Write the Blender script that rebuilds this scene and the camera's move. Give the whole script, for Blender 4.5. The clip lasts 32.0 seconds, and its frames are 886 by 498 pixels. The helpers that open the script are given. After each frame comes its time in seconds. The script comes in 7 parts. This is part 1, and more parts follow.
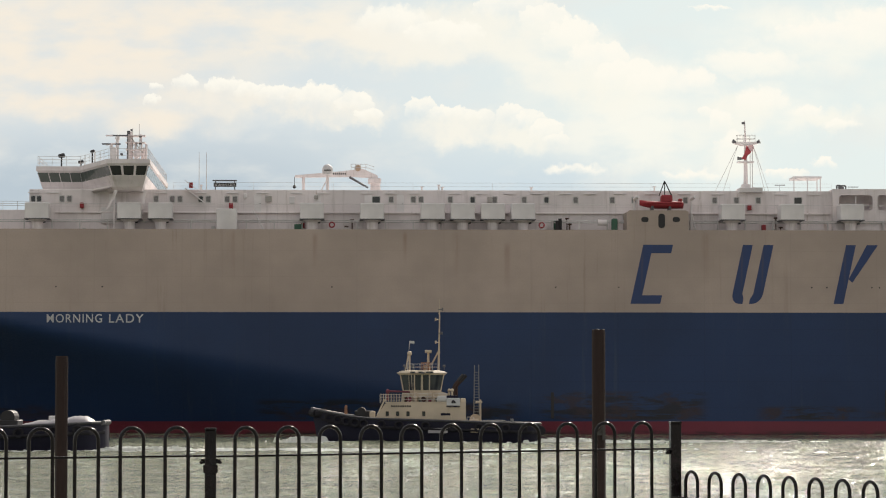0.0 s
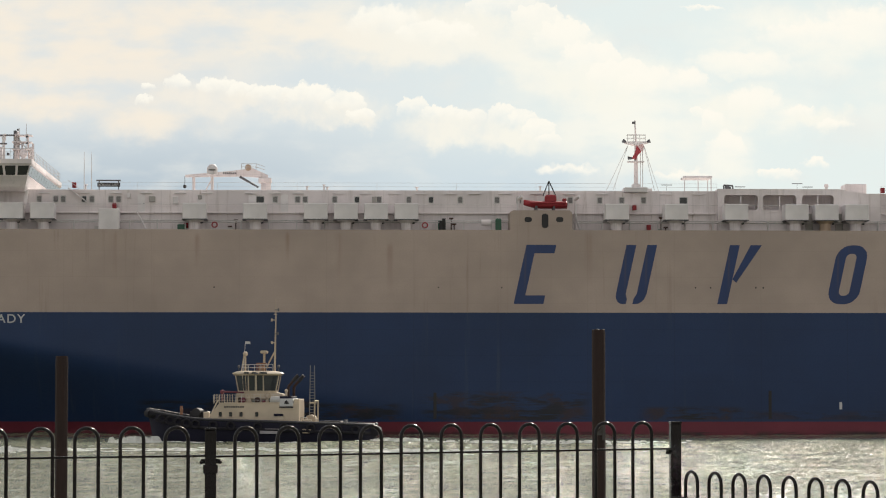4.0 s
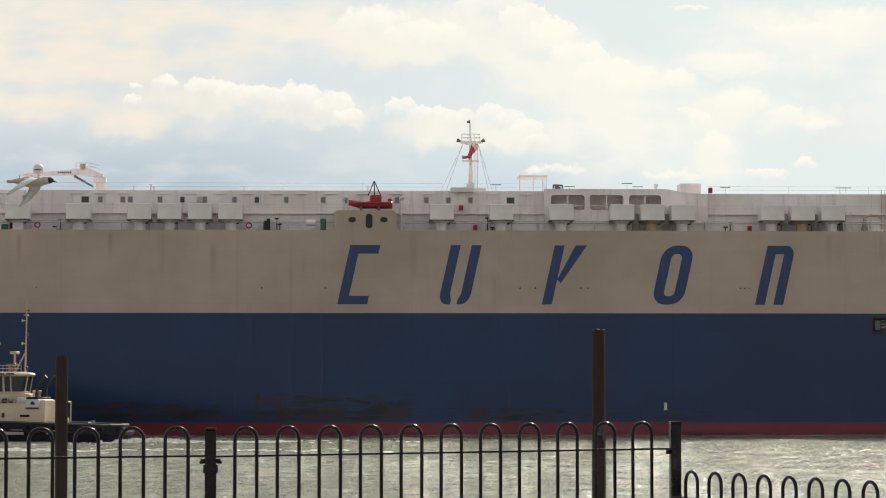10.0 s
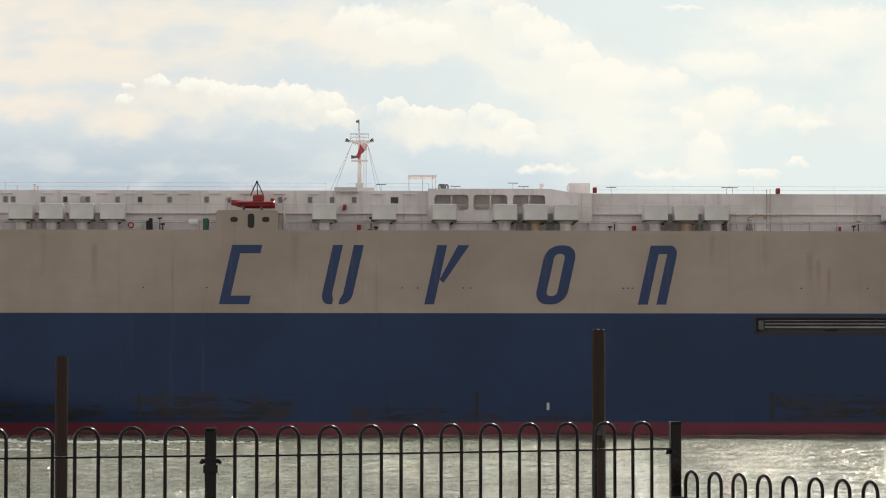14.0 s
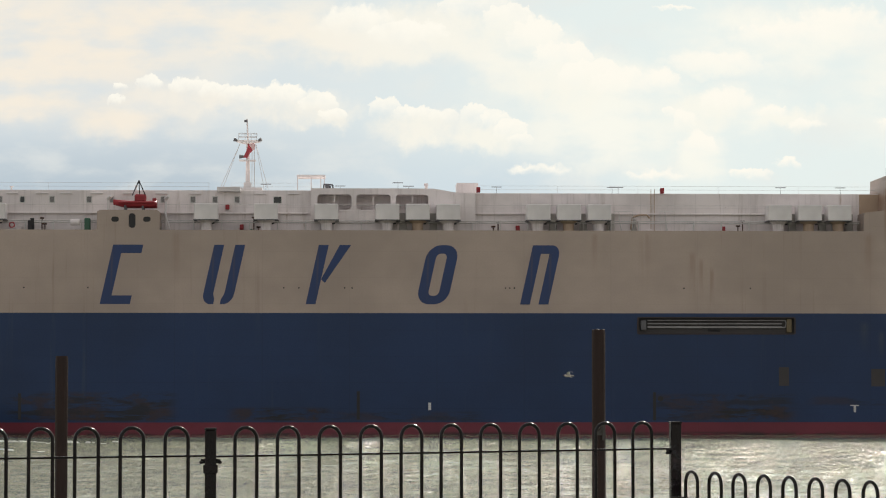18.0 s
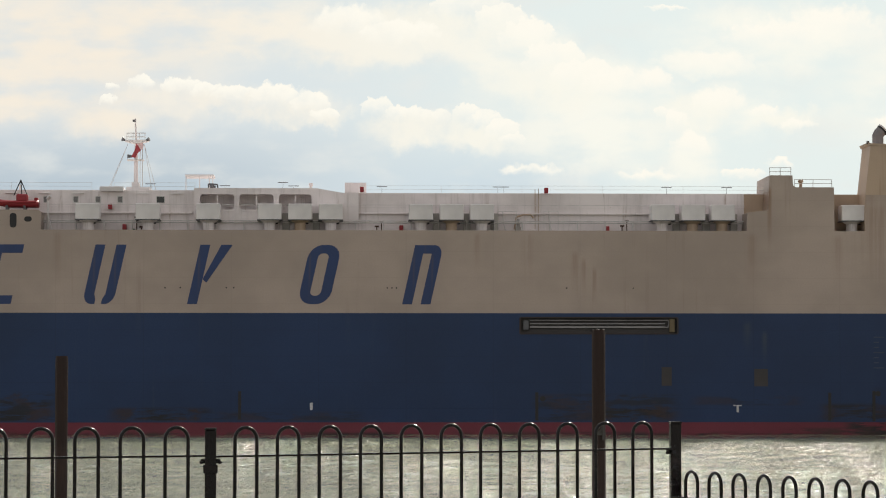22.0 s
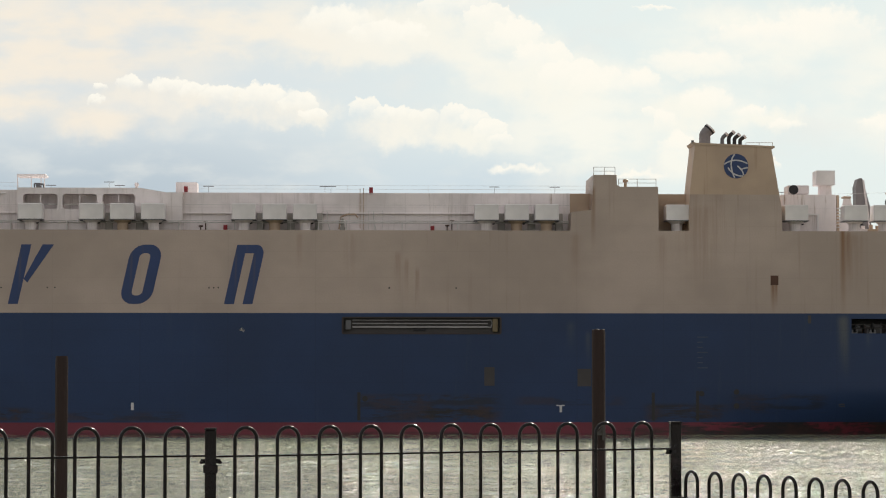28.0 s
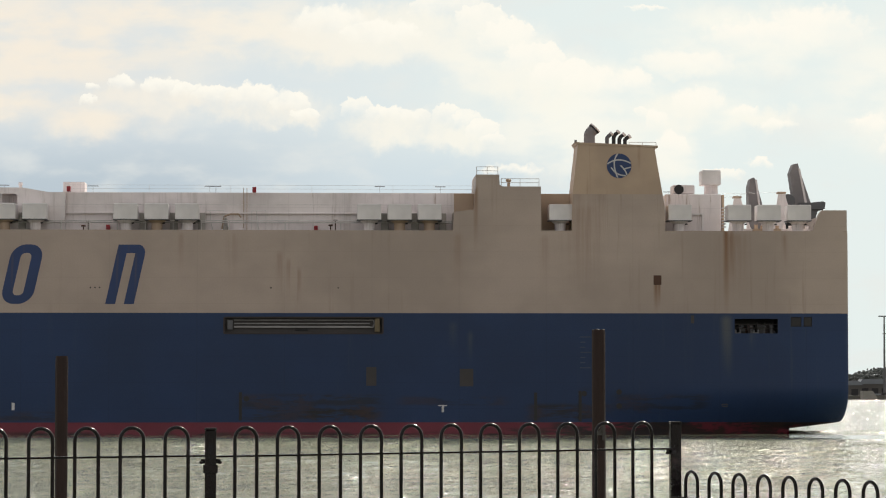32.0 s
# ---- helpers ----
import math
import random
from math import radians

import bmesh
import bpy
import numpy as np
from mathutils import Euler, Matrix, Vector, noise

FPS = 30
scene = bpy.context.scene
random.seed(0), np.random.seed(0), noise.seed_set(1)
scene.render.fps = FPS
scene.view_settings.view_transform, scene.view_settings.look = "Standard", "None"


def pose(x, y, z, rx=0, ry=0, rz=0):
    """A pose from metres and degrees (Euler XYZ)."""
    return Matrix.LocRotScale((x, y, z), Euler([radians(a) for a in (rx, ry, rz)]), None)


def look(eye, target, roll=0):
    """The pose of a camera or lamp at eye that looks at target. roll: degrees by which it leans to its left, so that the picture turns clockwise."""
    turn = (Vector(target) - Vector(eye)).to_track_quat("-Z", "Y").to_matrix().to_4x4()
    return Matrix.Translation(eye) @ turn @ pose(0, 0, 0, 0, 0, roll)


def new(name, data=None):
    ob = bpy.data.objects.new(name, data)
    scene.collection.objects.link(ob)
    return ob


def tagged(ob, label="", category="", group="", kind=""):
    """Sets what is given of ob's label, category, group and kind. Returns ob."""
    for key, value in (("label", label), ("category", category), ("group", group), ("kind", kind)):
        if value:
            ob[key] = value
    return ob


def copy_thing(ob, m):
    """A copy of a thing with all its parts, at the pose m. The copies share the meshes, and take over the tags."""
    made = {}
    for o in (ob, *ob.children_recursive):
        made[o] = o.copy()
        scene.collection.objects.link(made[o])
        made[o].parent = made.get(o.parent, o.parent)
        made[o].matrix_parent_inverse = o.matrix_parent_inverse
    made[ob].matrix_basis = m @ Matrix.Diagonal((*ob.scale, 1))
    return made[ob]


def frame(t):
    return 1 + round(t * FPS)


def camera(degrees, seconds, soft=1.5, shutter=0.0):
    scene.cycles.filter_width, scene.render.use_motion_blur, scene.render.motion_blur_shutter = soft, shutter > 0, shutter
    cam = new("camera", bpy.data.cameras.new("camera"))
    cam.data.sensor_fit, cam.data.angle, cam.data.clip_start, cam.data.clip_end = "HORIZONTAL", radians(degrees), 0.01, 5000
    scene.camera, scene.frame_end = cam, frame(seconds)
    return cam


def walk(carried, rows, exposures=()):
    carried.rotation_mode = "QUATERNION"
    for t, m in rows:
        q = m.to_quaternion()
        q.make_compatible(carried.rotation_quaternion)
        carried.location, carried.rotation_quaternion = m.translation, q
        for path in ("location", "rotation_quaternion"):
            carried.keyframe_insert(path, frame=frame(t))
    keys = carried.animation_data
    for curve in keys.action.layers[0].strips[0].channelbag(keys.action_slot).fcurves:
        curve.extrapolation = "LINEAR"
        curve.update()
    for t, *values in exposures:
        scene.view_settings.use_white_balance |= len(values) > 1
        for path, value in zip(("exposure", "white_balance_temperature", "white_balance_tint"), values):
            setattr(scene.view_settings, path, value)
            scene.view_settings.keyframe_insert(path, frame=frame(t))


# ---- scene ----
# ---- camera: a fixed long lens on the promenade ----
cam = camera(17.327, 32.0, soft=1.1)
EYE = (0.0, 0.0, 4.43)
LOOK = look(EYE, (0.0, 300.0, 4.43 + 300 * 253 / 5145))
walk(cam, [(0.0, LOOK), (32.0, LOOK)])

# ---- world, sun ----
SUN_AZ, SUN_EL = 17.5, 30.0          # degrees to the right of the view, and above the horizon
world = bpy.data.worlds.new("world")
scene.world = world
world.use_nodes = True
wn = world.node_tree.nodes
sky = wn.new("ShaderNodeTexSky")
sky.sky_type, sky.sun_disc = "NISHITA", False
sky.sun_elevation, sky.sun_rotation = radians(SUN_EL), radians(SUN_AZ)
sky.air_density, sky.dust_density, sky.ozone_density = 1.0, 2.5, 1.0
wn["Background"].inputs["Strength"].default_value = 0.12
# broken white cloud over the whole sky, as in the part that is seen
wl = world.node_tree.links
way = wn.new("ShaderNodeTexCoord")
cover = wn.new("ShaderNodeTexNoise")
cover.inputs["Scale"].default_value, cover.inputs["Detail"].default_value = 2.6, 6.0
spread_ = wn.new("ShaderNodeMapRange")
for k, v in (("From Min", 0.36), ("From Max", 0.60), ("To Min", 0.15), ("To Max", 0.95)):
    spread_.inputs[k].default_value = v
cloud_mix = wn.new("ShaderNodeMix")
cloud_mix.data_type = "RGBA"
cloud_mix.inputs[7].default_value = (6.6, 6.1, 5.5, 1)
wl.new(way.outputs["Generated"], cover.inputs["Vector"])
wl.new(cover.outputs["Fac"], spread_.inputs["Value"])
wl.new(spread_.outputs["Result"], cloud_mix.inputs[0])
wl.new(sky.outputs["Color"], cloud_mix.inputs[6])
wl.new(cloud_mix.outputs[2], wn["Background"].inputs["Color"])

sun_data = bpy.data.lights.new("sun", "SUN")
sun_data.energy, sun_data.angle, sun_data.color = 3.8, radians(0.8), (1.0, 0.93, 0.82)
sun = new("sun", sun_data)
a, e = radians(SUN_AZ), radians(SUN_EL)
sun.matrix_world = look((math.sin(a) * math.cos(e) * 900, math.cos(a) * math.cos(e) * 900, math.sin(e) * 900), (0, 0, 0))
scene.view_settings.exposure = 0.0

# ---- materials ----
def srgb(r, g, b):
    return tuple(((c / 255) / 12.92 if c / 255 <= 0.04045 else ((c / 255 + 0.055) / 1.055) ** 2.4) for c in (r, g, b)) + (1.0,)


def shade(c, k):
    return tuple(min(1.0, v * k) for v in c[:3]) + (1.0,)


class Graph:
    """A small helper to lay shader nodes."""

    def __init__(self, name):
        self.mat = bpy.data.materials.new(name)
        self.mat.use_nodes = True
        self.tree = self.mat.node_tree
        self.bsdf = self.tree.nodes["Principled BSDF"]
        self.at = self.node("ShaderNodeTexCoord").outputs["Object"]

    def node(self, kind, **inputs):
        n = self.tree.nodes.new(kind)
        for k, v in inputs.items():
            self.put(n, k, v)
        return n

    def put(self, n, key, v):
        sock = n.inputs[int(key[1:])] if key[0] == "i" and key[1:].isdigit() else n.inputs[key.replace("_", " ")]
        if isinstance(v, bpy.types.NodeSocket):
            self.tree.links.new(v, sock)
        else:
            sock.default_value = v

    def math(self, op, a, b=0.0, clamp=False):
        n = self.node("ShaderNodeMath", i0=a, i1=b)
        n.operation, n.use_clamp = op, clamp
        return n.outputs[0]

    def vmath(self, op, a, b):
        n = self.node("ShaderNodeVectorMath", i0=a, i1=b)
        n.operation = op
        return n.outputs["Value" if op in ("LENGTH", "DISTANCE", "DOT_PRODUCT") else "Vector"]

    def noise(self, scale, detail=4.0, rough=0.55, stretch=(1, 1, 1), at=None):
        at = at or self.at
        if stretch != (1, 1, 1):
            at = self.vmath("MULTIPLY", at, stretch)
        return self.node("ShaderNodeTexNoise", Vector=at, Scale=scale, Detail=detail, Roughness=rough).outputs["Fac"]

    def ramp(self, v, lo, hi, a=0.0, b=1.0):
        n = self.node("ShaderNodeMapRange", Value=v, From_Min=lo, From_Max=hi, To_Min=a, To_Max=b)
        n.interpolation_type = "SMOOTHSTEP"
        return n.outputs["Result"]

    def mix(self, fac, a, b, mode="MIX"):
        n = self.node("ShaderNodeMix")
        n.data_type, n.blend_type = "RGBA", mode
        self.put(n, "i0", fac), self.put(n, "i6", a), self.put(n, "i7", b)
        return n.outputs[2]

    def bump(self, height, strength, distance):
        n = self.node("ShaderNodeBump", Height=height, Strength=strength, Distance=distance)
        self.put(self.bsdf, "Normal", n.outputs["Normal"])

    def done(self, color, rough=0.5, metal=0.0, spec=0.5):
        self.put(self.bsdf, "Base Color", color), self.put(self.bsdf, "Roughness", rough)
        self.put(self.bsdf, "Metallic", metal), self.put(self.bsdf, "Specular IOR Level", spec)
        return self.mat


def paint(name, base, stain=(0.20, 0.10, 0.05, 1), amount=0.25, rough=0.5, scale=1.0, metal=0.0, bump=0.15, spec=0.4):
    """Weathered paint: broad fading, vertical runs, fine grain."""
    g = Graph(name)
    broad = g.noise(0.25 * scale, 3)
    runs = g.noise(1.0 * scale, 5, 0.6, (2.2, 2.2, 0.12))
    grain = g.noise(14.0 * scale, 3)
    c = g.mix(g.ramp(broad, 0.35, 0.7), shade(base, 0.86), shade(base, 1.1))
    c = g.mix(g.math("MULTIPLY", g.ramp(runs, 0.56, 0.80), amount), c, stain)
    c = g.mix(g.ramp(grain, 0.3, 0.7, 0.0, 0.16), c, shade(base, 0.7))
    g.bump(g.math("ADD", g.math("MULTIPLY", grain, 0.3), broad), bump, 0.02)
    return g.done(c, g.ramp(broad, 0.3, 0.7, rough - 0.08, rough + 0.1), metal, spec)


def hull_paint(name, base, stain, amount, plate=0.08, rough=0.45, streaks=(), scuffs=(), rust=None):
    """Ship's side: plating seams, faded strakes, rust runs and scrapes."""
    g = Graph(name)
    xyz = g.node("ShaderNodeSeparateXYZ", Vector=g.at)
    x, z = xyz.outputs["X"], xyz.outputs["Z"]
    broad = g.noise(0.06, 4, 0.6)
    strake = g.noise(0.5, 3, 0.5, (0.25, 0.1, 1.0))
    runs = g.noise(0.8, 6, 0.65, (1.6, 0.2, 0.07))
    heavy = g.noise(0.10, 2, 0.5, (1.0, 0.1, 0.25))
    grain = g.noise(6.0, 4, 0.6)
    seam = g.math("LESS_THAN", g.math("PINGPONG", x, 4.5), 0.05)
    seamz = g.math("LESS_THAN", g.math("PINGPONG", z, 1.35), 0.03)
    seams = g.math("MAXIMUM", seam, seamz)
    c = g.mix(g.ramp(broad, 0.35, 0.65), shade(base, 0.88), shade(base, 1.12))
    c = g.mix(g.ramp(strake, 0.4, 0.7, 0.0, 0.18), c, shade(base, 0.82))
    r = g.math("MULTIPLY", g.ramp(runs, 0.54, 0.76), g.ramp(heavy, 0.42, 0.66))
    c = g.mix(g.math("MULTIPLY", r, amount), c, stain)
    for x0, half, z_top, z_low, k in streaks:          # rust and dirt runs below a scupper, seam or pocket
        wavy = g.math("ADD", g.math("SUBTRACT", x, x0), g.math("MULTIPLY", g.math("SUBTRACT", heavy, 0.5), half * 1.5))
        s = g.math("MULTIPLY", g.ramp(g.math("ABSOLUTE", wavy), half, 0.0), g.ramp(runs, 0.12, 0.5) if k >= 1 else g.ramp(runs, 0.32, 0.62))
        s = g.math("MULTIPLY", s, g.math("MULTIPLY", g.ramp(z, z_low, z_top), g.ramp(z, z_top, z_top - 0.9)))
        c = g.mix(g.math("MULTIPLY", s, min(1, k)), c, rust or stain)
    rub = g.noise(0.7, 6, 0.7, (0.22, 0.1, 1.6))
    blot = g.noise(0.5, 5, 0.65, (0.5, 0.1, 1.0))
    for x0, x1, z0, z1, k in scuffs:                   # fender scrapes
        s = g.math("MULTIPLY", g.math("MULTIPLY", g.ramp(x, x0, x0 + 2.0), g.ramp(x, x1, x1 - 2.0)), g.math("MULTIPLY", g.ramp(z, z0 - 0.1, z0 + 0.25), g.ramp(z, z1, z1 - 0.5)))
        s = g.math("MULTIPLY", s, g.math("MAXIMUM", g.ramp(rub, 0.44, 0.56), g.ramp(blot, 0.47, 0.60, 0.0, 0.8)))
        c = g.mix(g.math("MULTIPLY", s, k), c, g.mix(g.ramp(blot, 0.45, 0.6), (0.016, 0.016, 0.019, 1), (0.042, 0.024, 0.022, 1)))
    c = g.mix(g.math("MULTIPLY", seams, plate), c, shade(base, 0.45))
    c = g.mix(g.ramp(grain, 0.35, 0.75, 0.0, 0.14), c, shade(base, 0.75))
    panel = g.noise(0.55, 1, 0.4, (1, 0.1, 1))
    g.bump(g.math("ADD", g.math("MULTIPLY", panel, 2.0), g.math("MULTIPLY", seams, -0.25)), 0.25, 0.05)
    return g.done(c, g.ramp(grain, 0.3, 0.7, rough - 0.08, rough + 0.12), 0.0, 0.4)


CREAM = (0.432, 0.350, 0.298, 1)
M = {}
RUNS = [(75.42, 0.9, 21.2, 14.0, 0.35), (80.38, 0.7, 19.2, 13.0, 0.5), (81.5, 0.5, 18.5, 12.8, 0.55), (82.6, 0.35, 17.5, 12.8, 0.5), (98.78, 1.2, 21.2, 13.0, 0.3), (112.33, 2.2, 24.0, 13.0, 0.3), (111.05, 5.5, 27.0, 12.6, 0.3),
        (119.50, 0.36, 16.2, 11.8, 1.0), (119.80, 0.22, 16.2, 12.6, 1.0), (127.81, 2.2, 21.2, 12.6, 0.5), (126.80, 0.42, 21.9, 10.5, 1.0), (127.4, 0.3, 21.6, 15.0, 0.8), (107.66, 0.8, 21.0, 14.0, 0.4), (100.75, 0.35, 26.0, 18.0, 0.9), (1.27, 0.5, 21.2, 15.0, 0.5),
        (-21.84, 0.7, 21.2, 15.0, 0.3), (-13.37, 0.5, 21.0, 16.0, 0.4), (6.48, 0.6, 20.0, 13.5, 0.35), (27.22, 0.6, 21.2, 14.0, 0.35), (-4.0, 0.4, 21.2, 17.0, 0.5), (70.2, 0.5, 21.2, 15.5, 0.35), (133.0, 0.5, 21.2, 16.0, 0.5)]
M["cream_hull"] = hull_paint("cream_hull_paint", CREAM, (0.215, 0.14, 0.09, 1), 0.5, streaks=RUNS, rust=(0.225, 0.115, 0.055, 1))
RUBS = [(-49.29, -39.36, 1.4, 3.2, 0.6), (-20.09, -0.23, 1.4, 3.8, 0.8), (-4.91, 8.53, 1.4, 3.4, 0.9), (9.11, 27.80, 1.4, 4.6, 0.9), (31.89, 43.57, 1.4, 3.0, 1.0), (40.65, 59.34, 1.4, 2.6, 0.6),
        (75.54, 91.89, 1.4, 4.4, 0.7), (80.5, 89.0, 3.75, 4.35, 1.0), (82.0, 91.0, 1.4, 3.2, 1.0), (89.9, 90.9, 3.6, 5.2, 1.0), (14.0, 26.0, 1.4, 2.6, 1.0), (91.89, 104.74, 3.0, 4.2, 0.5), (105.32, 115.25, 1.4, 3.4, 0.9), (111.05, 113.03, 1.4, 5.2, 1.0), (114.08, 125.76, 2.2, 4.4, 0.6)]
WASH = [(126.93, 0.6, 12.6, 5.0, 0.7), (126.80, 0.9, 12.6, 5.0, 1.0), (129.43, 0.6, 11.0, 8.0, 0.5), (98.31, 0.7, 12.0, 8.0, 0.4), (100.07, 0.5, 11.0, 6.6, 0.5)]
M["blue_hull"] = hull_paint("blue_hull_paint", (0.0125, 0.0345, 0.100, 1), (0.08, 0.09, 0.10, 1), 0.3, 0.2, streaks=WASH, scuffs=RUBS)
M["red_hull"] = hull_paint("red_boot_paint", (0.16, 0.025, 0.043, 1), (0.05, 0.03, 0.03, 1), 0.5, scuffs=[(-60.97, 145.20, -2.0, 0.5, 1.0), (107.82, 142.87, -2.0, 1.9, 1.0), (108.5, 142.87, -2.0, 1.9, 1.0), (100.0, 142.87, -2.0, 0.9, 1.0), (118.0, 142.87, -2.0, 2.0, 1.0), (31.89, 33.06, -1.0, 1.8, 0.9)])


def house_paint(name, base):
    """White deckhouse plating: seams, faint buckling, rust weeps and grey grime."""
    g = Graph(name)
    xyz = g.node("ShaderNodeSeparateXYZ", Vector=g.at)
    x, z = xyz.outputs["X"], xyz.outputs["Z"]
    broad, runs = g.noise(0.18, 4, 0.6), g.noise(1.1, 6, 0.65, (1.8, 1.0, 0.14))
    spots, grain = g.noise(1.5, 5, 0.7), g.noise(9.0, 4, 0.6)
    seams = g.math("MAXIMUM", g.math("LESS_THAN", g.math("PINGPONG", x, 2.9), 0.03), g.math("LESS_THAN", g.math("PINGPONG", g.math("SUBTRACT", z, 21.3), 1.2), 0.02))
    c = g.mix(g.ramp(broad, 0.35, 0.66), shade(base, 0.87), shade(base, 1.07))
    c = g.mix(g.ramp(runs, 0.50, 0.74, 0.0, 0.40), c, (0.42, 0.37, 0.34, 1))
    c = g.mix(g.math("MULTIPLY", g.ramp(runs, 0.60, 0.72), g.ramp(broad, 0.50, 0.62, 0.0, 0.75)), c, (0.33, 0.19, 0.11, 1))
    c = g.mix(g.ramp(spots, 0.66, 0.74, 0.0, 0.55), c, (0.36, 0.24, 0.18, 1))
    c = g.mix(g.math("MULTIPLY", seams, 0.22), c, shade(base, 0.5))
    c = g.mix(g.ramp(grain, 0.35, 0.72, 0.0, 0.14), c, shade(base, 0.7))
    g.bump(g.math("ADD", broad, g.math("MULTIPLY", seams, -0.3)), 0.2, 0.03)
    return g.done(c, 0.5, 0.0, 0.4)


M["white"] = house_paint("white_ship_paint", (0.83, 0.765, 0.76, 1))
M["vent"] = paint("vent_grey_paint", (0.79, 0.755, 0.75, 1), (0.4, 0.3, 0.2, 1), 0.25)
M["tan"] = paint("rust_tinted_cream_paint", (0.50, 0.375, 0.275, 1), (0.24, 0.12, 0.05, 1), 0.55, scale=0.6)
M["deck"] = paint("green_grey_deck", (0.42, 0.40, 0.37, 1), amount=0.4, rough=0.8)
M["rail"] = paint("rail_white", (0.62, 0.60, 0.58, 1), amount=0.4, scale=4)
M["dark"] = paint("dark_steel", (0.030, 0.029, 0.031, 1), (0.05, 0.035, 0.03, 1), amount=0.3, rough=0.6, scale=3)
M["grey"] = paint("mid_grey_steel", (0.13, 0.13, 0.14, 1), amount=0.3, rough=0.55, scale=2)
M["post_grey"] = paint("violet_grey_steel", (0.25, 0.23, 0.235, 1), amount=0.3, rough=0.6, scale=2)
M["redbox"] = paint("signal_red", (0.33, 0.03, 0.04, 1), (0.1, 0.02, 0.02, 1), 0.3, scale=3)
M["green"] = paint("machinery_green", (0.05, 0.14, 0.09, 1), amount=0.3, scale=3)
M["blue"] = paint("letter_blue", (0.030, 0.056, 0.155, 1), (0.11, 0.09, 0.08, 1), 0.45, scale=0.6)
M["letter"] = paint("letter_white", (0.56, 0.56, 0.56, 1), (0.2, 0.2, 0.2, 1), 0.35)
M["scuff"] = paint("scuffed_paint", (0.055, 0.045, 0.045, 1), (0.16, 0.05, 0.04, 1), 0.5, rough=0.8, scale=0.8)
M["ladder"] = paint("dull_aluminium", (0.30, 0.285, 0.29, 1), (0.2, 0.17, 0.15, 1), 0.4, rough=0.6, scale=2)
M["dull_tan"] = paint("dulled_yellow_paint", (0.19, 0.15, 0.09, 1), (0.07, 0.05, 0.03, 1), 0.5, rough=0.8, scale=2)
M["dark_rust"] = paint("dark_rust_plate", (0.10, 0.055, 0.04, 1), (0.05, 0.03, 0.02, 1), 0.6, rough=0.9, scale=3)
M["faded"] = paint("faded_marking", (0.068, 0.062, 0.062, 1), (0.04, 0.04, 0.05, 1), 0.6, rough=0.8, scale=2)
M["curtain"] = paint("curtained_pane", (0.21, 0.205, 0.20, 1), amount=0.0, rough=0.25, scale=4)


def glass(name, tint, rough=0.08):
    g = Graph(name)
    return g.done(g.mix(g.noise(1.5, 2), tint, shade(tint, 1.6)), rough, 0.0, 0.6)


M["glass"] = glass("dark_window_glass", (0.018, 0.02, 0.022, 1))
# paler tint puts the daylight seen through these panes into the colour
M["wing_glass"] = glass("greenish_lightened_glass", (0.075, 0.09, 0.08, 1))
M["tug_glass"] = glass("grey_wheelhouse_glass", (0.026, 0.032, 0.038, 1))

g = Graph("black_fence_paint")
n1, n2 = g.noise(60, 4), g.noise(9, 3)
g.bump(n1, 0.25, 0.002)
M["fence"] = g.done(g.mix(g.ramp(n2, 0.55, 0.75, 0, 0.5), (0.006, 0.005, 0.005, 1), (0.017, 0.012, 0.012, 1)), g.ramp(n1, 0.3, 0.7, 0.12, 0.28), 0.0, 0.22)

g = Graph("weathered_pile_timber")
n1, n2 = g.noise(6, 6, 0.65, (3, 3, 0.25)), g.noise(1.2, 3)
c = g.mix(n1, (0.012, 0.007, 0.007, 1), (0.040, 0.021, 0.017, 1))
c = g.mix(g.ramp(n2, 0.55, 0.75, 0, 0.7), c, (0.048, 0.024, 0.019, 1))
g.bump(n1, 0.6, 0.03)
M["pile"] = g.done(c, 0.68, 0.0, 0.3)

g = Graph("harbour_water")
xyz = g.at
w1 = g.noise(2.6, 3, 0.55, (0.75, 1.0, 1.0))
w2 = g.noise(5.5, 2, 0.5, (0.8, 1.0, 1.0))
w4 = g.noise(0.95, 3, 0.55, (1.0, 0.30, 1.0))
w3 = g.noise(0.05, 3, 0.5, (0.4, 1.0, 1.0))
across = g.node("ShaderNodeSeparateXYZ", Vector=g.at).outputs["Y"]
wash = g.math("MULTIPLY", g.ramp(across, 222.0, 240.0, 0.0, 0.7), g.ramp(across, 266.0, 258.0))           # steeper wash a little way off the ship
calm = g.math("MULTIPLY", g.ramp(across, 262.0, 276.0, 0.0, 0.82), g.ramp(across, 304.0, 296.0))          # calmer water right beside it
lee = g.math("SUBTRACT", g.math("ADD", 1.0, wash), calm)
g.bump(g.math("MULTIPLY", g.math("ADD", g.math("ADD", w1, g.math("MULTIPLY", w2, 0.4)), g.math("MULTIPLY", w4, 0.55)), lee), 1.0, 0.36)
M["water"] = g.done(g.mix(w3, (0.182, 0.199, 0.129, 1), (0.236, 0.250, 0.170, 1)), g.math("MULTIPLY", g.ramp(g.noise(4.6, 4, 0.7, (0.7, 0.22, 1.0)), 0.46, 0.64, 0.15, 0.04), g.math("ADD", 0.3, g.math("MULTIPLY", lee, 0.7))), 0.0, 0.5)
g.put(g.bsdf, "IOR", 1.33)

g = Graph("wake_foam")
n1 = g.noise(3.0, 6, 0.7)
g.bump(n1, 0.8, 0.05)
M["foam"] = g.done(g.mix(n1, (0.45, 0.47, 0.42, 1), (0.85, 0.86, 0.82, 1)), 0.6)

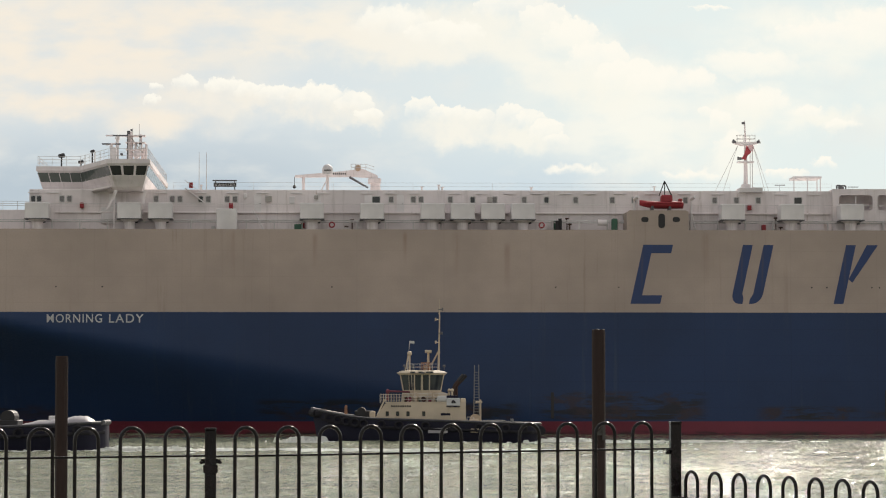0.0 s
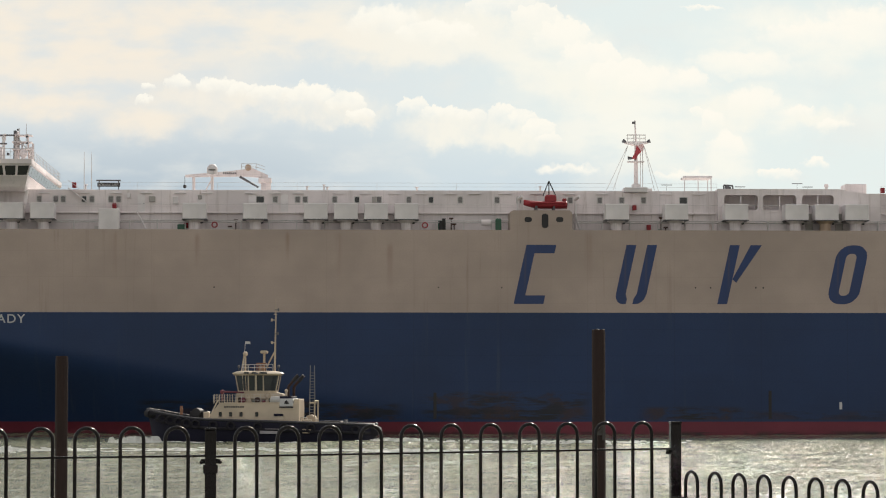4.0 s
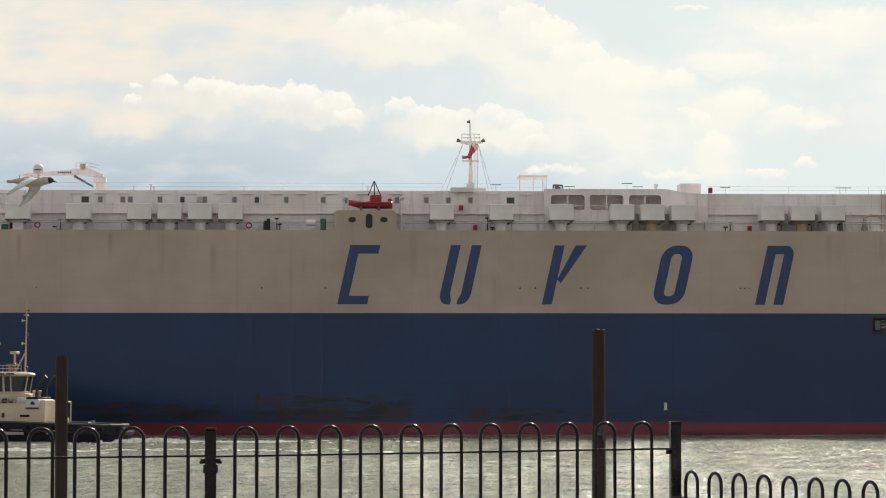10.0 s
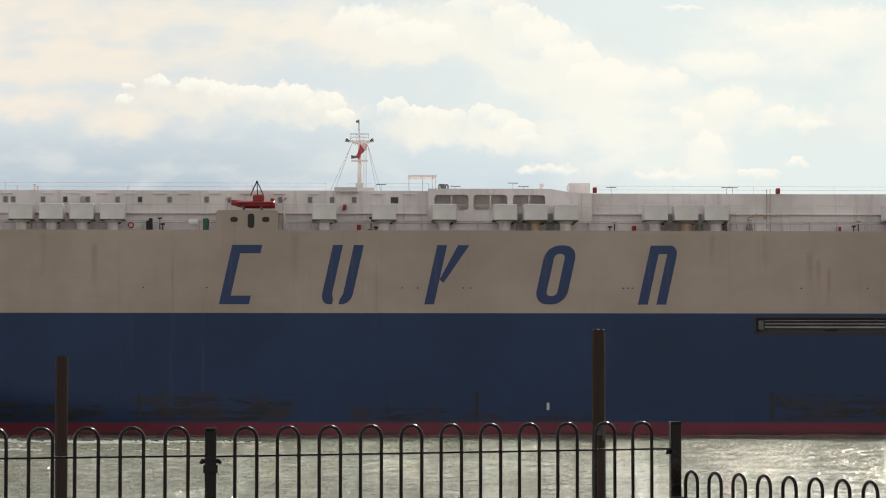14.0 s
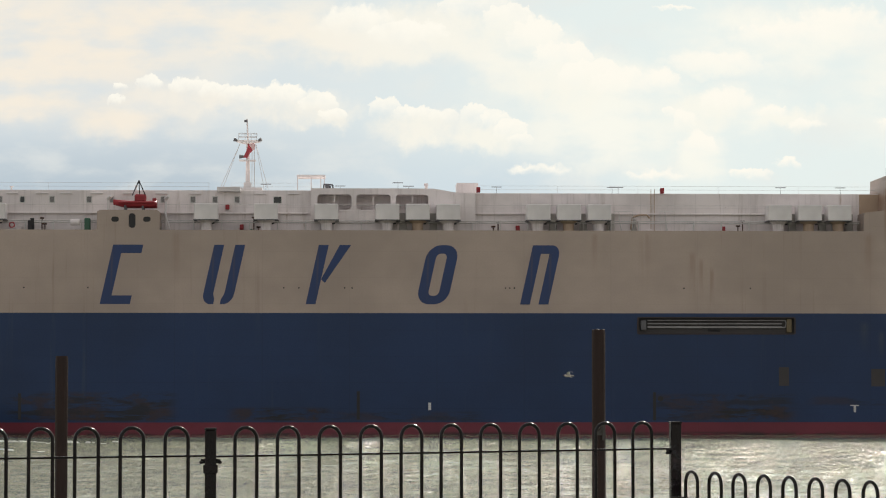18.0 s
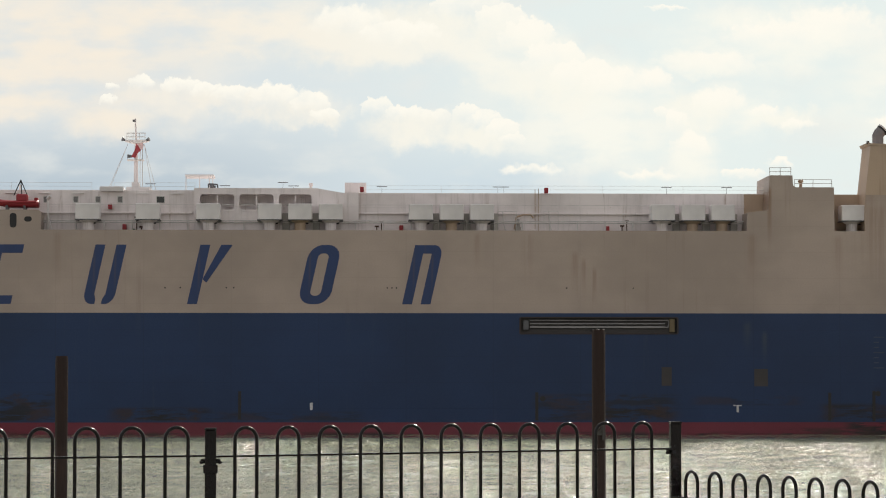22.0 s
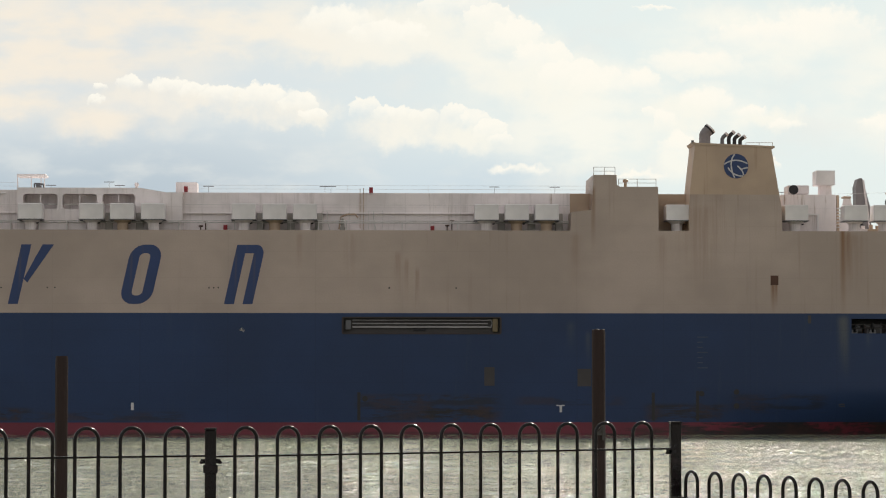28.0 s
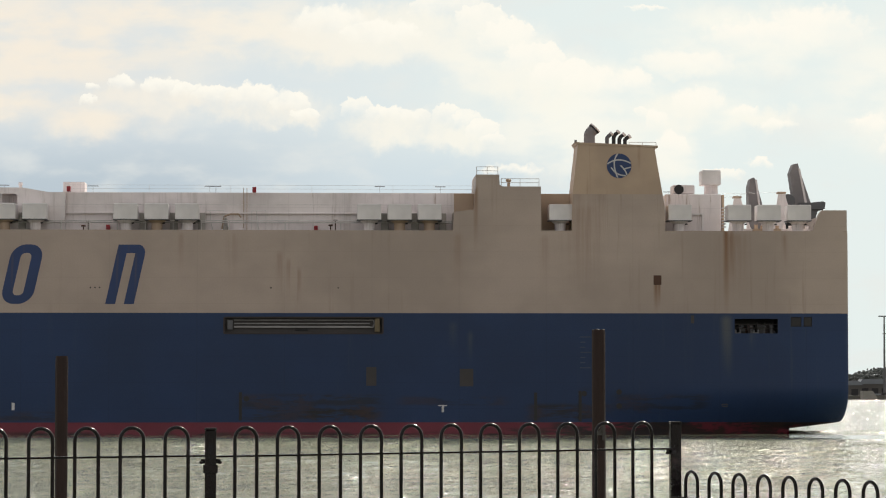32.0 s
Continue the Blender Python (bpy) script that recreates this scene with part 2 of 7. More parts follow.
g = Graph("promenade_concrete")
n1, n2 = g.noise(0.6, 5), g.noise(18, 4)
g.bump(n2, 0.4, 0.01)
M["concrete"] = g.done(g.mix(n1, (0.22, 0.21, 0.19, 1), (0.36, 0.34, 0.31, 1)), 0.9)
# foliage colour lifted and greyed, so the distance haze is in the base colour
g = Graph("hazed_far_woodland")
M["wood_hazed"] = g.done(g.mix(g.noise(0.08, 5), (0.10, 0.112, 0.108, 1), (0.13, 0.138, 0.13, 1)), 0.95)
M["dock_far"] = paint("far_dock_wall", (0.13, 0.12, 0.11, 1), amount=0.2, scale=0.05, rough=0.9)
M["shed_far"] = paint("far_shed_cladding", (0.22, 0.24, 0.26, 1), amount=0.1, scale=0.05)
M["numeral"] = paint("worn_numeral", (0.065, 0.06, 0.058, 1), (0.03, 0.02, 0.02, 1), 0.6, scale=6)
M["flag"] = paint("red_bunting", (0.42, 0.07, 0.085, 1), (0.7, 0.3, 0.3, 1), 0.4, rough=0.8, scale=4)
M["flag_pale"] = paint("pale_bunting", (0.75, 0.55, 0.55, 1), (0.5, 0.1, 0.1, 1), 0.4, rough=0.8, scale=5)
M["faded_white"] = paint("worn_white_marking", (0.048, 0.066, 0.105, 1), (0.05, 0.06, 0.09, 1), 0.6, scale=3)

# ---- mesh helpers ----
def box(bm, x0, x1, y0, y1, z0, z1, bevel=0.0):
    r = bmesh.ops.create_cube(bm, size=1.0)
    bmesh.ops.scale(bm, vec=(x1 - x0, y1 - y0, z1 - z0), verts=r["verts"])
    bmesh.ops.translate(bm, vec=((x0 + x1) / 2, (y0 + y1) / 2, (z0 + z1) / 2), verts=r["verts"])
    if bevel:
        edges = list({e for v in r["verts"] for e in v.link_edges})
        bmesh.ops.bevel(bm, geom=edges, offset=bevel, segments=1, affect="EDGES")
    return bm


def rod(bm, p, q, r0, r1=None, seg=8):
    """A round bar from p to q, tapered from r0 to r1."""
    p, q = Vector(p), Vector(q)
    m = Matrix.Translation((p + q) / 2) @ (q - p).to_track_quat("Z", "Y").to_matrix().to_4x4()
    bmesh.ops.create_cone(bm, cap_ends=True, segments=seg, radius1=r0, radius2=r0 if r1 is None else r1, depth=(q - p).length, matrix=m)
    return bm


def line(bm, pts, r, seg=6):
    for p, q in zip(pts, pts[1:]):
        rod(bm, p, q, r, r, seg)
    return bm


def ball(bm, c, r, sx=1, sy=1, sz=1, seg=14):
    bmesh.ops.create_uvsphere(bm, u_segments=seg, v_segments=max(6, seg // 2), radius=1.0, matrix=Matrix.Translation(c) @ Matrix.Diagonal((r * sx, r * sy, r * sz, 1)))
    return bm


def prism(bm, pts, y0, y1):
    """A plate with the outline pts (x, z), from y0 to y1."""
    a = [bm.verts.new((x, y0, z)) for x, z in pts]
    b = [bm.verts.new((x, y1, z)) for x, z in pts]
    bm.faces.new(a), bm.faces.new(b[::-1])
    for i in range(len(pts)):
        j = (i + 1) % len(pts)
        bm.faces.new((a[j], a[i], b[i], b[j]))
    bmesh.ops.recalc_face_normals(bm, faces=bm.faces[:])
    return bm


def rounded(x0, x1, z0, z1, r, n=4):
    """Outline of a rectangle with round corners."""
    pts = []
    for cx, cz, s in ((x1 - r, z1 - r, 0), (x0 + r, z1 - r, 90), (x0 + r, z0 + r, 180), (x1 - r, z0 + r, 270)):
        pts += [(cx + r * math.cos(radians(s + 90 * k / n)), cz + r * math.sin(radians(s + 90 * k / n))) for k in range(n + 1)]
    return pts


def frame_ring(bm, outer, inner, y0, y1):
    """A flat ring between two outlines of equal count."""
    n = len(outer)
    v = [[bm.verts.new((x, y, z)) for x, z in o] for o, y in ((outer, y0), (inner, y0), (inner, y1), (outer, y1))]
    for k in range(4):
        for i in range(n):
            j = (i + 1) % n
            bm.faces.new((v[k][i], v[k][j], v[(k + 1) % 4][j], v[(k + 1) % 4][i]))
    bmesh.ops.recalc_face_normals(bm, faces=bm.faces[:])
    return bm


def mesh_of(name, bm, material, smooth=False):
    me = bpy.data.meshes.new(name)
    bm.to_mesh(me)
    bm.free()
    me.materials.append(material)
    if smooth:
        me.polygons.foreach_set("use_smooth", [True] * len(me.polygons))
    return me


def part(name, bm, material, parent, label="", at=(0, 0, 0), smooth=False):
    ob = new(name, mesh_of(name, bm, material, smooth))
    ob.parent, ob.location = parent, at
    return tagged(ob, label=label)


def again(ob, at, parent=None):
    """One more of a part, on the same mesh, with its sub-parts."""
    c = copy_thing(ob, Matrix.Translation(at))
    if parent:
        c.parent = parent
    return c


def thing(name, label, category, at=(0, 0, 0), group=""):
    ob = new(name)
    ob.location = at
    return tagged(ob, label=label, category=category, group=group)


def nb():
    return bmesh.new()


def lettering(text, height, width, bold=0.0, depth=0.02, spacing=1.0):
    """Writing in the built-in font as a mesh in the x-z plane, facing -y, scaled to the given size."""
    cu = bpy.data.curves.new("writing", "FONT")
    cu.body, cu.extrude, cu.offset, cu.space_character = text, 0.02, bold, spacing
    tmp = bpy.data.objects.new("writing", cu)
    scene.collection.objects.link(tmp)
    bpy.context.view_layer.update()
    me = bpy.data.meshes.new_from_object(tmp.evaluated_get(bpy.context.evaluated_depsgraph_get()))
    bpy.data.objects.remove(tmp)
    bm = nb()
    bm.from_mesh(me)
    lo = Vector([min(v.co[i] for v in bm.verts) for i in range(3)])
    hi = Vector([max(v.co[i] for v in bm.verts) for i in range(3)])
    for v in bm.verts:
        x, y = (v.co.x - lo.x) / (hi.x - lo.x), (v.co.y - lo.y) / (hi.y - lo.y)
        v.co = Vector((x * width, -depth if v.co.z > 0 else 0.0, y * height))
    bmesh.ops.recalc_face_normals(bm, faces=bm.faces[:])
    return bm


def railing(parent, x0, x1, y, z, h, rails=3, gap=1.8, r=0.025, name="railing"):
    """Rails along x with posts as pieces of their own."""
    bm = nb()
    for k in range(rails):
        zz = z + h * (k + 1) / rails
        rod(bm, (x0, y, zz), (x1, y, zz), r, r, 5)
    ob = part(name, bm, M["rail"], parent)
    n = max(1, round((x1 - x0) / gap))
    first = part("post", rod(nb(), (0, 0, 0), (0, 0, h), r * 1.1, r * 1.1, 5), M["rail"], ob, at=(x0, y, z))
    for k in range(1, n + 1):
        again(first, (x0 + (x1 - x0) * k / n, y, z))
    return ob

# ---- sky backdrop with drifting cumulus ----
g = Graph("cloudy_sky")
for n in list(g.tree.nodes):
    if n.type == "BSDF_PRINCIPLED":
        g.tree.nodes.remove(n)
# sheet's own units: 1 unit is a sixteenth of the view's width
p0 = g.vmath("MULTIPLY", g.at, (1 / 87.6, 0.0, 1 / 87.6))


def swirl(scale, detail, amount):
    w = g.node("ShaderNodeTexNoise", Vector=p0, Scale=scale, Detail=detail, Roughness=0.6).outputs["Color"]
    return g.vmath("MULTIPLY", g.vmath("SUBTRACT", w, (0.5, 0.5, 0.5)), (amount, 0.0, amount * 0.85))


off_wide, off_fine = swirl(1.6, 5.0, 1.0), swirl(4.2, 5.0, 0.36)
p_wide = g.vmath("ADD", p0, off_wide)
p_fine = g.vmath("ADD", g.vmath("ADD", p0, off_fine), g.vmath("MULTIPLY", off_wide, (0.12, 0.0, 0.12)))
cells = g.node("ShaderNodeTexVoronoi", Vector=g.vmath("ADD", p0, off_fine), Scale=6.5)
cells.feature = "SMOOTH_F1"
knots = g.node("ShaderNodeTexVoronoi", Vector=g.vmath("ADD", p0, off_fine), Scale=15.0)
knots.feature = "SMOOTH_F1"
lump = g.math("ADD", g.math("MULTIPLY", g.math("SUBTRACT", 0.45, cells.outputs["Distance"]), 0.55), g.math("MULTIPLY", g.math("SUBTRACT", 0.45, knots.outputs["Distance"]), 0.28))
fine = g.noise(1.9, 7, 0.6, at=p0)
wisp = g.noise(1.5, 5, 0.5, (0.5, 1, 1.2), at=p0)


def soft(x, z, rx, rz, edge=0.6):
    """A broad cloud veil: 1 inside, falling to 0 across its edge."""
    v = g.vmath("MULTIPLY", g.vmath("SUBTRACT", p_wide, (x, 0.0, z)), (1 / rx, 0.0, 1 / rz))
    return g.ramp(g.vmath("LENGTH", v, (0, 0, 0)), 1.0 + edge, 1.0 - edge)


def crisp(x, z, rx, rz, edge=0.1):
    """A cauliflower lobe with a sharp sunlit crown; its foot melts away."""
    v = g.vmath("MULTIPLY", g.vmath("SUBTRACT", p_fine, (x, 0.0, z)), (1 / rx, 0.0, 1 / rz))
    d = g.math("SUBTRACT", g.vmath("LENGTH", v, (0, 0, 0)), g.math("MULTIPLY", lump, 0.8))
    return g.math("MULTIPLY", g.ramp(d, 1.0 + edge, 1.0 - edge), g.ramp(g.node("ShaderNodeSeparateXYZ", Vector=v).outputs["Z"], -0.75, 0.75))


def most(lobes):
    v = lobes[0]
    for w in lobes[1:]:
        v = g.math("MAXIMUM", v, w)
    return v


veil = most([soft(-6.6, 6.25, 3.4, 0.95), soft(-6.9, 5.35, 1.5, 0.6), soft(-3.2, 6.55, 2.6, 0.55, 0.5), soft(-0.6, 6.35, 2.0, 0.5, 0.45), soft(1.9, 6.1, 1.1, 0.6, 0.4), soft(3.2, 5.35, 1.7, 0.62, 0.5),
             soft(3.5, 4.6, 1.6, 0.6, 0.7), soft(6.6, 6.3, 1.7, 0.6, 0.5), soft(5.3, 5.9, 0.9, 0.25, 0.5), soft(5.9, 5.05, 0.9, 0.45, 0.6), soft(5.2, 4.25, 0.5, 0.5, 0.6), soft(-5.0, 5.0, 1.2, 0.4, 0.7),
             soft(10.0, 5.4, 2.2, 1.2), soft(-10.4, 5.5, 2.4, 1.4)])
body = most([soft(-3.9, 5.22, 1.0, 0.26, 0.55), soft(-2.2, 5.08, 1.0, 0.28, 0.5), soft(-1.5, 4.92, 0.6, 0.18, 0.55), soft(0.4, 4.70, 0.9, 0.32, 0.4), soft(1.3, 4.58, 0.7, 0.26, 0.45), soft(0.3, 6.4, 1.5, 0.45, 0.4),
             soft(2.9, 5.5, 1.0, 0.45, 0.4), soft(5.2, 5.0, 0.6, 0.35, 0.4), soft(6.9, 4.9, 0.5, 0.15, 0.6)])
crown = most([crisp(-4.55, 5.50, 0.24, 0.16), crisp(-5.08, 5.46, 0.13, 0.10), crisp(-5.12, 5.20, 0.16, 0.09), crisp(-3.85, 5.44, 0.38, 0.19), crisp(-3.40, 5.38, 0.30, 0.17), crisp(-2.95, 5.30, 0.45, 0.19),
              crisp(-2.12, 5.24, 0.50, 0.29), crisp(-1.57, 5.14, 0.34, 0.22), crisp(-1.30, 4.93, 0.24, 0.15), crisp(-0.38, 5.05, 0.32, 0.22), crisp(0.10, 4.94, 0.36, 0.20), crisp(0.62, 4.90, 0.30, 0.16),
              crisp(1.20, 4.92, 0.30, 0.22), crisp(1.56, 4.84, 0.28, 0.20), crisp(1.82, 4.66, 0.30, 0.22), crisp(2.00, 4.50, 0.24, 0.16), crisp(1.24, 6.86, 0.66, 0.34), crisp(1.80, 6.62, 0.46, 0.34), crisp(2.30, 6.28, 0.52, 0.40),
              crisp(2.76, 5.88, 0.58, 0.40), crisp(3.26, 5.62, 0.62, 0.34, 0.16), crisp(3.88, 5.48, 0.66, 0.32, 0.2), crisp(4.42, 5.46, 0.46, 0.30, 0.2), crisp(0.05, 6.36, 0.70, 0.30, 0.16), crisp(-0.85, 6.56, 0.66, 0.34, 0.25),
              crisp(5.45, 5.86, 0.86, 0.22, 0.25), crisp(6.75, 6.30, 0.95, 0.36, 0.22), crisp(7.75, 6.40, 0.9, 0.5, 0.3), crisp(5.66, 5.14, 0.50, 0.28, 0.15), crisp(6.46, 4.98, 0.28, 0.14, 0.2), crisp(5.16, 4.34, 0.34, 0.30, 0.16),
              crisp(4.90, 4.82, 0.22, 0.24, 0.2), crisp(6.06, 3.88, 0.38, 0.14), crisp(6.76, 4.08, 0.26, 0.12, 0.2), crisp(7.08, 4.78, 0.32, 0.10, 0.25), crisp(4.66, 4.98, 0.12, 0.10), crisp(2.3, 3.95, 0.5, 0.12, 0.3),
              crisp(4.4, 3.85, 0.5, 0.14, 0.3), crisp(4.75, 6.86, 0.34, 0.05, 0.3), crisp(8.75, 4.75, 0.4, 0.2, 0.2), crisp(9.6, 4.4, 0.7, 0.3)])
height = g.node("ShaderNodeSeparateXYZ", Vector=p0)
hx, hz = height.outputs["X"], height.outputs["Z"]
clear = g.mix(g.ramp(hx, -5.0, 5.0), srgb(218, 226, 229), srgb(231, 240, 237))
clear = g.mix(g.math("MULTIPLY", g.ramp(hx, 2.0, -4.5), g.ramp(hz, 5.3, 3.6)), clear, srgb(188, 201, 210))
clear = g.mix(g.math("MULTIPLY", g.ramp(hx, -4.0, 3.0), g.math("MULTIPLY", g.ramp(hz, 4.9, 3.6), g.ramp(hx, 5.0, 1.0))), clear, srgb(204, 218, 226))
clear = g.mix(g.ramp(wisp, 0.44, 0.72, 0.0, 0.5), clear, srgb(234, 235, 230))
warm = g.mix(g.ramp(hx, -6.0, 4.0), srgb(247, 237, 221), srgb(250, 249, 238))
c = g.mix(g.math("MULTIPLY", veil, g.ramp(wisp, 0.30, 0.60, 0.2, 0.95)), clear, warm)
c = g.mix(g.math("MULTIPLY", body, g.ramp(fine, 0.30, 0.62, 0.45, 0.95)), c, g.mix(g.ramp(hx, -6.0, 4.0), srgb(244, 238, 226), srgb(250, 248, 236)))
c = g.mix(g.math("MULTIPLY", crown, g.ramp(fine, 0.25, 0.6, 0.6, 1.0)), c, srgb(255, 251, 239))
glow = g.node("ShaderNodeEmission", Color=c, Strength=1.0)
g.tree.links.new(glow.outputs[0], g.tree.nodes["Material Output"].inputs["Surface"])
bm = nb()
prism(bm, [(-1900, -20), (1900, -20), (1900, 1300), (-1900, 1300)], 0.0, 1.0)
sky_sheet = tagged(new("backdrop_sky", mesh_of("backdrop_sky", bm, g.mat)), label="pale blue sky with drifting cream cumulus clouds", category="sky", kind="structure")
sky_sheet.location = (0, 4500, 0)

# ---- water: one sheet to the horizon, with real waves where the lens looks ----
def spread(a, b, step, far, grow):
    """Even steps from a to b, then growing ones out to far."""
    v = list(np.arange(a, b, step))
    while v[-1] < far:
        v.append(v[-1] + step)
        step *= grow
    return v


ys = spread(100, 345, 0.45, 4480, 1.12)
side_x = spread(0, 62, 0.5, 3000, 1.35)
ys = [-400.0, -100.0, 0.0, 60.0] + ys
xs = [-v for v in side_x[:0:-1]] + side_x
X, Y = np.meshgrid(np.array(xs), np.array(ys))
Z = np.zeros_like(X)
rng = np.random.default_rng(5)
for k in range(42):
    wl = 1.3 * (1.085 ** k)                       # wavelengths 1.3 m to 37 m
    ang = math.radians(-75 + rng.normal(0, 55))
    amp = 0.0105 * wl ** 0.62 * rng.uniform(0.5, 1.3) * (1.0 if wl < 9 else 0.45)
    ph = 2 * np.pi * (X * math.cos(ang) + Y * math.sin(ang)) / wl + rng.uniform(0, 6.28)
    Z += amp * (np.sin(ph) + 0.25 * np.cos(2 * ph))
for y0_, w_, a_ in ((284.5, 1.1, -0.06), (274, 2.2, 0.16), (268, 1.6, 0.07), (259, 2.0, -0.12), (252, 2.0, 0.05)):   # long low wash lines beside the ship
    Z += a_ * np.exp(-((Y - y0_ - 1.2 * np.sin(X / 19 + y0_)) / w_) ** 2) * (0.7 + 0.5 * np.sin(X / 7 + y0_ * 3))
patch = 0.75 + 0.35 * np.sin(X / 23 + 1.3 * np.sin(Y / 31)) * np.sin(Y / 17 + X / 41)
fade = np.clip((64 - np.abs(X)) / 6, 0, 1) * np.clip((Y - 100) / 8, 0, 1) * np.clip((345 - Y) / 20, 0, 1)
Z *= 0.85 * fade * patch * (1 - 0.8 * np.clip((Y - 270) / 14, 0, 1) * np.clip((306 - Y) / 8, 0, 1))      # calmer beside the ship
ny, nx = X.shape
idx = np.arange(nx * ny).reshape(ny, nx)
quads = np.stack([idx[:-1, :-1], idx[:-1, 1:], idx[1:, 1:], idx[1:, :-1]], -1).reshape(-1, 4)
me = bpy.data.meshes.new("water")
me.from_pydata(np.stack([X, Y, Z], -1).reshape(-1, 3).tolist(), [], quads.tolist())
me.polygons.foreach_set("use_smooth", [True] * len(me.polygons))
me.materials.append(M["water"])
water = tagged(new("water", me), label="choppy grey-green harbour water with glints", category="water", kind="structure")

# ---- promenade under and behind the camera ----
bm = nb()
box(bm, -80, 2.9, -60, 22, -4.0, 3.04, 0.05)
tagged(new("ground", mesh_of("ground", bm, M["concrete"])), label="grey concrete promenade above the sea wall", category="ground", kind="structure")
bm = nb()
box(bm, 2.9, 80, -60, 24, -4.0, 2.66, 0.05)
tagged(new("pavement", mesh_of("pavement", bm, M["concrete"])), label="lower concrete apron beside the promenade", category="pavement", kind="structure")

# ---- far shore ----
bm = nb()
box(bm, -900, 1500, 1700, 2300, -3, 2.2)
tagged(new("far_quay", mesh_of("far_quay", bm, M["dock_far"])), label="low far dock wall across the water", category="quay", kind="structure")

# ---- the car carrier; its own axes: x towards the stern, y across from the near side, z up from the water ----
ship = thing("cargo_ship", "long car carrier, cream above, dark blue below, with red waterline", "ship")
BOW, STERN, BEAM = -60.39, 139.44, 32.2
TOP, MID, BOOT, DECKZ = 21.11, 12.56, 1.30, 21.11 - 0.7
SKEG = 133.57


def inset(x, z):
    """How far the side lies inside the flat of the hull."""
    s = x - BOW - 7.0 * max(0.0, 1 - z / 21.0)
    reach = 8.0 + 80.0 * max(0.0, 1 - max(0.0, z) / 12.5) ** 1.1
    u = min(1.0, max(0.0, s / reach))
    y = BEAM / 2 * (1 - u) ** 2.6
    e = STERN - x
    if e < 30:
        y += 4.4 * (1 - e / 30) ** 1.3 * min(1.0, max(0.0, (4.9 - z) / 4.9)) ** 1.8
    if e < 0.8:
        y += 0.35 * (1 - e / 0.8) ** 2
    return min(y, BEAM / 2 - 0.05)


def keel(x):
    """Lowest point of the hull, which rises to the counter at the stern."""
    e, full = STERN - x, STERN - SKEG
    if e >= full - 0.01:
        return -1.6
    k = 1 - e / full
    return 0.64 + 0.73 * k + 1.9 * k ** 34


SLOT = (74.87, 91.05, 10.49, 12.06)
MOORING = (127.56, 132.06, 10.49, 12.00)
HATCHES = [(133.40, 134.51, 11.19, 12.18), (134.75, 135.62, 11.19, 12.18)]
OPENINGS = [SLOT, MOORING] + HATCHES
stations = sorted({round(v, 3) for v in list(np.arange(BOW, BOW + 66, 2.0)) + list(np.arange(BOW + 66, STERN - 32, 6.0)) + list(np.arange(STERN - 32, STERN - 7, 1.6))
                   + [SKEG - 0.02, SKEG + 0.02] + list(np.arange(SKEG + 0.8, STERN - 1.3, 0.7)) + [STERN - v for v in (1.2, 1.0, 0.8, 0.6, 0.45, 0.3, 0.2, 0.12, 0.05, 0.0)] + [v for o in OPENINGS for v in o[:2]]})


def hull_band(name, z0, z1, steps, material, label, cap=False):
    levels = sorted(set([z0 + (z1 - z0) * k / steps for k in range(steps + 1)] + [v for o in OPENINGS for v in o[2:] if z0 < v < z1]))
    bm = nb()
    near, far = [], []
    for x in stations:
        zs = [max(z, keel(x)) for z in levels]
        near.append([bm.verts.new((x, inset(x, z), z)) for z in zs])
        far.append([bm.verts.new((x, BEAM - inset(x, z), z)) for z in zs])
    for i in range(len(stations) - 1):
        xm = (stations[i] + stations[i + 1]) / 2
        for k in range(len(levels) - 1):
            zm = (levels[k] + levels[k + 1]) / 2
            if not any(o[0] < xm < o[1] and o[2] < zm < o[3] for o in OPENINGS):
                bm.faces.new((near[i][k], near[i + 1][k], near[i + 1][k + 1], near[i][k + 1]))
            bm.faces.new((far[i + 1][k], far[i][k], far[i][k + 1], far[i + 1][k + 1]))
        if cap:
            bm.faces.new((near[i + 1][0], near[i][0], far[i][0], far[i + 1][0]))
    for k in range(len(levels) - 1):
        bm.faces.new((near[-1][k], far[-1][k], far[-1][k + 1], near[-1][k + 1]))
    bmesh.ops.remove_doubles(bm, verts=bm.verts[:], dist=0.002)
    bmesh.ops.dissolve_degenerate(bm, edges=bm.edges[:], dist=0.001)
    ob = part(name, bm, material, ship, label, smooth=True)
    return ob


hull_band("boot_topping", -1.6, BOOT, 4, M["red_hull"], "faded red antifouling band at the waterline", cap=True)
low_hull = hull_band("lower_hull", BOOT, MID, 26, M["blue_hull"], "dark blue scuffed hull side")
up_hull = hull_band("upper_hull", MID, TOP, 8, M["cream_hull"], "cream hull side with rust runs")
bm = nb()
ring = [(x, inset(x, TOP) + 0.12) for x in stations]
va = [bm.verts.new((x, y, DECKZ)) for x, y in ring]
vb = [bm.verts.new((x, BEAM - y, DECKZ)) for x, y in ring]
for i in range(len(ring) - 1):
    bm.faces.new((va[i], va[i + 1], vb[i + 1], vb[i]))
part("weather_deck", bm, M["deck"], ship)
bm = nb()
box(bm, -42.28, STERN - 1.5, 0.02, 0.14, DECKZ, TOP, 0.0)
part("bulwark_inside", bm, M["cream_hull"], ship)


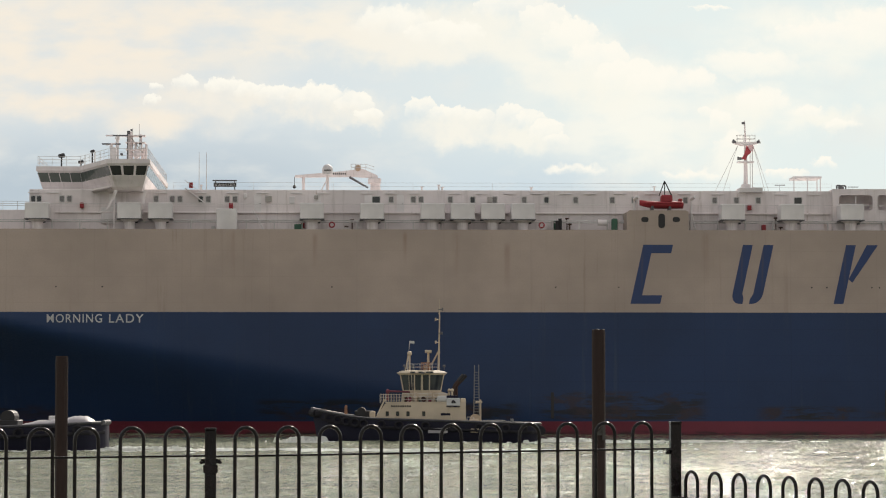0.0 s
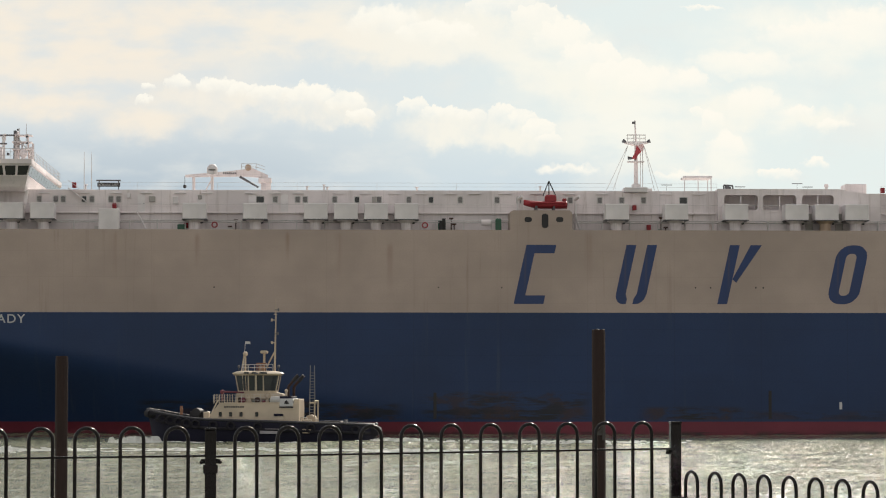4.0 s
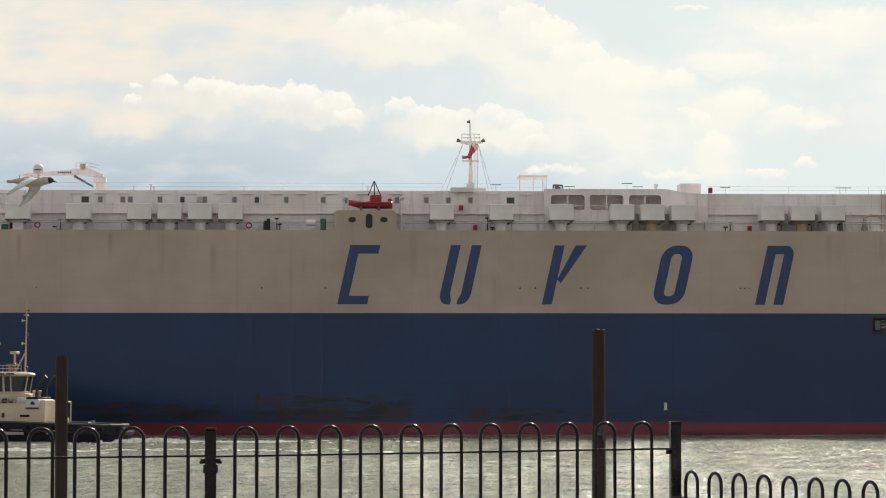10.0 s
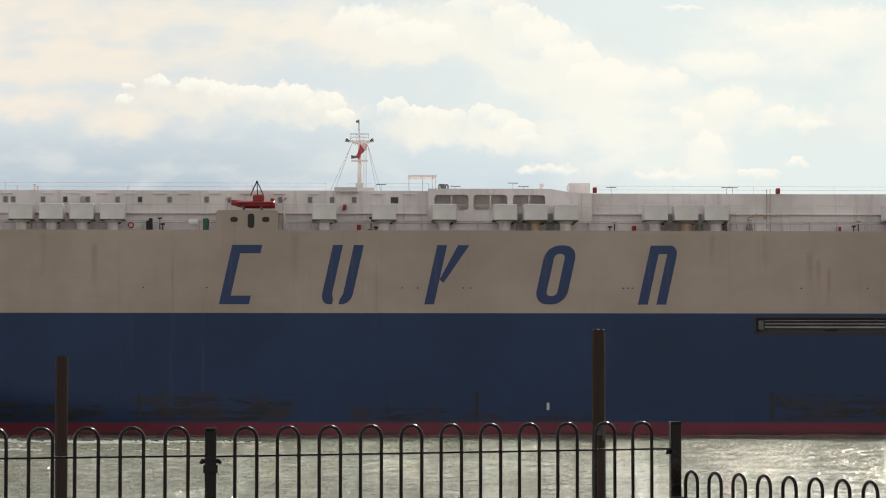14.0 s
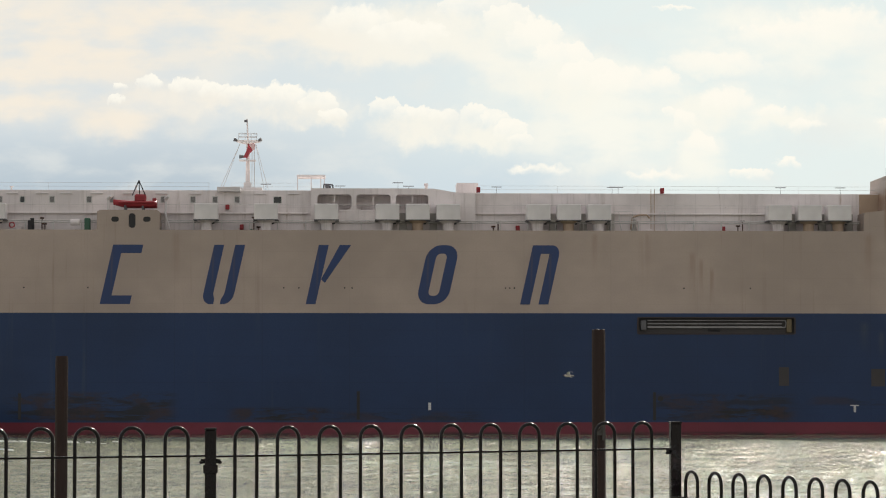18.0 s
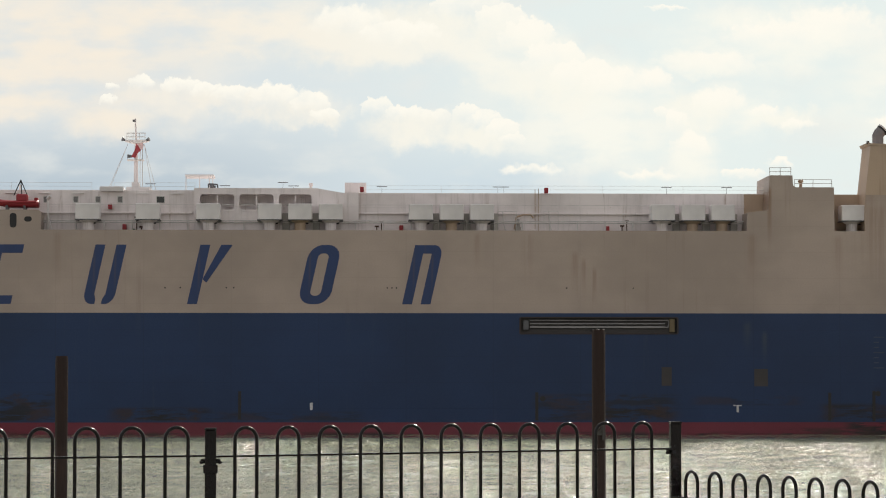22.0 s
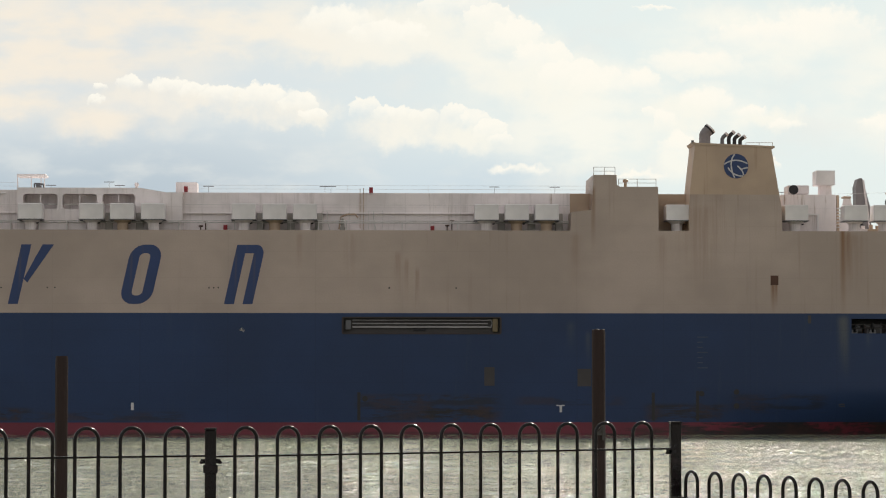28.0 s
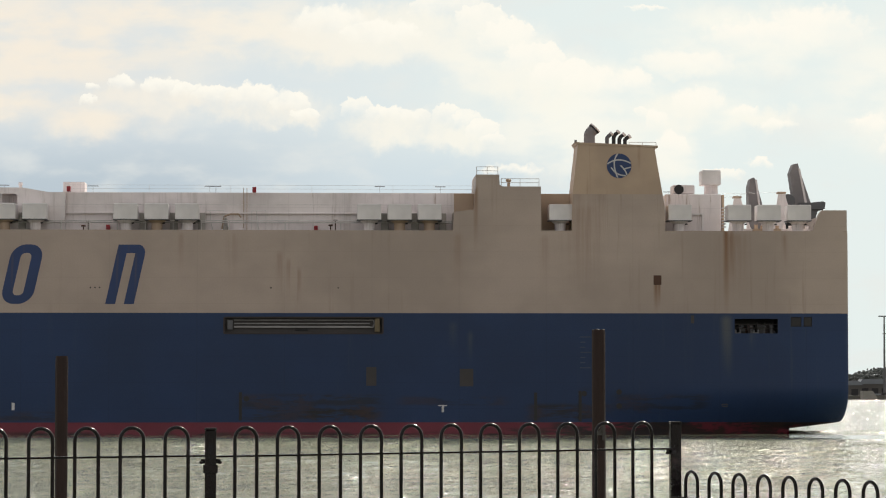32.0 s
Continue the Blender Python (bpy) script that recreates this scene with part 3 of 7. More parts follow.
def recess(name, o, depth, mat):
    """The lining of an opening in the side."""
    x0, x1, z0, z1 = o
    bm = nb()
    box(bm, x0, x1, depth, depth + 0.1, z0, z1)
    box(bm, x0, x1, 0.01, depth, z0 - 0.1, z0), box(bm, x0, x1, 0.01, depth, z1, z1 + 0.1)
    box(bm, x0 - 0.1, x0, 0.01, depth, z0, z1), box(bm, x1, x1 + 0.1, 0.01, depth, z0, z1)
    return part(name, bm, mat, ship)


slot = recess("ladder_recess", SLOT, 0.45, M["faded"])
bm = nb()
frame_ring(bm, rounded(SLOT[0] - 0.16, SLOT[1] + 0.16, SLOT[2] - 0.12, SLOT[3] + 0.12, 0.2), rounded(SLOT[0], SLOT[1], SLOT[2], SLOT[3], 0.15), -0.04, 0.05)
part("recess_frame", bm, M["scuff"], slot)
lx0, lx1, lz0, lz1 = 75.81, 89.82, 11.13, 11.83
bm = nb()
for z, h_ in ((lz0, 0.10), ((lz0 + lz1) / 2, 0.06), (lz1, 0.05)):
    box(bm, lx0, lx1, 0.25, 0.37, z - h_, z + h_, 0.02)
line(bm, [(lx1 - 0.1, 0.3, lz1), (lx1 + 0.35, 0.3, lz1 + 0.02), (lx1 + 0.45, 0.3, (lz0 + lz1) / 2), (lx1 + 0.3, 0.3, lz0 - 0.05), (lx1 - 0.2, 0.3, lz0)], 0.07, 8)
ladder = part("accommodation_ladder", bm, M["ladder"], slot, "stowed grey aluminium accommodation ladder")
rung = None
for k in range(29):
    x = lx0 + (lx1 - lx0) * k / 28
    rod(nb_ := nb(), (0, 0.31, 0), (0, 0.31, lz1 - lz0), 0.03, 0.03, 5)
    if rung is None:
        rung = part("stanchion", nb_, M["faded"], slot, at=(x, 0, lz0))
    else:
        nb_.free()
        again(rung, (x, 0, lz0))
part("davit", box(nb(), 90.29, 90.82, 0.05, 0.6, 10.60, 12.00, 0.05), M["dull_tan"], slot, "yellowed ladder davit")
part("platform", box(nb(), 75.11, 75.69, 0.1, 0.8, 10.84, 11.83, 0.05), M["grey"], slot)
part("winch_drum", rod(nb(), (82.11, 0.6, 10.84), (83.40, 0.6, 10.84), 0.22), M["dark"], slot)
moor = recess("mooring_deck", MOORING, 3.0, M["dark"])
bm = nb()
for z in (0.55, 0.95):
    rod(bm, (MOORING[0], 0.3, MOORING[2] + z), (MOORING[1], 0.3, MOORING[2] + z), 0.035, 0.035, 6)
part("guard_rail", bm, M["faded"], moor)
for x in (128.38, 129.43, 130.72, 131.54):
    part("bollard", rod(rod(nb(), (x, 1.0, MOORING[2]), (x, 1.0, MOORING[2] + 0.7), 0.18, 0.18, 10), (x - 0.02, 1.0, MOORING[2] + 0.7), (x + 0.02, 1.0, MOORING[2] + 0.85), 0.26, 0.26, 10), M["grey"], moor)
gear = random.Random(3)
for k in range(9):
    x = MOORING[0] + 0.35 + (MOORING[1] - MOORING[0] - 0.7) * k / 8
    kind_, w_, h_ = gear.choice((("fairlead", 0.28, 0.5), ("winch_drum", 0.4, 0.75), ("rope_pile", 0.5, 0.35))), gear.uniform(0.15, 0.4), gear.uniform(0.25, 0.95)
    y_ = gear.uniform(0.5, 1.9)
    if kind_[0] == "winch_drum":
        bm = rod(rod(nb(), (x - w_, y_, MOORING[2] + h_), (x + w_, y_, MOORING[2] + h_), 0.28, 0.28, 12), (x - w_ - 0.05, y_, MOORING[2] + h_), (x - w_ + 0.05, y_, MOORING[2] + h_), 0.4, 0.4, 12)
        box(bm, x - w_, x + w_, y_ - 0.2, y_ + 0.2, MOORING[2], MOORING[2] + h_ - 0.2, 0.03)
    elif kind_[0] == "fairlead":
        bm = rod(rod(nb(), (x - 0.22, 0.25, MOORING[2]), (x - 0.22, 0.25, MOORING[2] + 0.4), 0.1, 0.1, 10), (x + 0.22, 0.25, MOORING[2]), (x + 0.22, 0.25, MOORING[2] + 0.4), 0.1, 0.1, 10)
        box(bm, x - 0.34, x + 0.34, 0.12, 0.38, MOORING[2], MOORING[2] + 0.1, 0.02)
    else:
        bm = ball(nb(), (x, y_, MOORING[2] + 0.08), 0.3, 1.3, 1.0, 0.9, 10)
    part(kind_[0], bm, M[("grey", "dark", "dark_rust", "scuff")[k % 4]], moor)
for o in HATCHES:
    h = recess("hatch_recess", o, 0.12, M["dark"])
    part("shutter", box(nb(), o[0] + 0.05, o[1] - 0.05, 0.06, 0.10, o[2] + 0.05, o[3] - 0.05, 0.02), M["dark"], h)

part("worn_mark", frame_ring(nb(), rounded(126.16, 126.80, 2.98, 3.22, 0.11), rounded(126.24, 126.80, 2.90, 3.12, 0.07), -0.012, 0.0), M["faded"], low_hull, "worn pale painted mark")

# painted name and the shipping line's broad slanted marks
for word, x0, wd in (("MORNING", -40.82, 5.66), ("LADY", -34.44, 3.54)):
    bm = lettering(word, 0.88, wd, 0.007, spacing=1.16)
    part("name_lettering", bm, M["letter"], low_hull, "white painted ship's name", at=(x0, -0.005, 11.46))
SLANT = 23 / 104
LZ0, LZ1 = 13.46, 19.58


def mark(pts):
    """A blue slanted mark; pts in metres from its foot, upright, then leaned."""
    return prism(nb(), [(x + SLANT * z, z) for x, z in pts], -0.02, 0.0)


HT, ST = LZ1 - LZ0, 1.02
bars = {"bar": [(0, 0), (ST, 0), (ST, HT), (0, HT)]}
side_bar = part("slanted_bar", mark(bars["bar"]), M["blue"], up_hull, "broad dark blue slanted bar", at=(19.32, 0, LZ0))
for px in (40.46, 62.59):
    again(side_bar, (px, 0, LZ0))
BEND = [(1.0 - math.cos(radians(a_)), 1.0 - math.sin(radians(a_))) for a_ in range(0, 91, 15)]
round_foot = [(u * 0.9, v * 1.1) for u, v in BEND] + [(1.25, 0.0), (1.25, 0.5), (ST, 1.05), (ST, HT), (0.0, HT)]
part("slanted_bar", mark(round_foot), M["blue"], up_hull, "broad dark blue slanted bar with a rounded foot", at=(29.70, 0, LZ0))
part("slanted_bar", mark([(ST - x, z) for x, z in round_foot][::-1]), M["blue"], up_hull, "broad dark blue slanted bar with a rounded foot", at=(31.86, 0, LZ0))
flat = part("short_bar", mark([(ST, 0), (3.09, 0), (3.09, 0.88), (ST, 0.88)]), M["blue"], up_hull, at=(19.32, 0, LZ0))
again(flat, (19.32 + SLANT * (HT - 0.88), 0, LZ1 - 0.88))
part("diagonal_bar", mark([(ST, HT * 0.42), (2.16, HT), (3.33, HT), (ST + 0.47, HT * 0.36)]), M["blue"], up_hull, at=(40.46, -0.006, LZ0))
o_out = [(x + SLANT * z, z) for x, z in rounded(-0.08, 3.20, 0, HT, 1.40, 6)]
o_in = [(x + SLANT * z, z) for x, z in rounded(0.99, 2.10, 0.88, HT - 0.88, 0.46, 6)]
part("oval_ring", frame_ring(nb(), o_out, o_in, -0.02, 0.0), M["blue"], up_hull, at=(51.85, 0, LZ0))
part("slanted_bar", mark([(0.0, 0.0), (ST, 0.0), (ST, HT - 1.1)] + [(ST - u * 0.9, HT - v * 1.1) for u, v in BEND[1:]] + [(0.0, HT)]), M["blue"], up_hull, "broad dark blue slanted bar with a rounded shoulder", at=(64.50, 0, LZ0))
part("short_bar", mark([(0.5, HT - 0.88), (2.2, HT - 0.88), (2.2, HT), (0.5, HT)]), M["blue"], up_hull, at=(62.59, -0.006, LZ0))

# scuppers, marks and patches on the side
first = None
for px in (-39.89, -35.16, -11.56, 11.56, 18.10, 38.20, 39.77, 44.49, 45.25, 61.07, 61.54, 62.01, 79.59, 79.62, 86.52):
    if first is None:
        first = part("scupper", rod(nb(), (0, -0.04, 0), (0, 0.05, 0), 0.08, 0.08, 10), M["dark"], up_hull, at=(px, 0, 15.15))
    else:
        again(first, (px, 0, 15.15))
part("overboard_pocket", box(nb(), 119.15, 119.97, -0.04, 0.02, 15.50, 16.49, 0.03), M["dark_rust"], up_hull, "rusted square pocket")
for x0, x1, z0, z1 in ((89.43, 90.48, 5.07, 6.99), (99.06, 100.47, 5.01, 6.82), (123.01, 123.36, 11.53, 12.35)):
    part("faded_square", box(nb(), x0, x1, -0.015, 0.01, z0, z1), M["faded"], low_hull, "faded square tug mark")
part("white_mark", box(box(nb(), 96.85, 97.73, -0.015, 0.01, 2.98, 3.09), 97.20, 97.44, -0.014, 0.01, 2.34, 2.98), M["letter"], low_hull)
part("white_mark", box(nb(), 53.11, 53.40, -0.015, 0.01, 2.57, 3.33), M["letter"], low_hull)
for x, z in ((115.54, 4.43), (115.54, 2.98), (77.12, 3.73), (111.93, 4.26)):
    part("towing_mark", rod(nb(), (x, -0.012, z), (x, 0.02, z), 0.29, 0.29, 20), M["dark"], low_hull, "round dark towing mark")
for k in range(7):
    z = 6.87 + k * 0.53
    part("draught_mark", box(nb(), 111.51, 111.51 + (0.55 if k % 3 else 1.1), -0.012, 0.01, z, z + 0.11), M["faded_white"], low_hull)
for x, z0, z1 in ((111.50, 1.41, 4.55), (45.90, 1.60, 4.50), (106.90, 1.46, 4.37), (11.20, 1.60, 4.30), (76.50, 1.50, 4.40)):
    part("rubbing_strip", box(nb(), x - 0.16, x + 0.16, -0.03, 0.01, z0, z1, 0.01), M["dark"], low_hull, "dark rubbing strip")

# ---- houses on the deck ----
HY = 4.0
def house(name, x0, x1, y0, z1, mat, label="", y1=None, z0=None):
    return part(name, box(nb(), x0, x1, y0, BEAM - y0 if y1 is None else y1, DECKZ if z0 is None else z0, z1, 0.06), mat, ship, label)


RZ = 25.49
house("forecastle_house", -54.55, -43.26, 5.0, 23.41, M["white"])
main = house("accommodation_house", -43.26, 41.00, HY, RZ, M["white"], "white accommodation house with small windows")
aft = house("aft_house", 57.57, 100.74, HY, 25.25, M["white"], "plain white aft house")

# gallery with three large rounded openings
gx0, gx1, gy = 40.88, 57.63, 3.0
GZ = 25.65
bm = nb()
openings = [(41.47, 45.13), (45.54, 49.20), (49.67, 53.15)]
oz0, oz1 = 23.35, 25.06
box(bm, gx0, gx1 - 4.0, gy + 2.5, 28, DECKZ, GZ - 0.02)
xs_g = [gx0] + [v for o in openings for v in o] + [gx1 - 4.0]
for k in range(0, len(xs_g), 2):
    top = GZ
    box(bm, xs_g[k], xs_g[k + 1], gy, gy + 2.5, DECKZ, top)
for o in openings:
    box(bm, o[0], o[1], gy, gy + 2.5, DECKZ, oz0), box(bm, o[0], o[1], gy, gy + 2.5, oz1, GZ)
gallery = part("gallery", bm, M["white"], ship, "white gallery with three large rounded openings")
for o in openings:
    fr = part("opening_frame", frame_ring(nb(), rounded(o[0] - 0.12, o[1] + 0.12, oz0 - 0.12, oz1 + 0.12, 0.42, 4), rounded(o[0] + 0.05, o[1] - 0.05, oz0 + 0.05, oz1 - 0.05, 0.36, 4), gy - 0.04, gy + 0.15), M["white"], gallery)
    part("inner_wall", box(nb(), o[0], o[1], gy + 2.3, gy + 2.48, oz0, oz1), M["white"], gallery)
    xm = (o[0] + o[1]) / 2
    part("mullion", box(nb(), xm - 0.05, xm + 0.05, gy + 0.02, gy + 0.14, oz0, oz1), M["white"], gallery)
    part("guard_rail", rod(nb(), (o[0], gy + 0.4, oz0 + 0.55), (o[1], gy + 0.4, oz0 + 0.55), 0.03, 0.03, 6), M["rail"], gallery)
bm = nb()
prism(bm, [(gx1 - 4.0, DECKZ), (gx1 + 0.4, DECKZ), (gx1 + 0.4, 25.18), (gx1 - 1.3, 25.18), (gx1 - 4.0, GZ)], gy, 28)
part("sloping_roof", bm, M["white"], gallery)

# windows of the accommodation house
win = None
for k, px in enumerate((60.6, 70.7, 110.8, 124, 276, 304.7, 318, 354.5, 368, 401.4, 415, 690.7, 730, 743.5, 795.4, 834.8, 874, 926.4, 965.8, 1017.7, 1082.7, 1121.7, 1213, 1265, 1304, 1343)):
    x = (px - 784) * 0.05923
    dark = round(px) in (354, 835, 966, 61, 71)
    if win is None:
        win = part("window", frame_ring(nb(), rounded(-0.31, 0.31, -0.38, 0.38, 0.12), rounded(-0.22, 0.22, -0.29, 0.29, 0.09), HY - 0.05, HY + 0.02), M["rail"], main, at=(x, 0, 24.48))
        pane_mesh = mesh_of("pane", prism(nb(), rounded(-0.23, 0.23, -0.30, 0.30, 0.09), HY - 0.015, HY + 0.02), M["glass"])
        pane_grey = mesh_of("pane", prism(nb(), rounded(-0.23, 0.23, -0.30, 0.30, 0.09), HY - 0.015, HY + 0.02), M["curtain"])
        w = win
    else:
        w = new("window", win.data)
        w.parent, w.location = main, (x, 0, 24.48)
    pn = new("pane", pane_mesh if dark else pane_grey)
    pn.parent = w
for px, wd in ((664, 14), (1414, 13)):
    x = (px - 784) * 0.05923
    w = part("window", frame_ring(nb(), rounded(-0.45, 0.45, -0.38, 0.38, 0.06), rounded(-0.38, 0.38, -0.31, 0.31, 0.05), HY - 0.05, HY + 0.02), M["rail"], main, at=(x, 0, 24.48))
    part("pane", prism(nb(), rounded(-0.39, 0.39, -0.32, 0.32, 0.05), HY - 0.02, HY + 0.02), M["glass"], w)
for px in (650, 707, 200, 455, 560, 1160):
    x = (px - 784) * 0.05923
    dr = part("door", prism(nb(), rounded(-0.38, 0.38, 0.0, 1.9, 0.12), HY - 0.04, HY + 0.02), M["vent"], main, at=(x, 0, 23.11))
    part("handle", box(nb(), 0.22, 0.30, HY - 0.1, HY - 0.03, 0.9, 0.96), M["dark"], dr)
lou = None
for px in (62, 95, 285, 355, 410, 463, 523, 570, 648, 690, 732, 803, 850, 900, 948, 1000, 1043, 1096, 1152, 1210, 1270, 1383, 1442):
    x = (px - 784) * 0.05923
    if lou is None:
        lou = part("rain_hood", box(nb(), -0.62, 0.62, HY - 0.22, HY, -0.05, 0.05, 0.02), M["vent"], main, at=(x, 0, 25.13))
    else:
        again(lou, (x, 0, 25.13))

# ledge with pipes along the houses
for n, x0, x1 in (("ledge", -40.53, 40.65), ("ledge", 57.45, 97.22)):
    part(n, box(nb(), x0, x1, HY - 0.32, HY - 0.004, 22.99, 23.17, 0.03), M["white"], ship)
for n, z, y, r in (("service_pipe", 22.22, 2.6, 0.05), ("service_pipe", 22.05, 2.9, 0.07), ("jackstay_wire", 23.93, 3.2, 0.02)):
    part(n, rod(nb(), (-52.80, y, z), (98.48, y, z), r, r, 6), M["rail"], ship)
sup = None
for k in range(64):
    x = -52.50 + k * 2.9
    if x < 97.90:
        sup = part("pipe_support", box(nb(), -0.05, 0.05, 2.5, 2.95, DECKZ, 22.28), M["rail"], ship, at=(x, 0, 0)) if sup is None else again(sup, (x, 0, 0))

# mushroom ventilators: a square head on a round trunk
vent = part("ventilator", box(nb(), -1.23, 1.23, 0.5, 2.9, 22.20, 23.88, 0.07), M["vent"], ship, "pale grey box ventilator head", at=(-42.22, 0, 0))
trunk = rod(rod(nb(), (0, 1.7, DECKZ), (0, 1.7, 21.90), 0.56, 0.58, 18), (0, 1.7, 21.90), (0, 1.7, 22.18), 0.58, 0.98, 18)
rod(trunk, (0, 1.7, TOP), (0, 1.7, TOP + 0.09), 0.66, 0.66, 18)
part("trunk", trunk, M["white"], vent, "round ventilator trunk", smooth=False)
part("lip", box(nb(), -1.29, 1.29, 0.45, 2.95, 22.17, 22.25), M["grey"], vent)
part("crank", rod(nb(), (0.62, 1.2, 21.85), (0.85, 1.1, 21.88), 0.07, 0.07, 8), M["dark"], vent)
for x in (-32.64, -29.42, -13.68, -7.43, -1.14, 1.97, 5.11, 8.25, 30.12, 36.31, 42.57,
          48.89, 52.03, 55.20, 64.56, 67.74, 70.88, 89.71, 92.86, 95.97,
          109.58, 121.97, 128.19, 131.31, 134.45):
    copy_ = again(vent, (x, 0, 0))
    if x in (52.03, 67.74, 92.86, 95.97):                  # rust-tinted trunks
        for c_ in copy_.children:
            if c_.name.startswith("trunk"):
                c_.data = c_.data.copy()
                c_.data.materials[0] = M["tan"]
part("deck_locker", box(nb(), -23.59, -21.49, 0.6, 2.4, DECKZ, 23.28, 0.06), M["vent"], ship)
for x0, x1 in ((72.56, 74.50), (77.39, 78.87)):
    part("pipe_frame", line(line(nb(), [(x0, 3.2, DECKZ), (x0, 3.2, 23.30), (x1, 3.2, 23.30), (x1, 3.2, DECKZ)], 0.028, 6), [(x0 + 0.5, 3.2, 23.30), (x0 + 0.6, 3.2, 22.05), (x0 + 1.0, 3.2, DECKZ)], 0.04, 6), M["rail"], ship)
part("bent_pipe", line(nb(), [(74.3, 3.4, 21.4), (74.5, 3.3, 22.7), (75.2, 3.3, 22.95), (76.0, 3.3, 22.95), (76.3, 3.4, 22.6)], 0.09, 8), M["tan"], ship)
part("pump", rod(box(nb(), 74.40, 74.95, 3.2, 3.7, DECKZ, 21.7, 0.08), (74.7, 3.4, 21.6), (74.7, 3.4, 22.5), 0.2, 0.15, 12), M["deck"], ship)
for x_ in (50.45, 53.62, 66.15, 69.31, 72.20, 91.28, 94.42, 97.30):
    part("damper_box", box(nb(), x_ - 0.38, x_ + 0.38, 2.9, 3.5, DECKZ, 23.05, 0.04), M["deck"], ship)
for x_, z_ in ((34.9, 22.6), (35.4, 21.6), (59.9, 21.7), (60.4, 22.1), (85.6, 21.8), (86.1, 22.3), (-9.6, 22.3), (-10.2, 21.6), (12.9, 22.5), (13.2, 21.9)):
    part("valve", rod(rod(nb(), (x_, 3.5, DECKZ), (x_, 3.5, z_), 0.06, 0.06, 8), (x_ - 0.22, 3.4, z_), (x_ + 0.22, 3.4, z_), 0.09, 0.09, 8), M["dark_rust"], ship)
for px_, w_, h_, y_ in ((11.51, 0.5, 1.1, 3.0), (-15.62, 0.9, 0.6, 2.6), (34.53, 0.25, 0.2, 3.2)):
    part("green_machine", box(nb(), px_, px_ + w_, y_, y_ + 0.6, DECKZ, DECKZ + h_ + 0.8, 0.06), M["green"], ship)

# small fittings along the walkway
hose = None
for x, z in ((-37.90, 23.75), (-22.29, 23.75), (-14.77, 21.70), (32.13, 23.69), (33.63, 21.58), (62.46, 21.52), (84.06, 21.46), (-26.49, 25.88), (58.34, 25.54), (77.64, 25.49)):
    hose = part("hose_box", box(nb(), -0.2, 0.2, 3.3, 3.97, -0.25, 0.3, 0.03), M["redbox"], ship, "red fire hose box", at=(x, 0, z)) if hose is None else again(hose, (x, 0, z))
buoy = None
for x in (-11.62, 10.16):
    if buoy is None:
        bm = nb()
        for k in range(12):
            a0, a1 = radians(30 * k), radians(30 * k + 30)
            rod(bm, (0.27 * math.cos(a0), 0.9, 0.27 * math.sin(a0)), (0.27 * math.cos(a1), 0.9, 0.27 * math.sin(a1)), 0.07, 0.07, 6)
        buoy = part("lifebuoy", bm, M["redbox"], ship, "red and white lifebuoy", at=(x, 0, 21.64))
    else:
        again(buoy, (x, 0, 21.64))
part("oil_tank", rod(nb(), (16.05, 2.0, 21.99), (16.99, 2.0, 21.99), 0.32, 0.32, 12), M["white"], ship)
part("green_winch", box(nb(), 17.52, 18.11, 1.5, 2.4, DECKZ, 22.40, 0.08), M["green"], ship)
part("capstan", rod(rod(nb(), (11.88, 2.0, DECKZ), (11.88, 2.0, 22.17), 0.3, 0.22, 10), (12.23, 2.0, DECKZ), (12.11, 1.8, 22.40), 0.12, 0.2, 8), M["dark"], ship)
for x0, x1 in ((-19.87, -18.34), (25.75, 26.57)):
    bm = nb()
    for dy in (1.6, 2.3):
        rod(bm, (x0, dy, 23.23), (x1, dy, DECKZ), 0.05, 0.05, 5)
    for k in range(8):
        u = (k + 0.5) / 8
        box(bm, x0 + (x1 - x0) * u - 0.1, x0 + (x1 - x0) * u + 0.1, 1.6, 2.3, 23.23 + (DECKZ - 23.23) * u - 0.015, 23.23 + (DECKZ - 23.23) * u + 0.015)
    part("inclined_ladder", bm, M["vent"], ship)
bm = nb()
for dy in (3.2, 3.8):
    rod(bm, (-27.1, dy, 25.6), (-25.1, dy, 24.1), 0.05, 0.05, 5)
    rod(bm, (-27.1, dy, 26.4), (-25.1, dy, 24.9), 0.025, 0.025, 5)
for k in range(9):
    u = (k + 0.5) / 9
    box(bm, -27.1 + 2.0 * u - 0.1, -27.1 + 2.0 * u + 0.1, 3.2, 3.8, 25.6 - 1.5 * u - 0.015, 25.6 - 1.5 * u + 0.015)
part("roof_ladder", bm, M["vent"], ship)
for x_, z0_, w_, h_, m_ in ((-35.9, 21.9, 1.3, 1.7, "vent"), (-18.7, 24.2, 0.65, 0.6, "deck"), (-16.2, 24.0, 0.55, 0.75, "vent"), (-13.6, 24.5, 0.4, 0.4, "deck"), (-21.0, 24.6, 0.35, 0.5, "vent"), (4.6, 24.2, 0.5, 0.6, "deck"), (-28.6, 24.3, 0.3, 0.4, "post_grey")):
    part("wall_locker", box(nb(), x_, x_ + w_, HY - 0.28, HY + 0.02, z0_, z0_ + h_, 0.03), M[m_], ship)
clutter = random.Random(11)
for k in range(44):
    x = -39.95 + clutter.random() * (98.48 - -39.95)
    w, h = clutter.uniform(0.15, 0.7), clutter.uniform(0.2, 1.0)
    y = clutter.uniform(3.0, 3.5)
    part(clutter.choice(("junction_box", "valve_chest", "pipe_stub")), box(nb(), x, x + w, y, HY - 0.002, DECKZ, DECKZ + h + 0.3, 0.03), M[clutter.choice(("vent", "white", "grey", "rail"))], ship)

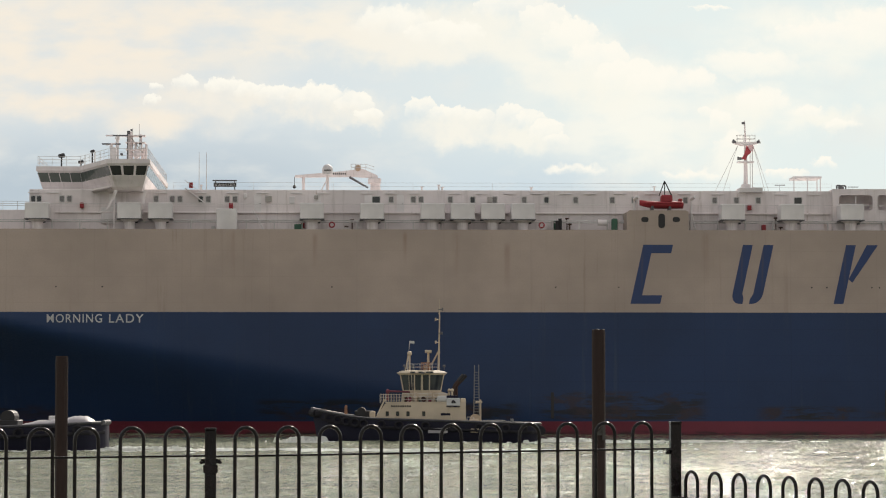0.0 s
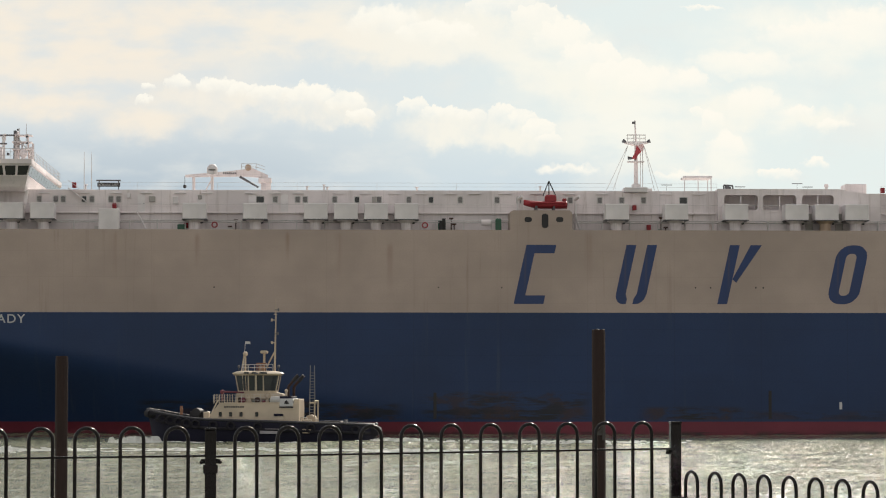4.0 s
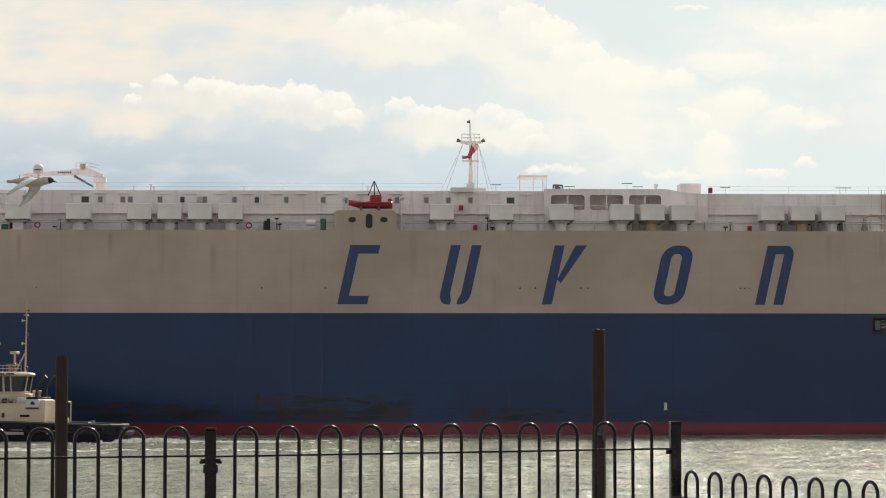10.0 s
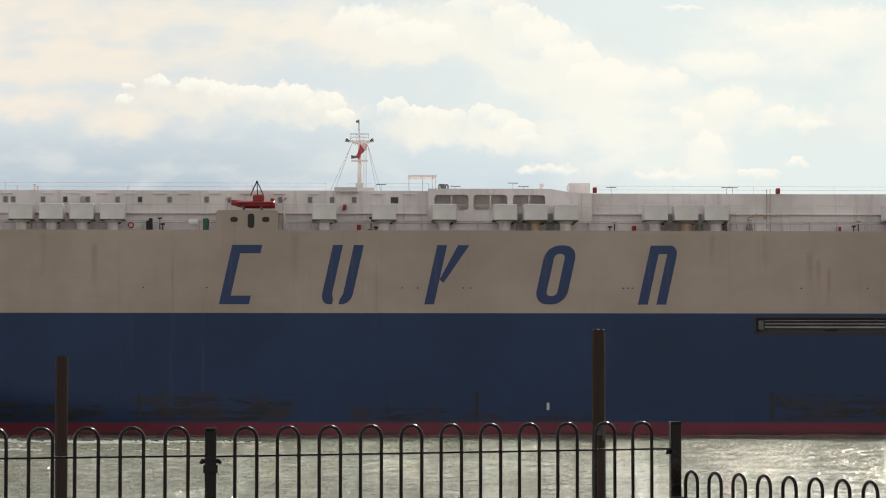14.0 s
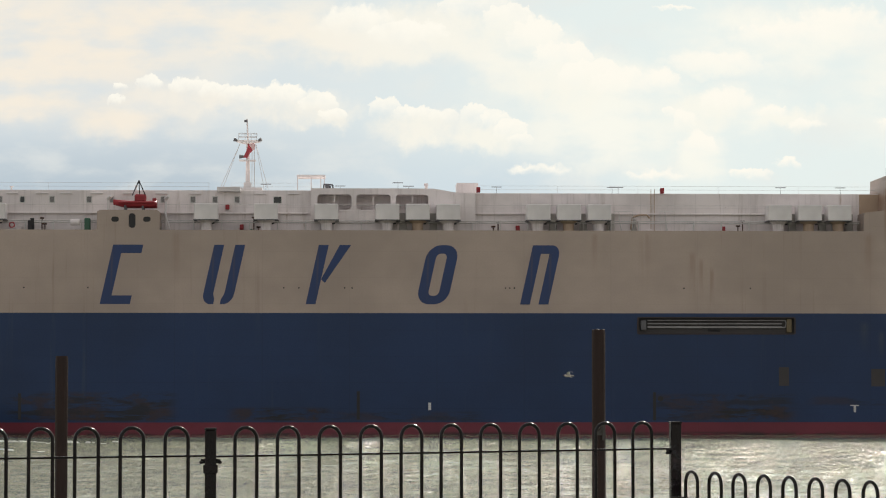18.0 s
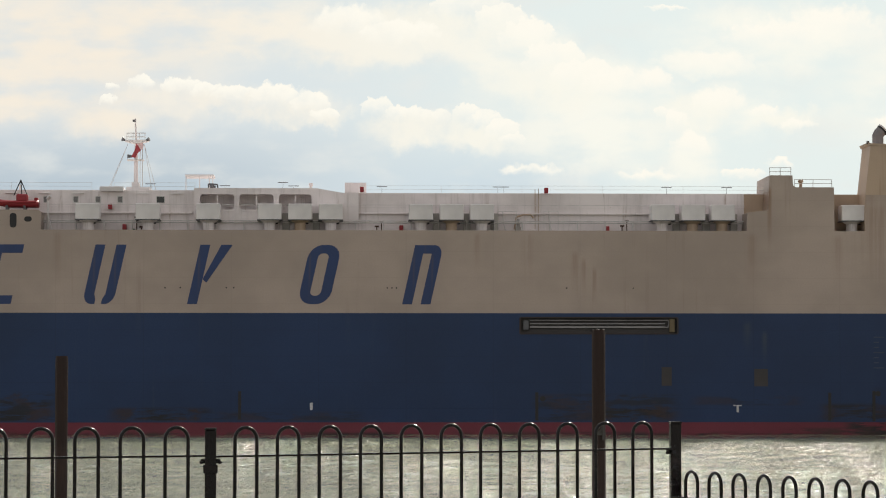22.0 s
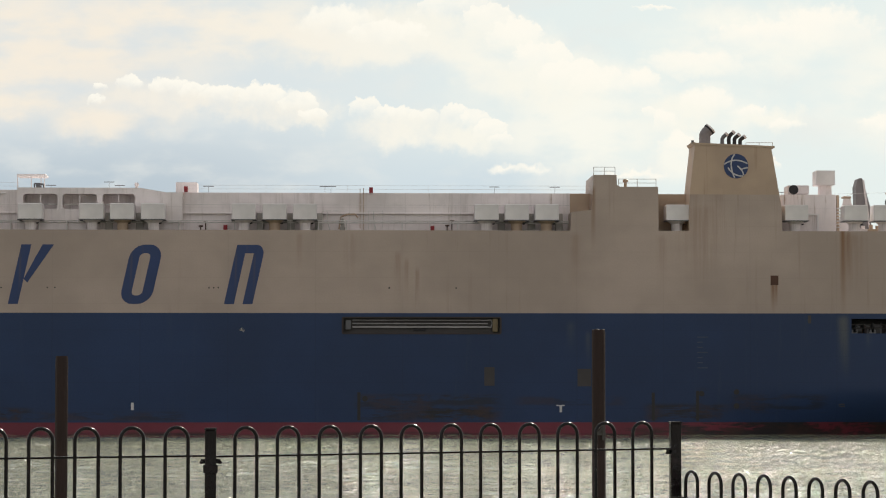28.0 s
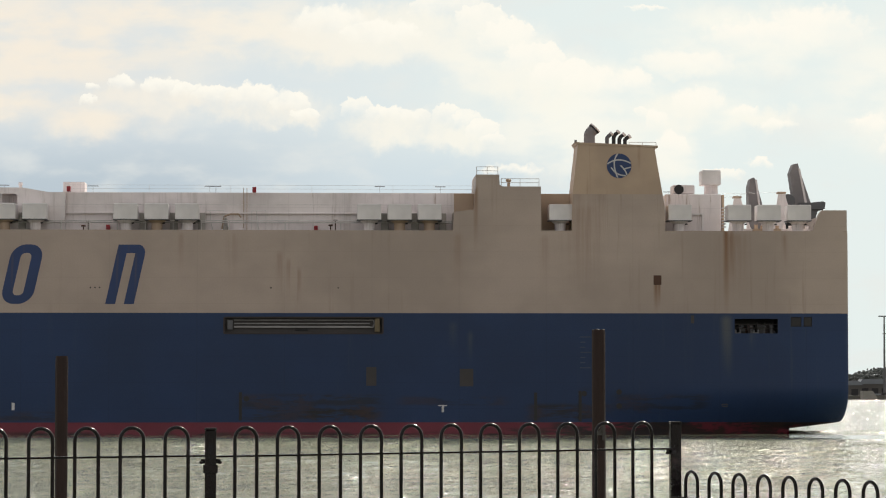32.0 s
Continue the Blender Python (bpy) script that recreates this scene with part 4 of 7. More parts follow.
# rescue boat on its flush house
dx0, dx1 = 18.98, 25.41
bm = prism(nb(), [(dx0, TOP), (dx1, TOP), (dx1, 22.98), (dx1 - 0.3, 23.16), (dx0 + 0.3, 23.16), (dx0, 22.98)], 0.0, 3.9)
davit_house = part("boat_house", bm, M["cream_hull"], ship, "cream boat platform with oval windows")
for x, w, z0, z1 in ((20.85, 0.38, 21.93, 22.46), (22.60, 0.35, 21.31, 22.81), (24.12, 0.38, 21.93, 22.46)):
    r = min(w, (z1 - z0) / 2) * 0.95
    wnd = part("oval_window" if z1 - z0 < 1 else "oval_door", frame_ring(nb(), rounded(x - w - 0.06, x + w + 0.06, z0 - 0.06 * (z1 - z0 < 1), z1 + 0.06, r), rounded(x - w, x + w, z0, z1, r * 0.92), -0.03, 0.02), M["cream_hull"], davit_house)
    part("pane", prism(nb(), rounded(x - w, x + w, z0, z1, r * 0.92), -0.008, 0.02), M["dark"], wnd)
bx0, bx1, bz = 20.46, 24.99, 23.46
bm = nb()
secs = []
for k in range(11):
    u = k / 10
    half = 0.95 * (1 - (2 * max(0, 0.45 - u) / 0.9) ** 2.5) * (1.0 if u < 0.95 else 0.9)
    keelz = bz + 0.75 * max(0, 0.35 - u) ** 1.4 * 2
    top = bz + 0.78 + 0.35 * max(0, 0.4 - u)
    secs.append([bm.verts.new((bx0 + (bx1 - bx0) * u, 2.0 + half * math.cos(a), keelz + (top - keelz) * (1 + math.sin(a)) / 2)) for a in [radians(36 * j) for j in range(10)]])
for s0, s1 in zip(secs, secs[1:]):
    for j in range(10):
        bm.faces.new((s0[j], s0[(j + 1) % 10], s1[(j + 1) % 10], s1[j]))
bm.faces.new(secs[0]), bm.faces.new(secs[-1][::-1])
bmesh.ops.recalc_face_normals(bm, faces=bm.faces[:])
boat = part("rescue_boat", bm, M["redbox"], ship, "red rescue boat on a cradle", smooth=True)
part("boat_cabin", box(nb(), 22.69, 23.87, 1.4, 2.6, bz + 0.6, 24.88, 0.15), M["redbox"], boat)
part("engine", box(nb(), 24.52, 24.93, 1.7, 2.3, bz + 0.3, 24.52, 0.08), M["redbox"], boat)
part("fender_tube", rod(nb(), (21.05, 1.02, bz + 0.55), (24.81, 1.02, bz + 0.55), 0.12, 0.12, 8), M["redbox"], boat)
bm = nb()
for q in ((22.46, 1.6), (23.81, 1.6), (23.16, 2.5)):
    rod(bm, (q[0], q[1], 24.76), (23.11, 2.0, 26.35), 0.06, 0.06, 6)
part("sling", bm, M["dark"], boat)
for x in (21.75, 23.58):
    part("cradle", box(nb(), x - 0.12, x + 0.12, 1.2, 2.8, 23.16, bz + 0.25, 0.02), M["grey"], boat)
for x in (19.93, 25.87):
    part("davit_arm", rod(rod(nb(), (x, 2.2, DECKZ), (x, 2.2, 24.52), 0.16, 0.12, 8), (x, 2.2, 24.46), (x + 0.35, 1.6, 24.70), 0.2, 0.16, 8), M["vent"], ship)

# ---- navigating bridge, full beam with swept wings ----
def plan(out, wing_in=0.0):
    """Outline from above; out pushes it outwards, wing_in draws the wing ends in."""
    xa, xb, xc, xd = -34.84 - out, -31.28 + out, -38.65 - out * 0.6, -43.06 - out
    n, f = -out + wing_in, BEAM + out - wing_in
    return [(xb, n), (xa, n), (xc, 9.5 - out), (xd, 9.5 - out), (xd, BEAM - 9.5 + out), (xc, BEAM - 9.5 + out), (xa, f), (xb, f)]


BZ = [25.21, 26.61, 27.67, 27.85, 28.31]
rings = [(BZ[0], plan(-0.5, 1.0)), (BZ[0] + 0.35, plan(-0.35, 0.5)), (BZ[1], plan(0.0)), (BZ[2], plan(0.28)), (BZ[3], plan(0.42)), (BZ[4], plan(0.42)), (BZ[4] + 0.02, plan(0.1))]
bm = nb()
vs = [[bm.verts.new((x, y, z)) for x, y in pts] for z, pts in rings]
for a_, b_ in zip(vs, vs[1:]):
    for i in range(8):
        j = (i + 1) % 8
        bm.faces.new((a_[i], a_[j], b_[j], b_[i]))
bm.faces.new(vs[0][::-1]), bm.faces.new(vs[-1])
bmesh.ops.recalc_face_normals(bm, faces=bm.faces[:])
bridge = part("bridge", bm, M["white"], ship, "white navigating bridge with swept wings and slanted windows")
lo, hi = plan(0.0), plan(0.28)
for edge, n in ((0, 3), (1, 8), (2, 4), (3, 9), (7, 13)):
    p_, q_ = lo[edge], lo[(edge + 1) % 8]
    r_, s_ = hi[edge], hi[(edge + 1) % 8]
    out = Vector((q_[1] - p_[1], -(q_[0] - p_[0]), 0)).normalized()
    if out.y > 0.1 or (abs(out.y) < 0.1 and out.x > 0 and edge != 7):
        out = -out
    if edge == 7:
        out = Vector((1, 0, 0))
    for k in range(n):
        m0, m1 = (0.16, 0.05) if n == 3 else (0.06, 0.06)
        u0, u1 = (k + m0 * 0.6) / n, (k + 1 - m0 * 0.6) / n
        corners = []
        for a_, b_, z_, v in ((p_, q_, BZ[1], 0.10), (r_, s_, BZ[2], 0.04)):
            for u in (u0, u1):
                zz = BZ[1] + 0.06 if z_ == BZ[1] else BZ[2] - 0.05
                corners.append(Vector((a_[0] + (b_[0] - a_[0]) * u, a_[1] + (b_[1] - a_[1]) * u, zz)))
        bm = nb()
        front = [bm.verts.new(c + out * 0.03) for c in corners]
        back = [bm.verts.new(c - out * 0.05) for c in corners]
        for f_ in ((0, 1, 3, 2),):
            bm.faces.new([front[i] for i in f_]), bm.faces.new([back[i] for i in f_][::-1])
        for i, j in ((0, 1), (1, 3), (3, 2), (2, 0)):
            bm.faces.new((front[i], front[j], back[j], back[i]))
        bmesh.ops.recalc_face_normals(bm, faces=bm.faces[:])
        part("pane", bm, M["wing_glass" if edge in (1, 2) else "glass"], bridge)
# wing supports and the inboard stair
for x0, x1 in ((-35.45, -34.52), (-31.89, -31.60)):
    part("wing_bracket", prism(nb(), [(x0, 23.22), (x0 + 0.25, 23.22), (x1 + 0.3, 25.21), (x1, 25.21)], 1.2, 1.45), M["white"], bridge)
part("wing_post", box(nb(), -34.69, -34.57, 1.2, 1.4, DECKZ, 25.21), M["white"], bridge)
part("wing_shelf", prism(nb(), [(-37.03, 25.30), (-34.57, 25.83), (-34.57, 25.65), (-37.03, 25.12)], 1.6, 4.0), M["white"], bridge)
BT = BZ[4] + 0.02
bm = nb()
path_ = plan(0.25)
for zz in (0.35, 0.7, 1.05):
    line(bm, [(x, y, BT + zz) for x, y in path_ + path_[:1]], 0.022, 5)
rail_top = part("roof_railing", bm, M["rail"], ship)
pm = None
for i in range(8):
    p_, q_ = path_[i], path_[(i + 1) % 8]
    n = max(1, int(math.dist(p_, q_) / 1.5))
    for k in range(n):
        at = (p_[0] + (q_[0] - p_[0]) * k / n, p_[1] + (q_[1] - p_[1]) * k / n, BT)
        pm = part("post", rod(nb(), (0, 0, 0), (0, 0, 1.05), 0.02, 0.02, 5), M["rail"], rail_top, at=at) if pm is None else again(pm, at)
# radar mast and aerials on the bridge roof
ry = 13.0
bm = nb()
mx = -33.93
rod(bm, (mx, ry, BT), (mx, ry, 32.35), 0.36, 0.26, 10)
rod(bm, (mx + 1.4, ry, BT), (mx + 1.2, ry, 32.10), 0.12, 0.1, 8)
for z in (30.39, 31.18, 31.92):
    box(bm, mx - 0.4, mx + 1.7, ry - 0.8, ry + 0.8, z - 0.05, z + 0.05)
radar = part("radar_mast", bm, M["white"], ship, "white radar mast with platforms")
scanners = []
for px, pz, half in ((-35.23, 31.89, 1.2), (-35.84, 30.98, 1.0)):
    sc = part("scanner", box(nb(), -half, half, 0.0, 0.13, -0.07, 0.07, 0.02), M["white"], radar, "turning radar scanner bar", at=(px, ry - 0.75, pz))
    part("scanner_back", box(nb(), -half, half, -0.13, -0.003, -0.08, 0.08, 0.02), M["grey"], sc)
    part("gearbox", rod(nb(), (0, 0, -0.4), (0, 0, -0.08), 0.22, 0.16, 10), M["vent"], sc)
    scanners.append(sc)
for px, top in ((-35.23, 31.47), (-35.84, 30.55)):
    part("scanner_post", rod(nb(), (px, ry - 0.75, BT), (px, ry - 0.75, top), 0.16, 0.13, 8), M["vent"], radar)
part("dome", ball(nb(), (-33.1, ry - 1.0, 29.95), 0.4, 1, 1, 0.95), M["white"], radar)
part("mast_stay", line(line(nb(), [(mx, ry - 0.2, 31.9), (-32.1, ry - 0.2, 29.6), (-31.6, ry - 0.2, BT)], 0.05, 6), [(mx + 0.1, ry - 0.2, 30.8), (-32.6, ry - 0.2, 31.3)], 0.05, 6), M["rail"], radar)
part("cable_run", rod(nb(), (-34.14, ry - 0.5, BT), (-34.14, ry - 0.5, 32.38), 0.05, 0.05, 6), M["dark"], radar)
for px, pz, r in ((-34.01, 32.26, 0.16), (-32.74, 31.83, 0.13), (-32.74, 31.10, 0.14), (-33.71, 32.50, 0.1), (-34.74, 29.88, 0.14), (-35.47, 30.43, 0.18)):
    part("mast_lamp", box(nb(), px - r, px + r, ry - 0.75, ry - 0.45, pz - r, pz + r, 0.03), M["grey"], radar)
for px, top in ((-32.13, 31.04), (-32.37, 30.67), (-33.28, 30.92)):
    part("mast_post", rod(nb(), (px, ry - 0.2, BT), (px, ry - 0.2, top), 0.14, 0.12, 8), M["white"], radar)
part("scanner_motor", rod(rod(nb(), (-35.16, ry - 0.75, BT), (-35.16, ry - 0.75, 31.37), 0.12, 0.12, 8), (-35.16, ry - 0.75, 31.37), (-35.16, ry - 0.75, 31.80), 0.2, 0.2, 10), M["vent"], radar)
for px, top, r in ((244, 221, 0.05), (232, 229, 0.06), (256, 258, 0.07), (248, 247, 0.06), (166, 268, 0.08), (194, 258, 0.1), (148, 276, 0.05), (176, 269, 0.05)):
    x = (px - 784) * 0.0609
    part("aerial", rod(nb(), (x, ry, BT), (x, ry, 4.43 + (694 - top) * 0.0609), r, r * 0.5, 6), M["rail"], radar)
for px, py, d, r in ((106, 279, 9.8, 0.25), (140, 290, 9.8, 0.2), (160, 271, 9.8, 0.15)):
    x, z = (px - 784) * (300 + d) / 5139, 4.43 + (694 - py) * (300 + d) / 5139
    sl = part("search_light", rod(rod(nb(), (x, d, BT), (x, d, z), 0.08, 0.08, 8), (x - 0.9 * r, d - 0.25, z), (x + 0.9 * r, d + 0.1, z + 0.1), r * 0.8, r, 12), M["dark"], bridge)
part("radome", ball(rod(nb(), (-33.04, 12, BT), (-33.04, 12, 29.57), 0.2, 0.2, 8), (-33.04, 12, 29.88), 0.45), M["white"], bridge)
part("roof_box", box(nb(), -35.71, -35.17, 11, 12.4, BT, 30.55, 0.05), M["vent"], bridge)

# ---- roof furniture of the accommodation house ----
railing(ship, -28.27, 30.14, HY + 0.15, RZ, 0.77, 2, 7.8, 0.011)
railing(ship, 32.47, 40.88, HY + 0.15, RZ, 0.77, 2, 7.8, 0.011)
railing(ship, 58.17, 100.56, HY + 0.15, 25.25, 0.77, 2, 7.8, 0.011)
railing(ship, -53.96, -43.45, 5.2, 23.41, 0.9, 2, 1.6, 0.025)
board = part("name_board", box(nb(), -24.19, -21.81, 4.4, 4.5, 25.82, 26.23), M["dark"], ship, "black board with the ship's name")
part("board_lettering", lettering("MORNING LADY", 0.30, 2.13, 0.02, 0.01), M["letter"], board, at=(-24.06, 4.392, 25.87))
part("board_hood", box(nb(), -24.30, -21.76, 4.2, 4.7, 26.41, 26.53), M["grey"], board)
for px in (379, 413):
    x = (px - 784) * 0.05927
    part("board_leg", box(nb(), x - 0.05, x + 0.05, 4.52, 4.62, RZ, 26.41), M["grey"], board)
for x in (-26.02, -25.24):
    part("whip_aerial", rod(nb(), (x, 8, RZ), (x, 8, 29.73), 0.05, 0.02, 6), M["rail"], ship)
cy = 22.0
bm = nb()
rod(bm, (-7.58, cy, RZ), (-7.58, cy, 27.99), 0.62, 0.55, 14)
box(bm, -8.40, -6.96, cy - 0.8, cy + 0.8, 27.55, 28.12, 0.1)
crane = part("deck_crane", bm, M["white"], ship, "cream provisions crane with its jib stowed level")
part("jib", prism(nb(), [(-16.49, 28.43), (-11.53, 28.87), (-9.03, 29.18), (-7.33, 28.43), (-7.33, 28.12), (-9.97, 28.30), (-16.49, 28.21)], cy - 0.4, cy + 0.4), M["white"], crane)
part("cylinder", rod(nb(), (-10.47, cy - 0.5, 28.24), (-8.40, cy - 0.5, 27.05), 0.14, 0.1, 8), M["grey"], crane)
part("winch", rod(nb(), (-9.53, cy - 0.5, 29.25), (-9.53, cy + 0.5, 29.25), 0.36, 0.36, 14), M["tan"], crane)
bm = nb()
for z in (29.31, 29.66):
    line(bm, [(-10.28, cy - 0.6, z), (-8.65, cy - 0.6, z), (-7.71, cy - 0.6, z - 0.3)], 0.03, 5)
for px in (620, 628, 637, 646):
    x = (px - 784) * 0.06268
    rod(bm, (x, cy - 0.6, 29.00), (x, cy - 0.6, 29.66), 0.03, 0.03, 5)
part("crane_railing", bm, M["rail"], crane)
part("hook", ball(rod(nb(), (-16.55, cy, 28.30), (-16.55, cy, 27.30), 0.03, 0.03, 5), (-16.55, cy, 27.17), 0.2), M["dark"], crane)
part("jib_rest", rod(nb(), (-15.55, cy, RZ), (-15.55, cy, 28.30), 0.16, 0.16, 8), M["white"], crane)
for k in range(7):
    x = -12.29 + k * 0.22
    part("lettering_bar", box(nb(), x, x + 0.13, cy - 0.42, cy - 0.4, 28.52, 28.71), M["dark"], crane)
dome = part("satellite_dome", ball(nb(), (-12.27, 6, 27.78), 0.57, seg=20), M["vent"], ship, "pale satellite dome on a post", smooth=True)
part("dome_base", rod(nb(), (-12.27, 6, 27.24), (-12.27, 6, 27.72), 0.57, 0.57, 18), M["vent"], dome)
part("dome_post", rod(rod(nb(), (-12.27, 6, RZ), (-12.27, 6, 27.30), 0.16, 0.16, 8), (-12.99, 6, RZ), (-12.33, 6, 26.70), 0.06, 0.06, 6), M["white"], dome)
part("dome_stripe", box(nb(), -12.63, -11.91, 6 - 0.58, 6 - 0.55, 27.63, 27.74), M["dark"], dome)
for px, top in ((745, 332), (775, 329), (781, 333), (352, 330), (940, 333), (1160, 331)):
    x = (px - 784) * 0.0594
    part("roof_vent", rod(rod(nb(), (x, 6.5, RZ), (x, 6.5, 4.43 + (694 - top) * 0.0596), 0.09, 0.09, 8), (x, 6.5, 4.43 + (694 - top) * 0.0596), (x, 6.5, 4.5 + (694 - top) * 0.0596), 0.22, 0.2, 8), M["vent"], ship)

# signal mast
my = 15.0
mx = 32.96
bm = nb()
rod(bm, (mx, my, 26.37), (mx, my, 31.54), 0.26, 0.16, 12)
rod(bm, (mx, my, 31.54), (mx - 0.1, my, 34.00), 0.11, 0.07, 8)
mast = part("signal_mast", bm, M["white"], ship, "white signal mast with crosstrees")
part("crosstree", prism(nb(), [(mx - 1.23, 31.66), (mx - 1.23, 31.51), (mx - 0.37, 31.29), (mx + 0.37, 31.29), (mx + 1.35, 31.51), (mx + 1.35, 31.66)], my - 0.6, my + 0.6), M["vent"], mast)
for s in (-1, 1):
    part("horn", rod(nb(), (mx + s * 1.16, my - 0.6, 31.60), (mx + s * 1.47, my - 0.7, 31.72), 0.12, 0.24, 8), M["grey"], mast)
bm = nb()
for z in (32.03, 32.40):
    line(bm, [(mx - 0.98, my - 0.5, z), (mx + 0.98, my - 0.5, z), (mx + 0.98, my + 0.5, z), (mx - 0.98, my + 0.5, z), (mx - 0.98, my - 0.5, z)], 0.025, 5)
for s in (-16, -5, 6, 16):
    rod(bm, (mx + s * 0.0613, my - 0.5, 31.60), (mx + s * 0.0613, my - 0.5, 32.40), 0.025, 0.025, 5)
part("mast_railing", bm, M["rail"], mast)
part("mast_platform", box(nb(), mx - 0.92, mx + 0.86, my - 0.6, my + 0.6, 29.42, 29.54), M["vent"], mast)
part("whistle", rod(nb(), (mx - 0.92, my - 0.3, 29.88), (mx - 0.18, my - 0.3, 29.88), 0.22, 0.1, 8), M["grey"], mast)
part("mast_light", box(nb(), mx - 0.40, mx - 0.06, my - 0.2, my + 0.2, 33.64, 33.88, 0.04), M["grey"], mast)
part("mast_ladder", box(box(nb(), mx + 0.43, mx + 0.49, my - 0.3, my - 0.2, 26.43, 30.92), mx + 0.67, mx + 0.74, my - 0.3, my - 0.2, 26.43, 30.92), M["rail"], mast)
part("mast_foot", box(box(nb(), mx - 0.43, mx + 0.37, my - 0.7, my + 0.7, 26.37, 27.05, 0.05), mx - 0.98, mx + 1.59, my - 1.5, my + 1.5, RZ, 26.46), M["vent"], mast)
bm = nb()
for dx, dz in ((-58, 352), (-48, 340), (40, 334), (32, 338)):
    rod(bm, (mx + dx * 0.0613, my + (2 if dx % 4 else -2), RZ), (mx + (-14 if dx < 0 else 14) * 0.0613, my, 31.29), 0.025, 0.025, 5)
part("stay", bm, M["rail"], mast)
bm = nb()
fl = [(mx + u * 0.0613, 4.43 + (694 - v) * 0.0613) for u, v in ((-8, 280), (-2, 268), (1, 256), (7, 262), (9, 268), (3, 274), (-1, 282))]
prism(bm, fl, my - 0.45, my - 0.41)
part("flag", bm, M["flag"], mast, "red ensign hanging on a halyard")
part("flag_field", prism(nb(), [(mx + u * 0.0613, 4.43 + (694 - v) * 0.0613) for u, v in ((2, 258), (9, 253), (14, 258), (12, 268), (8, 266))], my - 0.52, my - 0.48), M["flag_pale"], mast, "pale field of the ensign")
def inboard(ob, k):
    """Enlarge a fitting and set it further across the ship, about the shore side."""
    m = Matrix.Translation((0, -300, 4.43)) @ Matrix.Scale(k, 4) @ Matrix.Translation((0, 300, -4.43))
    for o_ in [ob] + list(ob.children):
        o_.data.transform(m)


part("mast_base", box(nb(), mx - 0.3, mx + 0.3, my - 0.4, my + 0.4, RZ - 0.6, 26.5), M["vent"], mast)
inboard(mast, 318 / 315)
part("mast_ledge", box(nb(), 31.05, 33.50, 3.2, 6.0, 25.30, 25.80, 0.05), M["vent"], ship)
# canopy frame and roof clutter aft of the mast
cx0, cx1, cyy = 38.05, 41.15, 15.5
bm = box(nb(), cx0, cx1, cyy - 1.6, cyy + 1.6, 27.64, 27.88, 0.04)
canopy = part("roof_canopy", bm, M["vent"], ship, "open steel canopy frame")
for px in (1405, 1429, 1446, 1452):
    x = (px - 784) * 0.0614
    part("canopy_post", box(nb(), x - 0.05, x + 0.05, cyy - 1.5, cyy - 1.40, RZ - 0.5, 27.64), M["vent"], canopy)
inboard(canopy, 320 / 315.5)
part("winch_frame", line(nb(), [(41.98, 8, GZ), (41.98, 8, 26.42), (42.94, 8, 26.36), (42.94, 8, GZ)], 0.09, 6), M["grey"], ship)
part("roof_motor", ball(rod(nb(), (42.15, 8, 26.1), (42.75, 8, 26.1), 0.16, 0.16, 10), (42.34, 8, 26.20), 0.24), M["grey"], ship)
fl_ = None
for x, z, y in ((43.72, 26.24, 8), (50.98, 26.24, 8), (49.84, 26.60, 8), (60.33, 26.18, 8), (73.28, 26.18, 8), (35.86, 26.42, 8), (121.33, 25.70, 8), (72.64, 26.18, 8), (90.63, 26.18, 8), (97.05, 26.18, 8)):
    fl_ = part("light_bar", box(box(nb(), -0.55, 0.55, -0.10, 0.10, -0.035, 0.035, 0.015), -0.015, 0.015, -0.015, 0.015, -0.75, -0.08), M["grey"], ship, "grey floodlight bar", at=(x, y, z)) if fl_ is None else again(fl_, (x, y, z))
part("roof_scuttle", rod(rod(nb(), (52.85, 7, GZ), (52.85, 7, 26.17), 0.16, 0.16, 10), (52.85, 7, 26.17), (52.85, 7, 26.47), 0.25, 0.2, 10), M["white"], ship)
part("roof_casing", box(nb(), 56.13, 58.47, 16, 19, 25.48, 27.19, 0.06), M["white"], ship)
part("wall_ladder", box(box(nb(), 76.45, 76.51, HY - 0.12, HY - 0.05, DECKZ, 25.72), 76.81, 76.87, HY - 0.12, HY - 0.05, DECKZ, 25.72), M["tan"], ship)
part("wall_ladder", box(box(nb(), 57.57, 57.63, HY - 0.12, HY - 0.05, DECKZ, 25.25), 57.93, 57.99, HY - 0.12, HY - 0.05, DECKZ, 25.25), M["tan"], ship)

# ---- casing, funnel and stern ----


casing = part("engine_casing", prism(nb(), [(98.36, TOP), (107.53, TOP), (107.48, 25.68), (103.51, 25.68), (103.21, 25.85), (103.16, 26.91), (100.76, 26.91),
               (100.70, 25.21), (100.58, 23.28), (98.48, 23.04)], 0.0, 9.0), M["cream_hull"], ship, "cream engine casing flush with the side")
part("casing_wall", box(nb(), 98.48, 110.92, 3.9, 12, DECKZ, 25.19), M["tan"], ship, "rust-tinted casing wall")
railing(casing, 100.82, 103.03, 0.3, 26.91, 0.82, 2, 1.1, 0.03)
railing(casing, 103.39, 107.30, 0.3, 25.68, 0.82, 2, 2.0, 0.03)
part("casing_vent", ball(rod(nb(), (104.20, 1.2, 25.68), (104.20, 1.2, 26.26), 0.16, 0.16, 10), (104.20, 1.2, 26.38), 0.3, 1, 1, 0.7), M["tan"], casing)
FUN = [(110.70, TOP), (120.40, TOP), (120.34, 23.63), (119.31, 29.66), (119.54, 29.90), (111.32, 30.19), (111.30, 29.66), (110.78, 25.09)]
funnel = part("funnel", prism(nb(), FUN, 0.0, 4.9), M["tan"], ship, "tall rust-tinted cream funnel flush with the side")
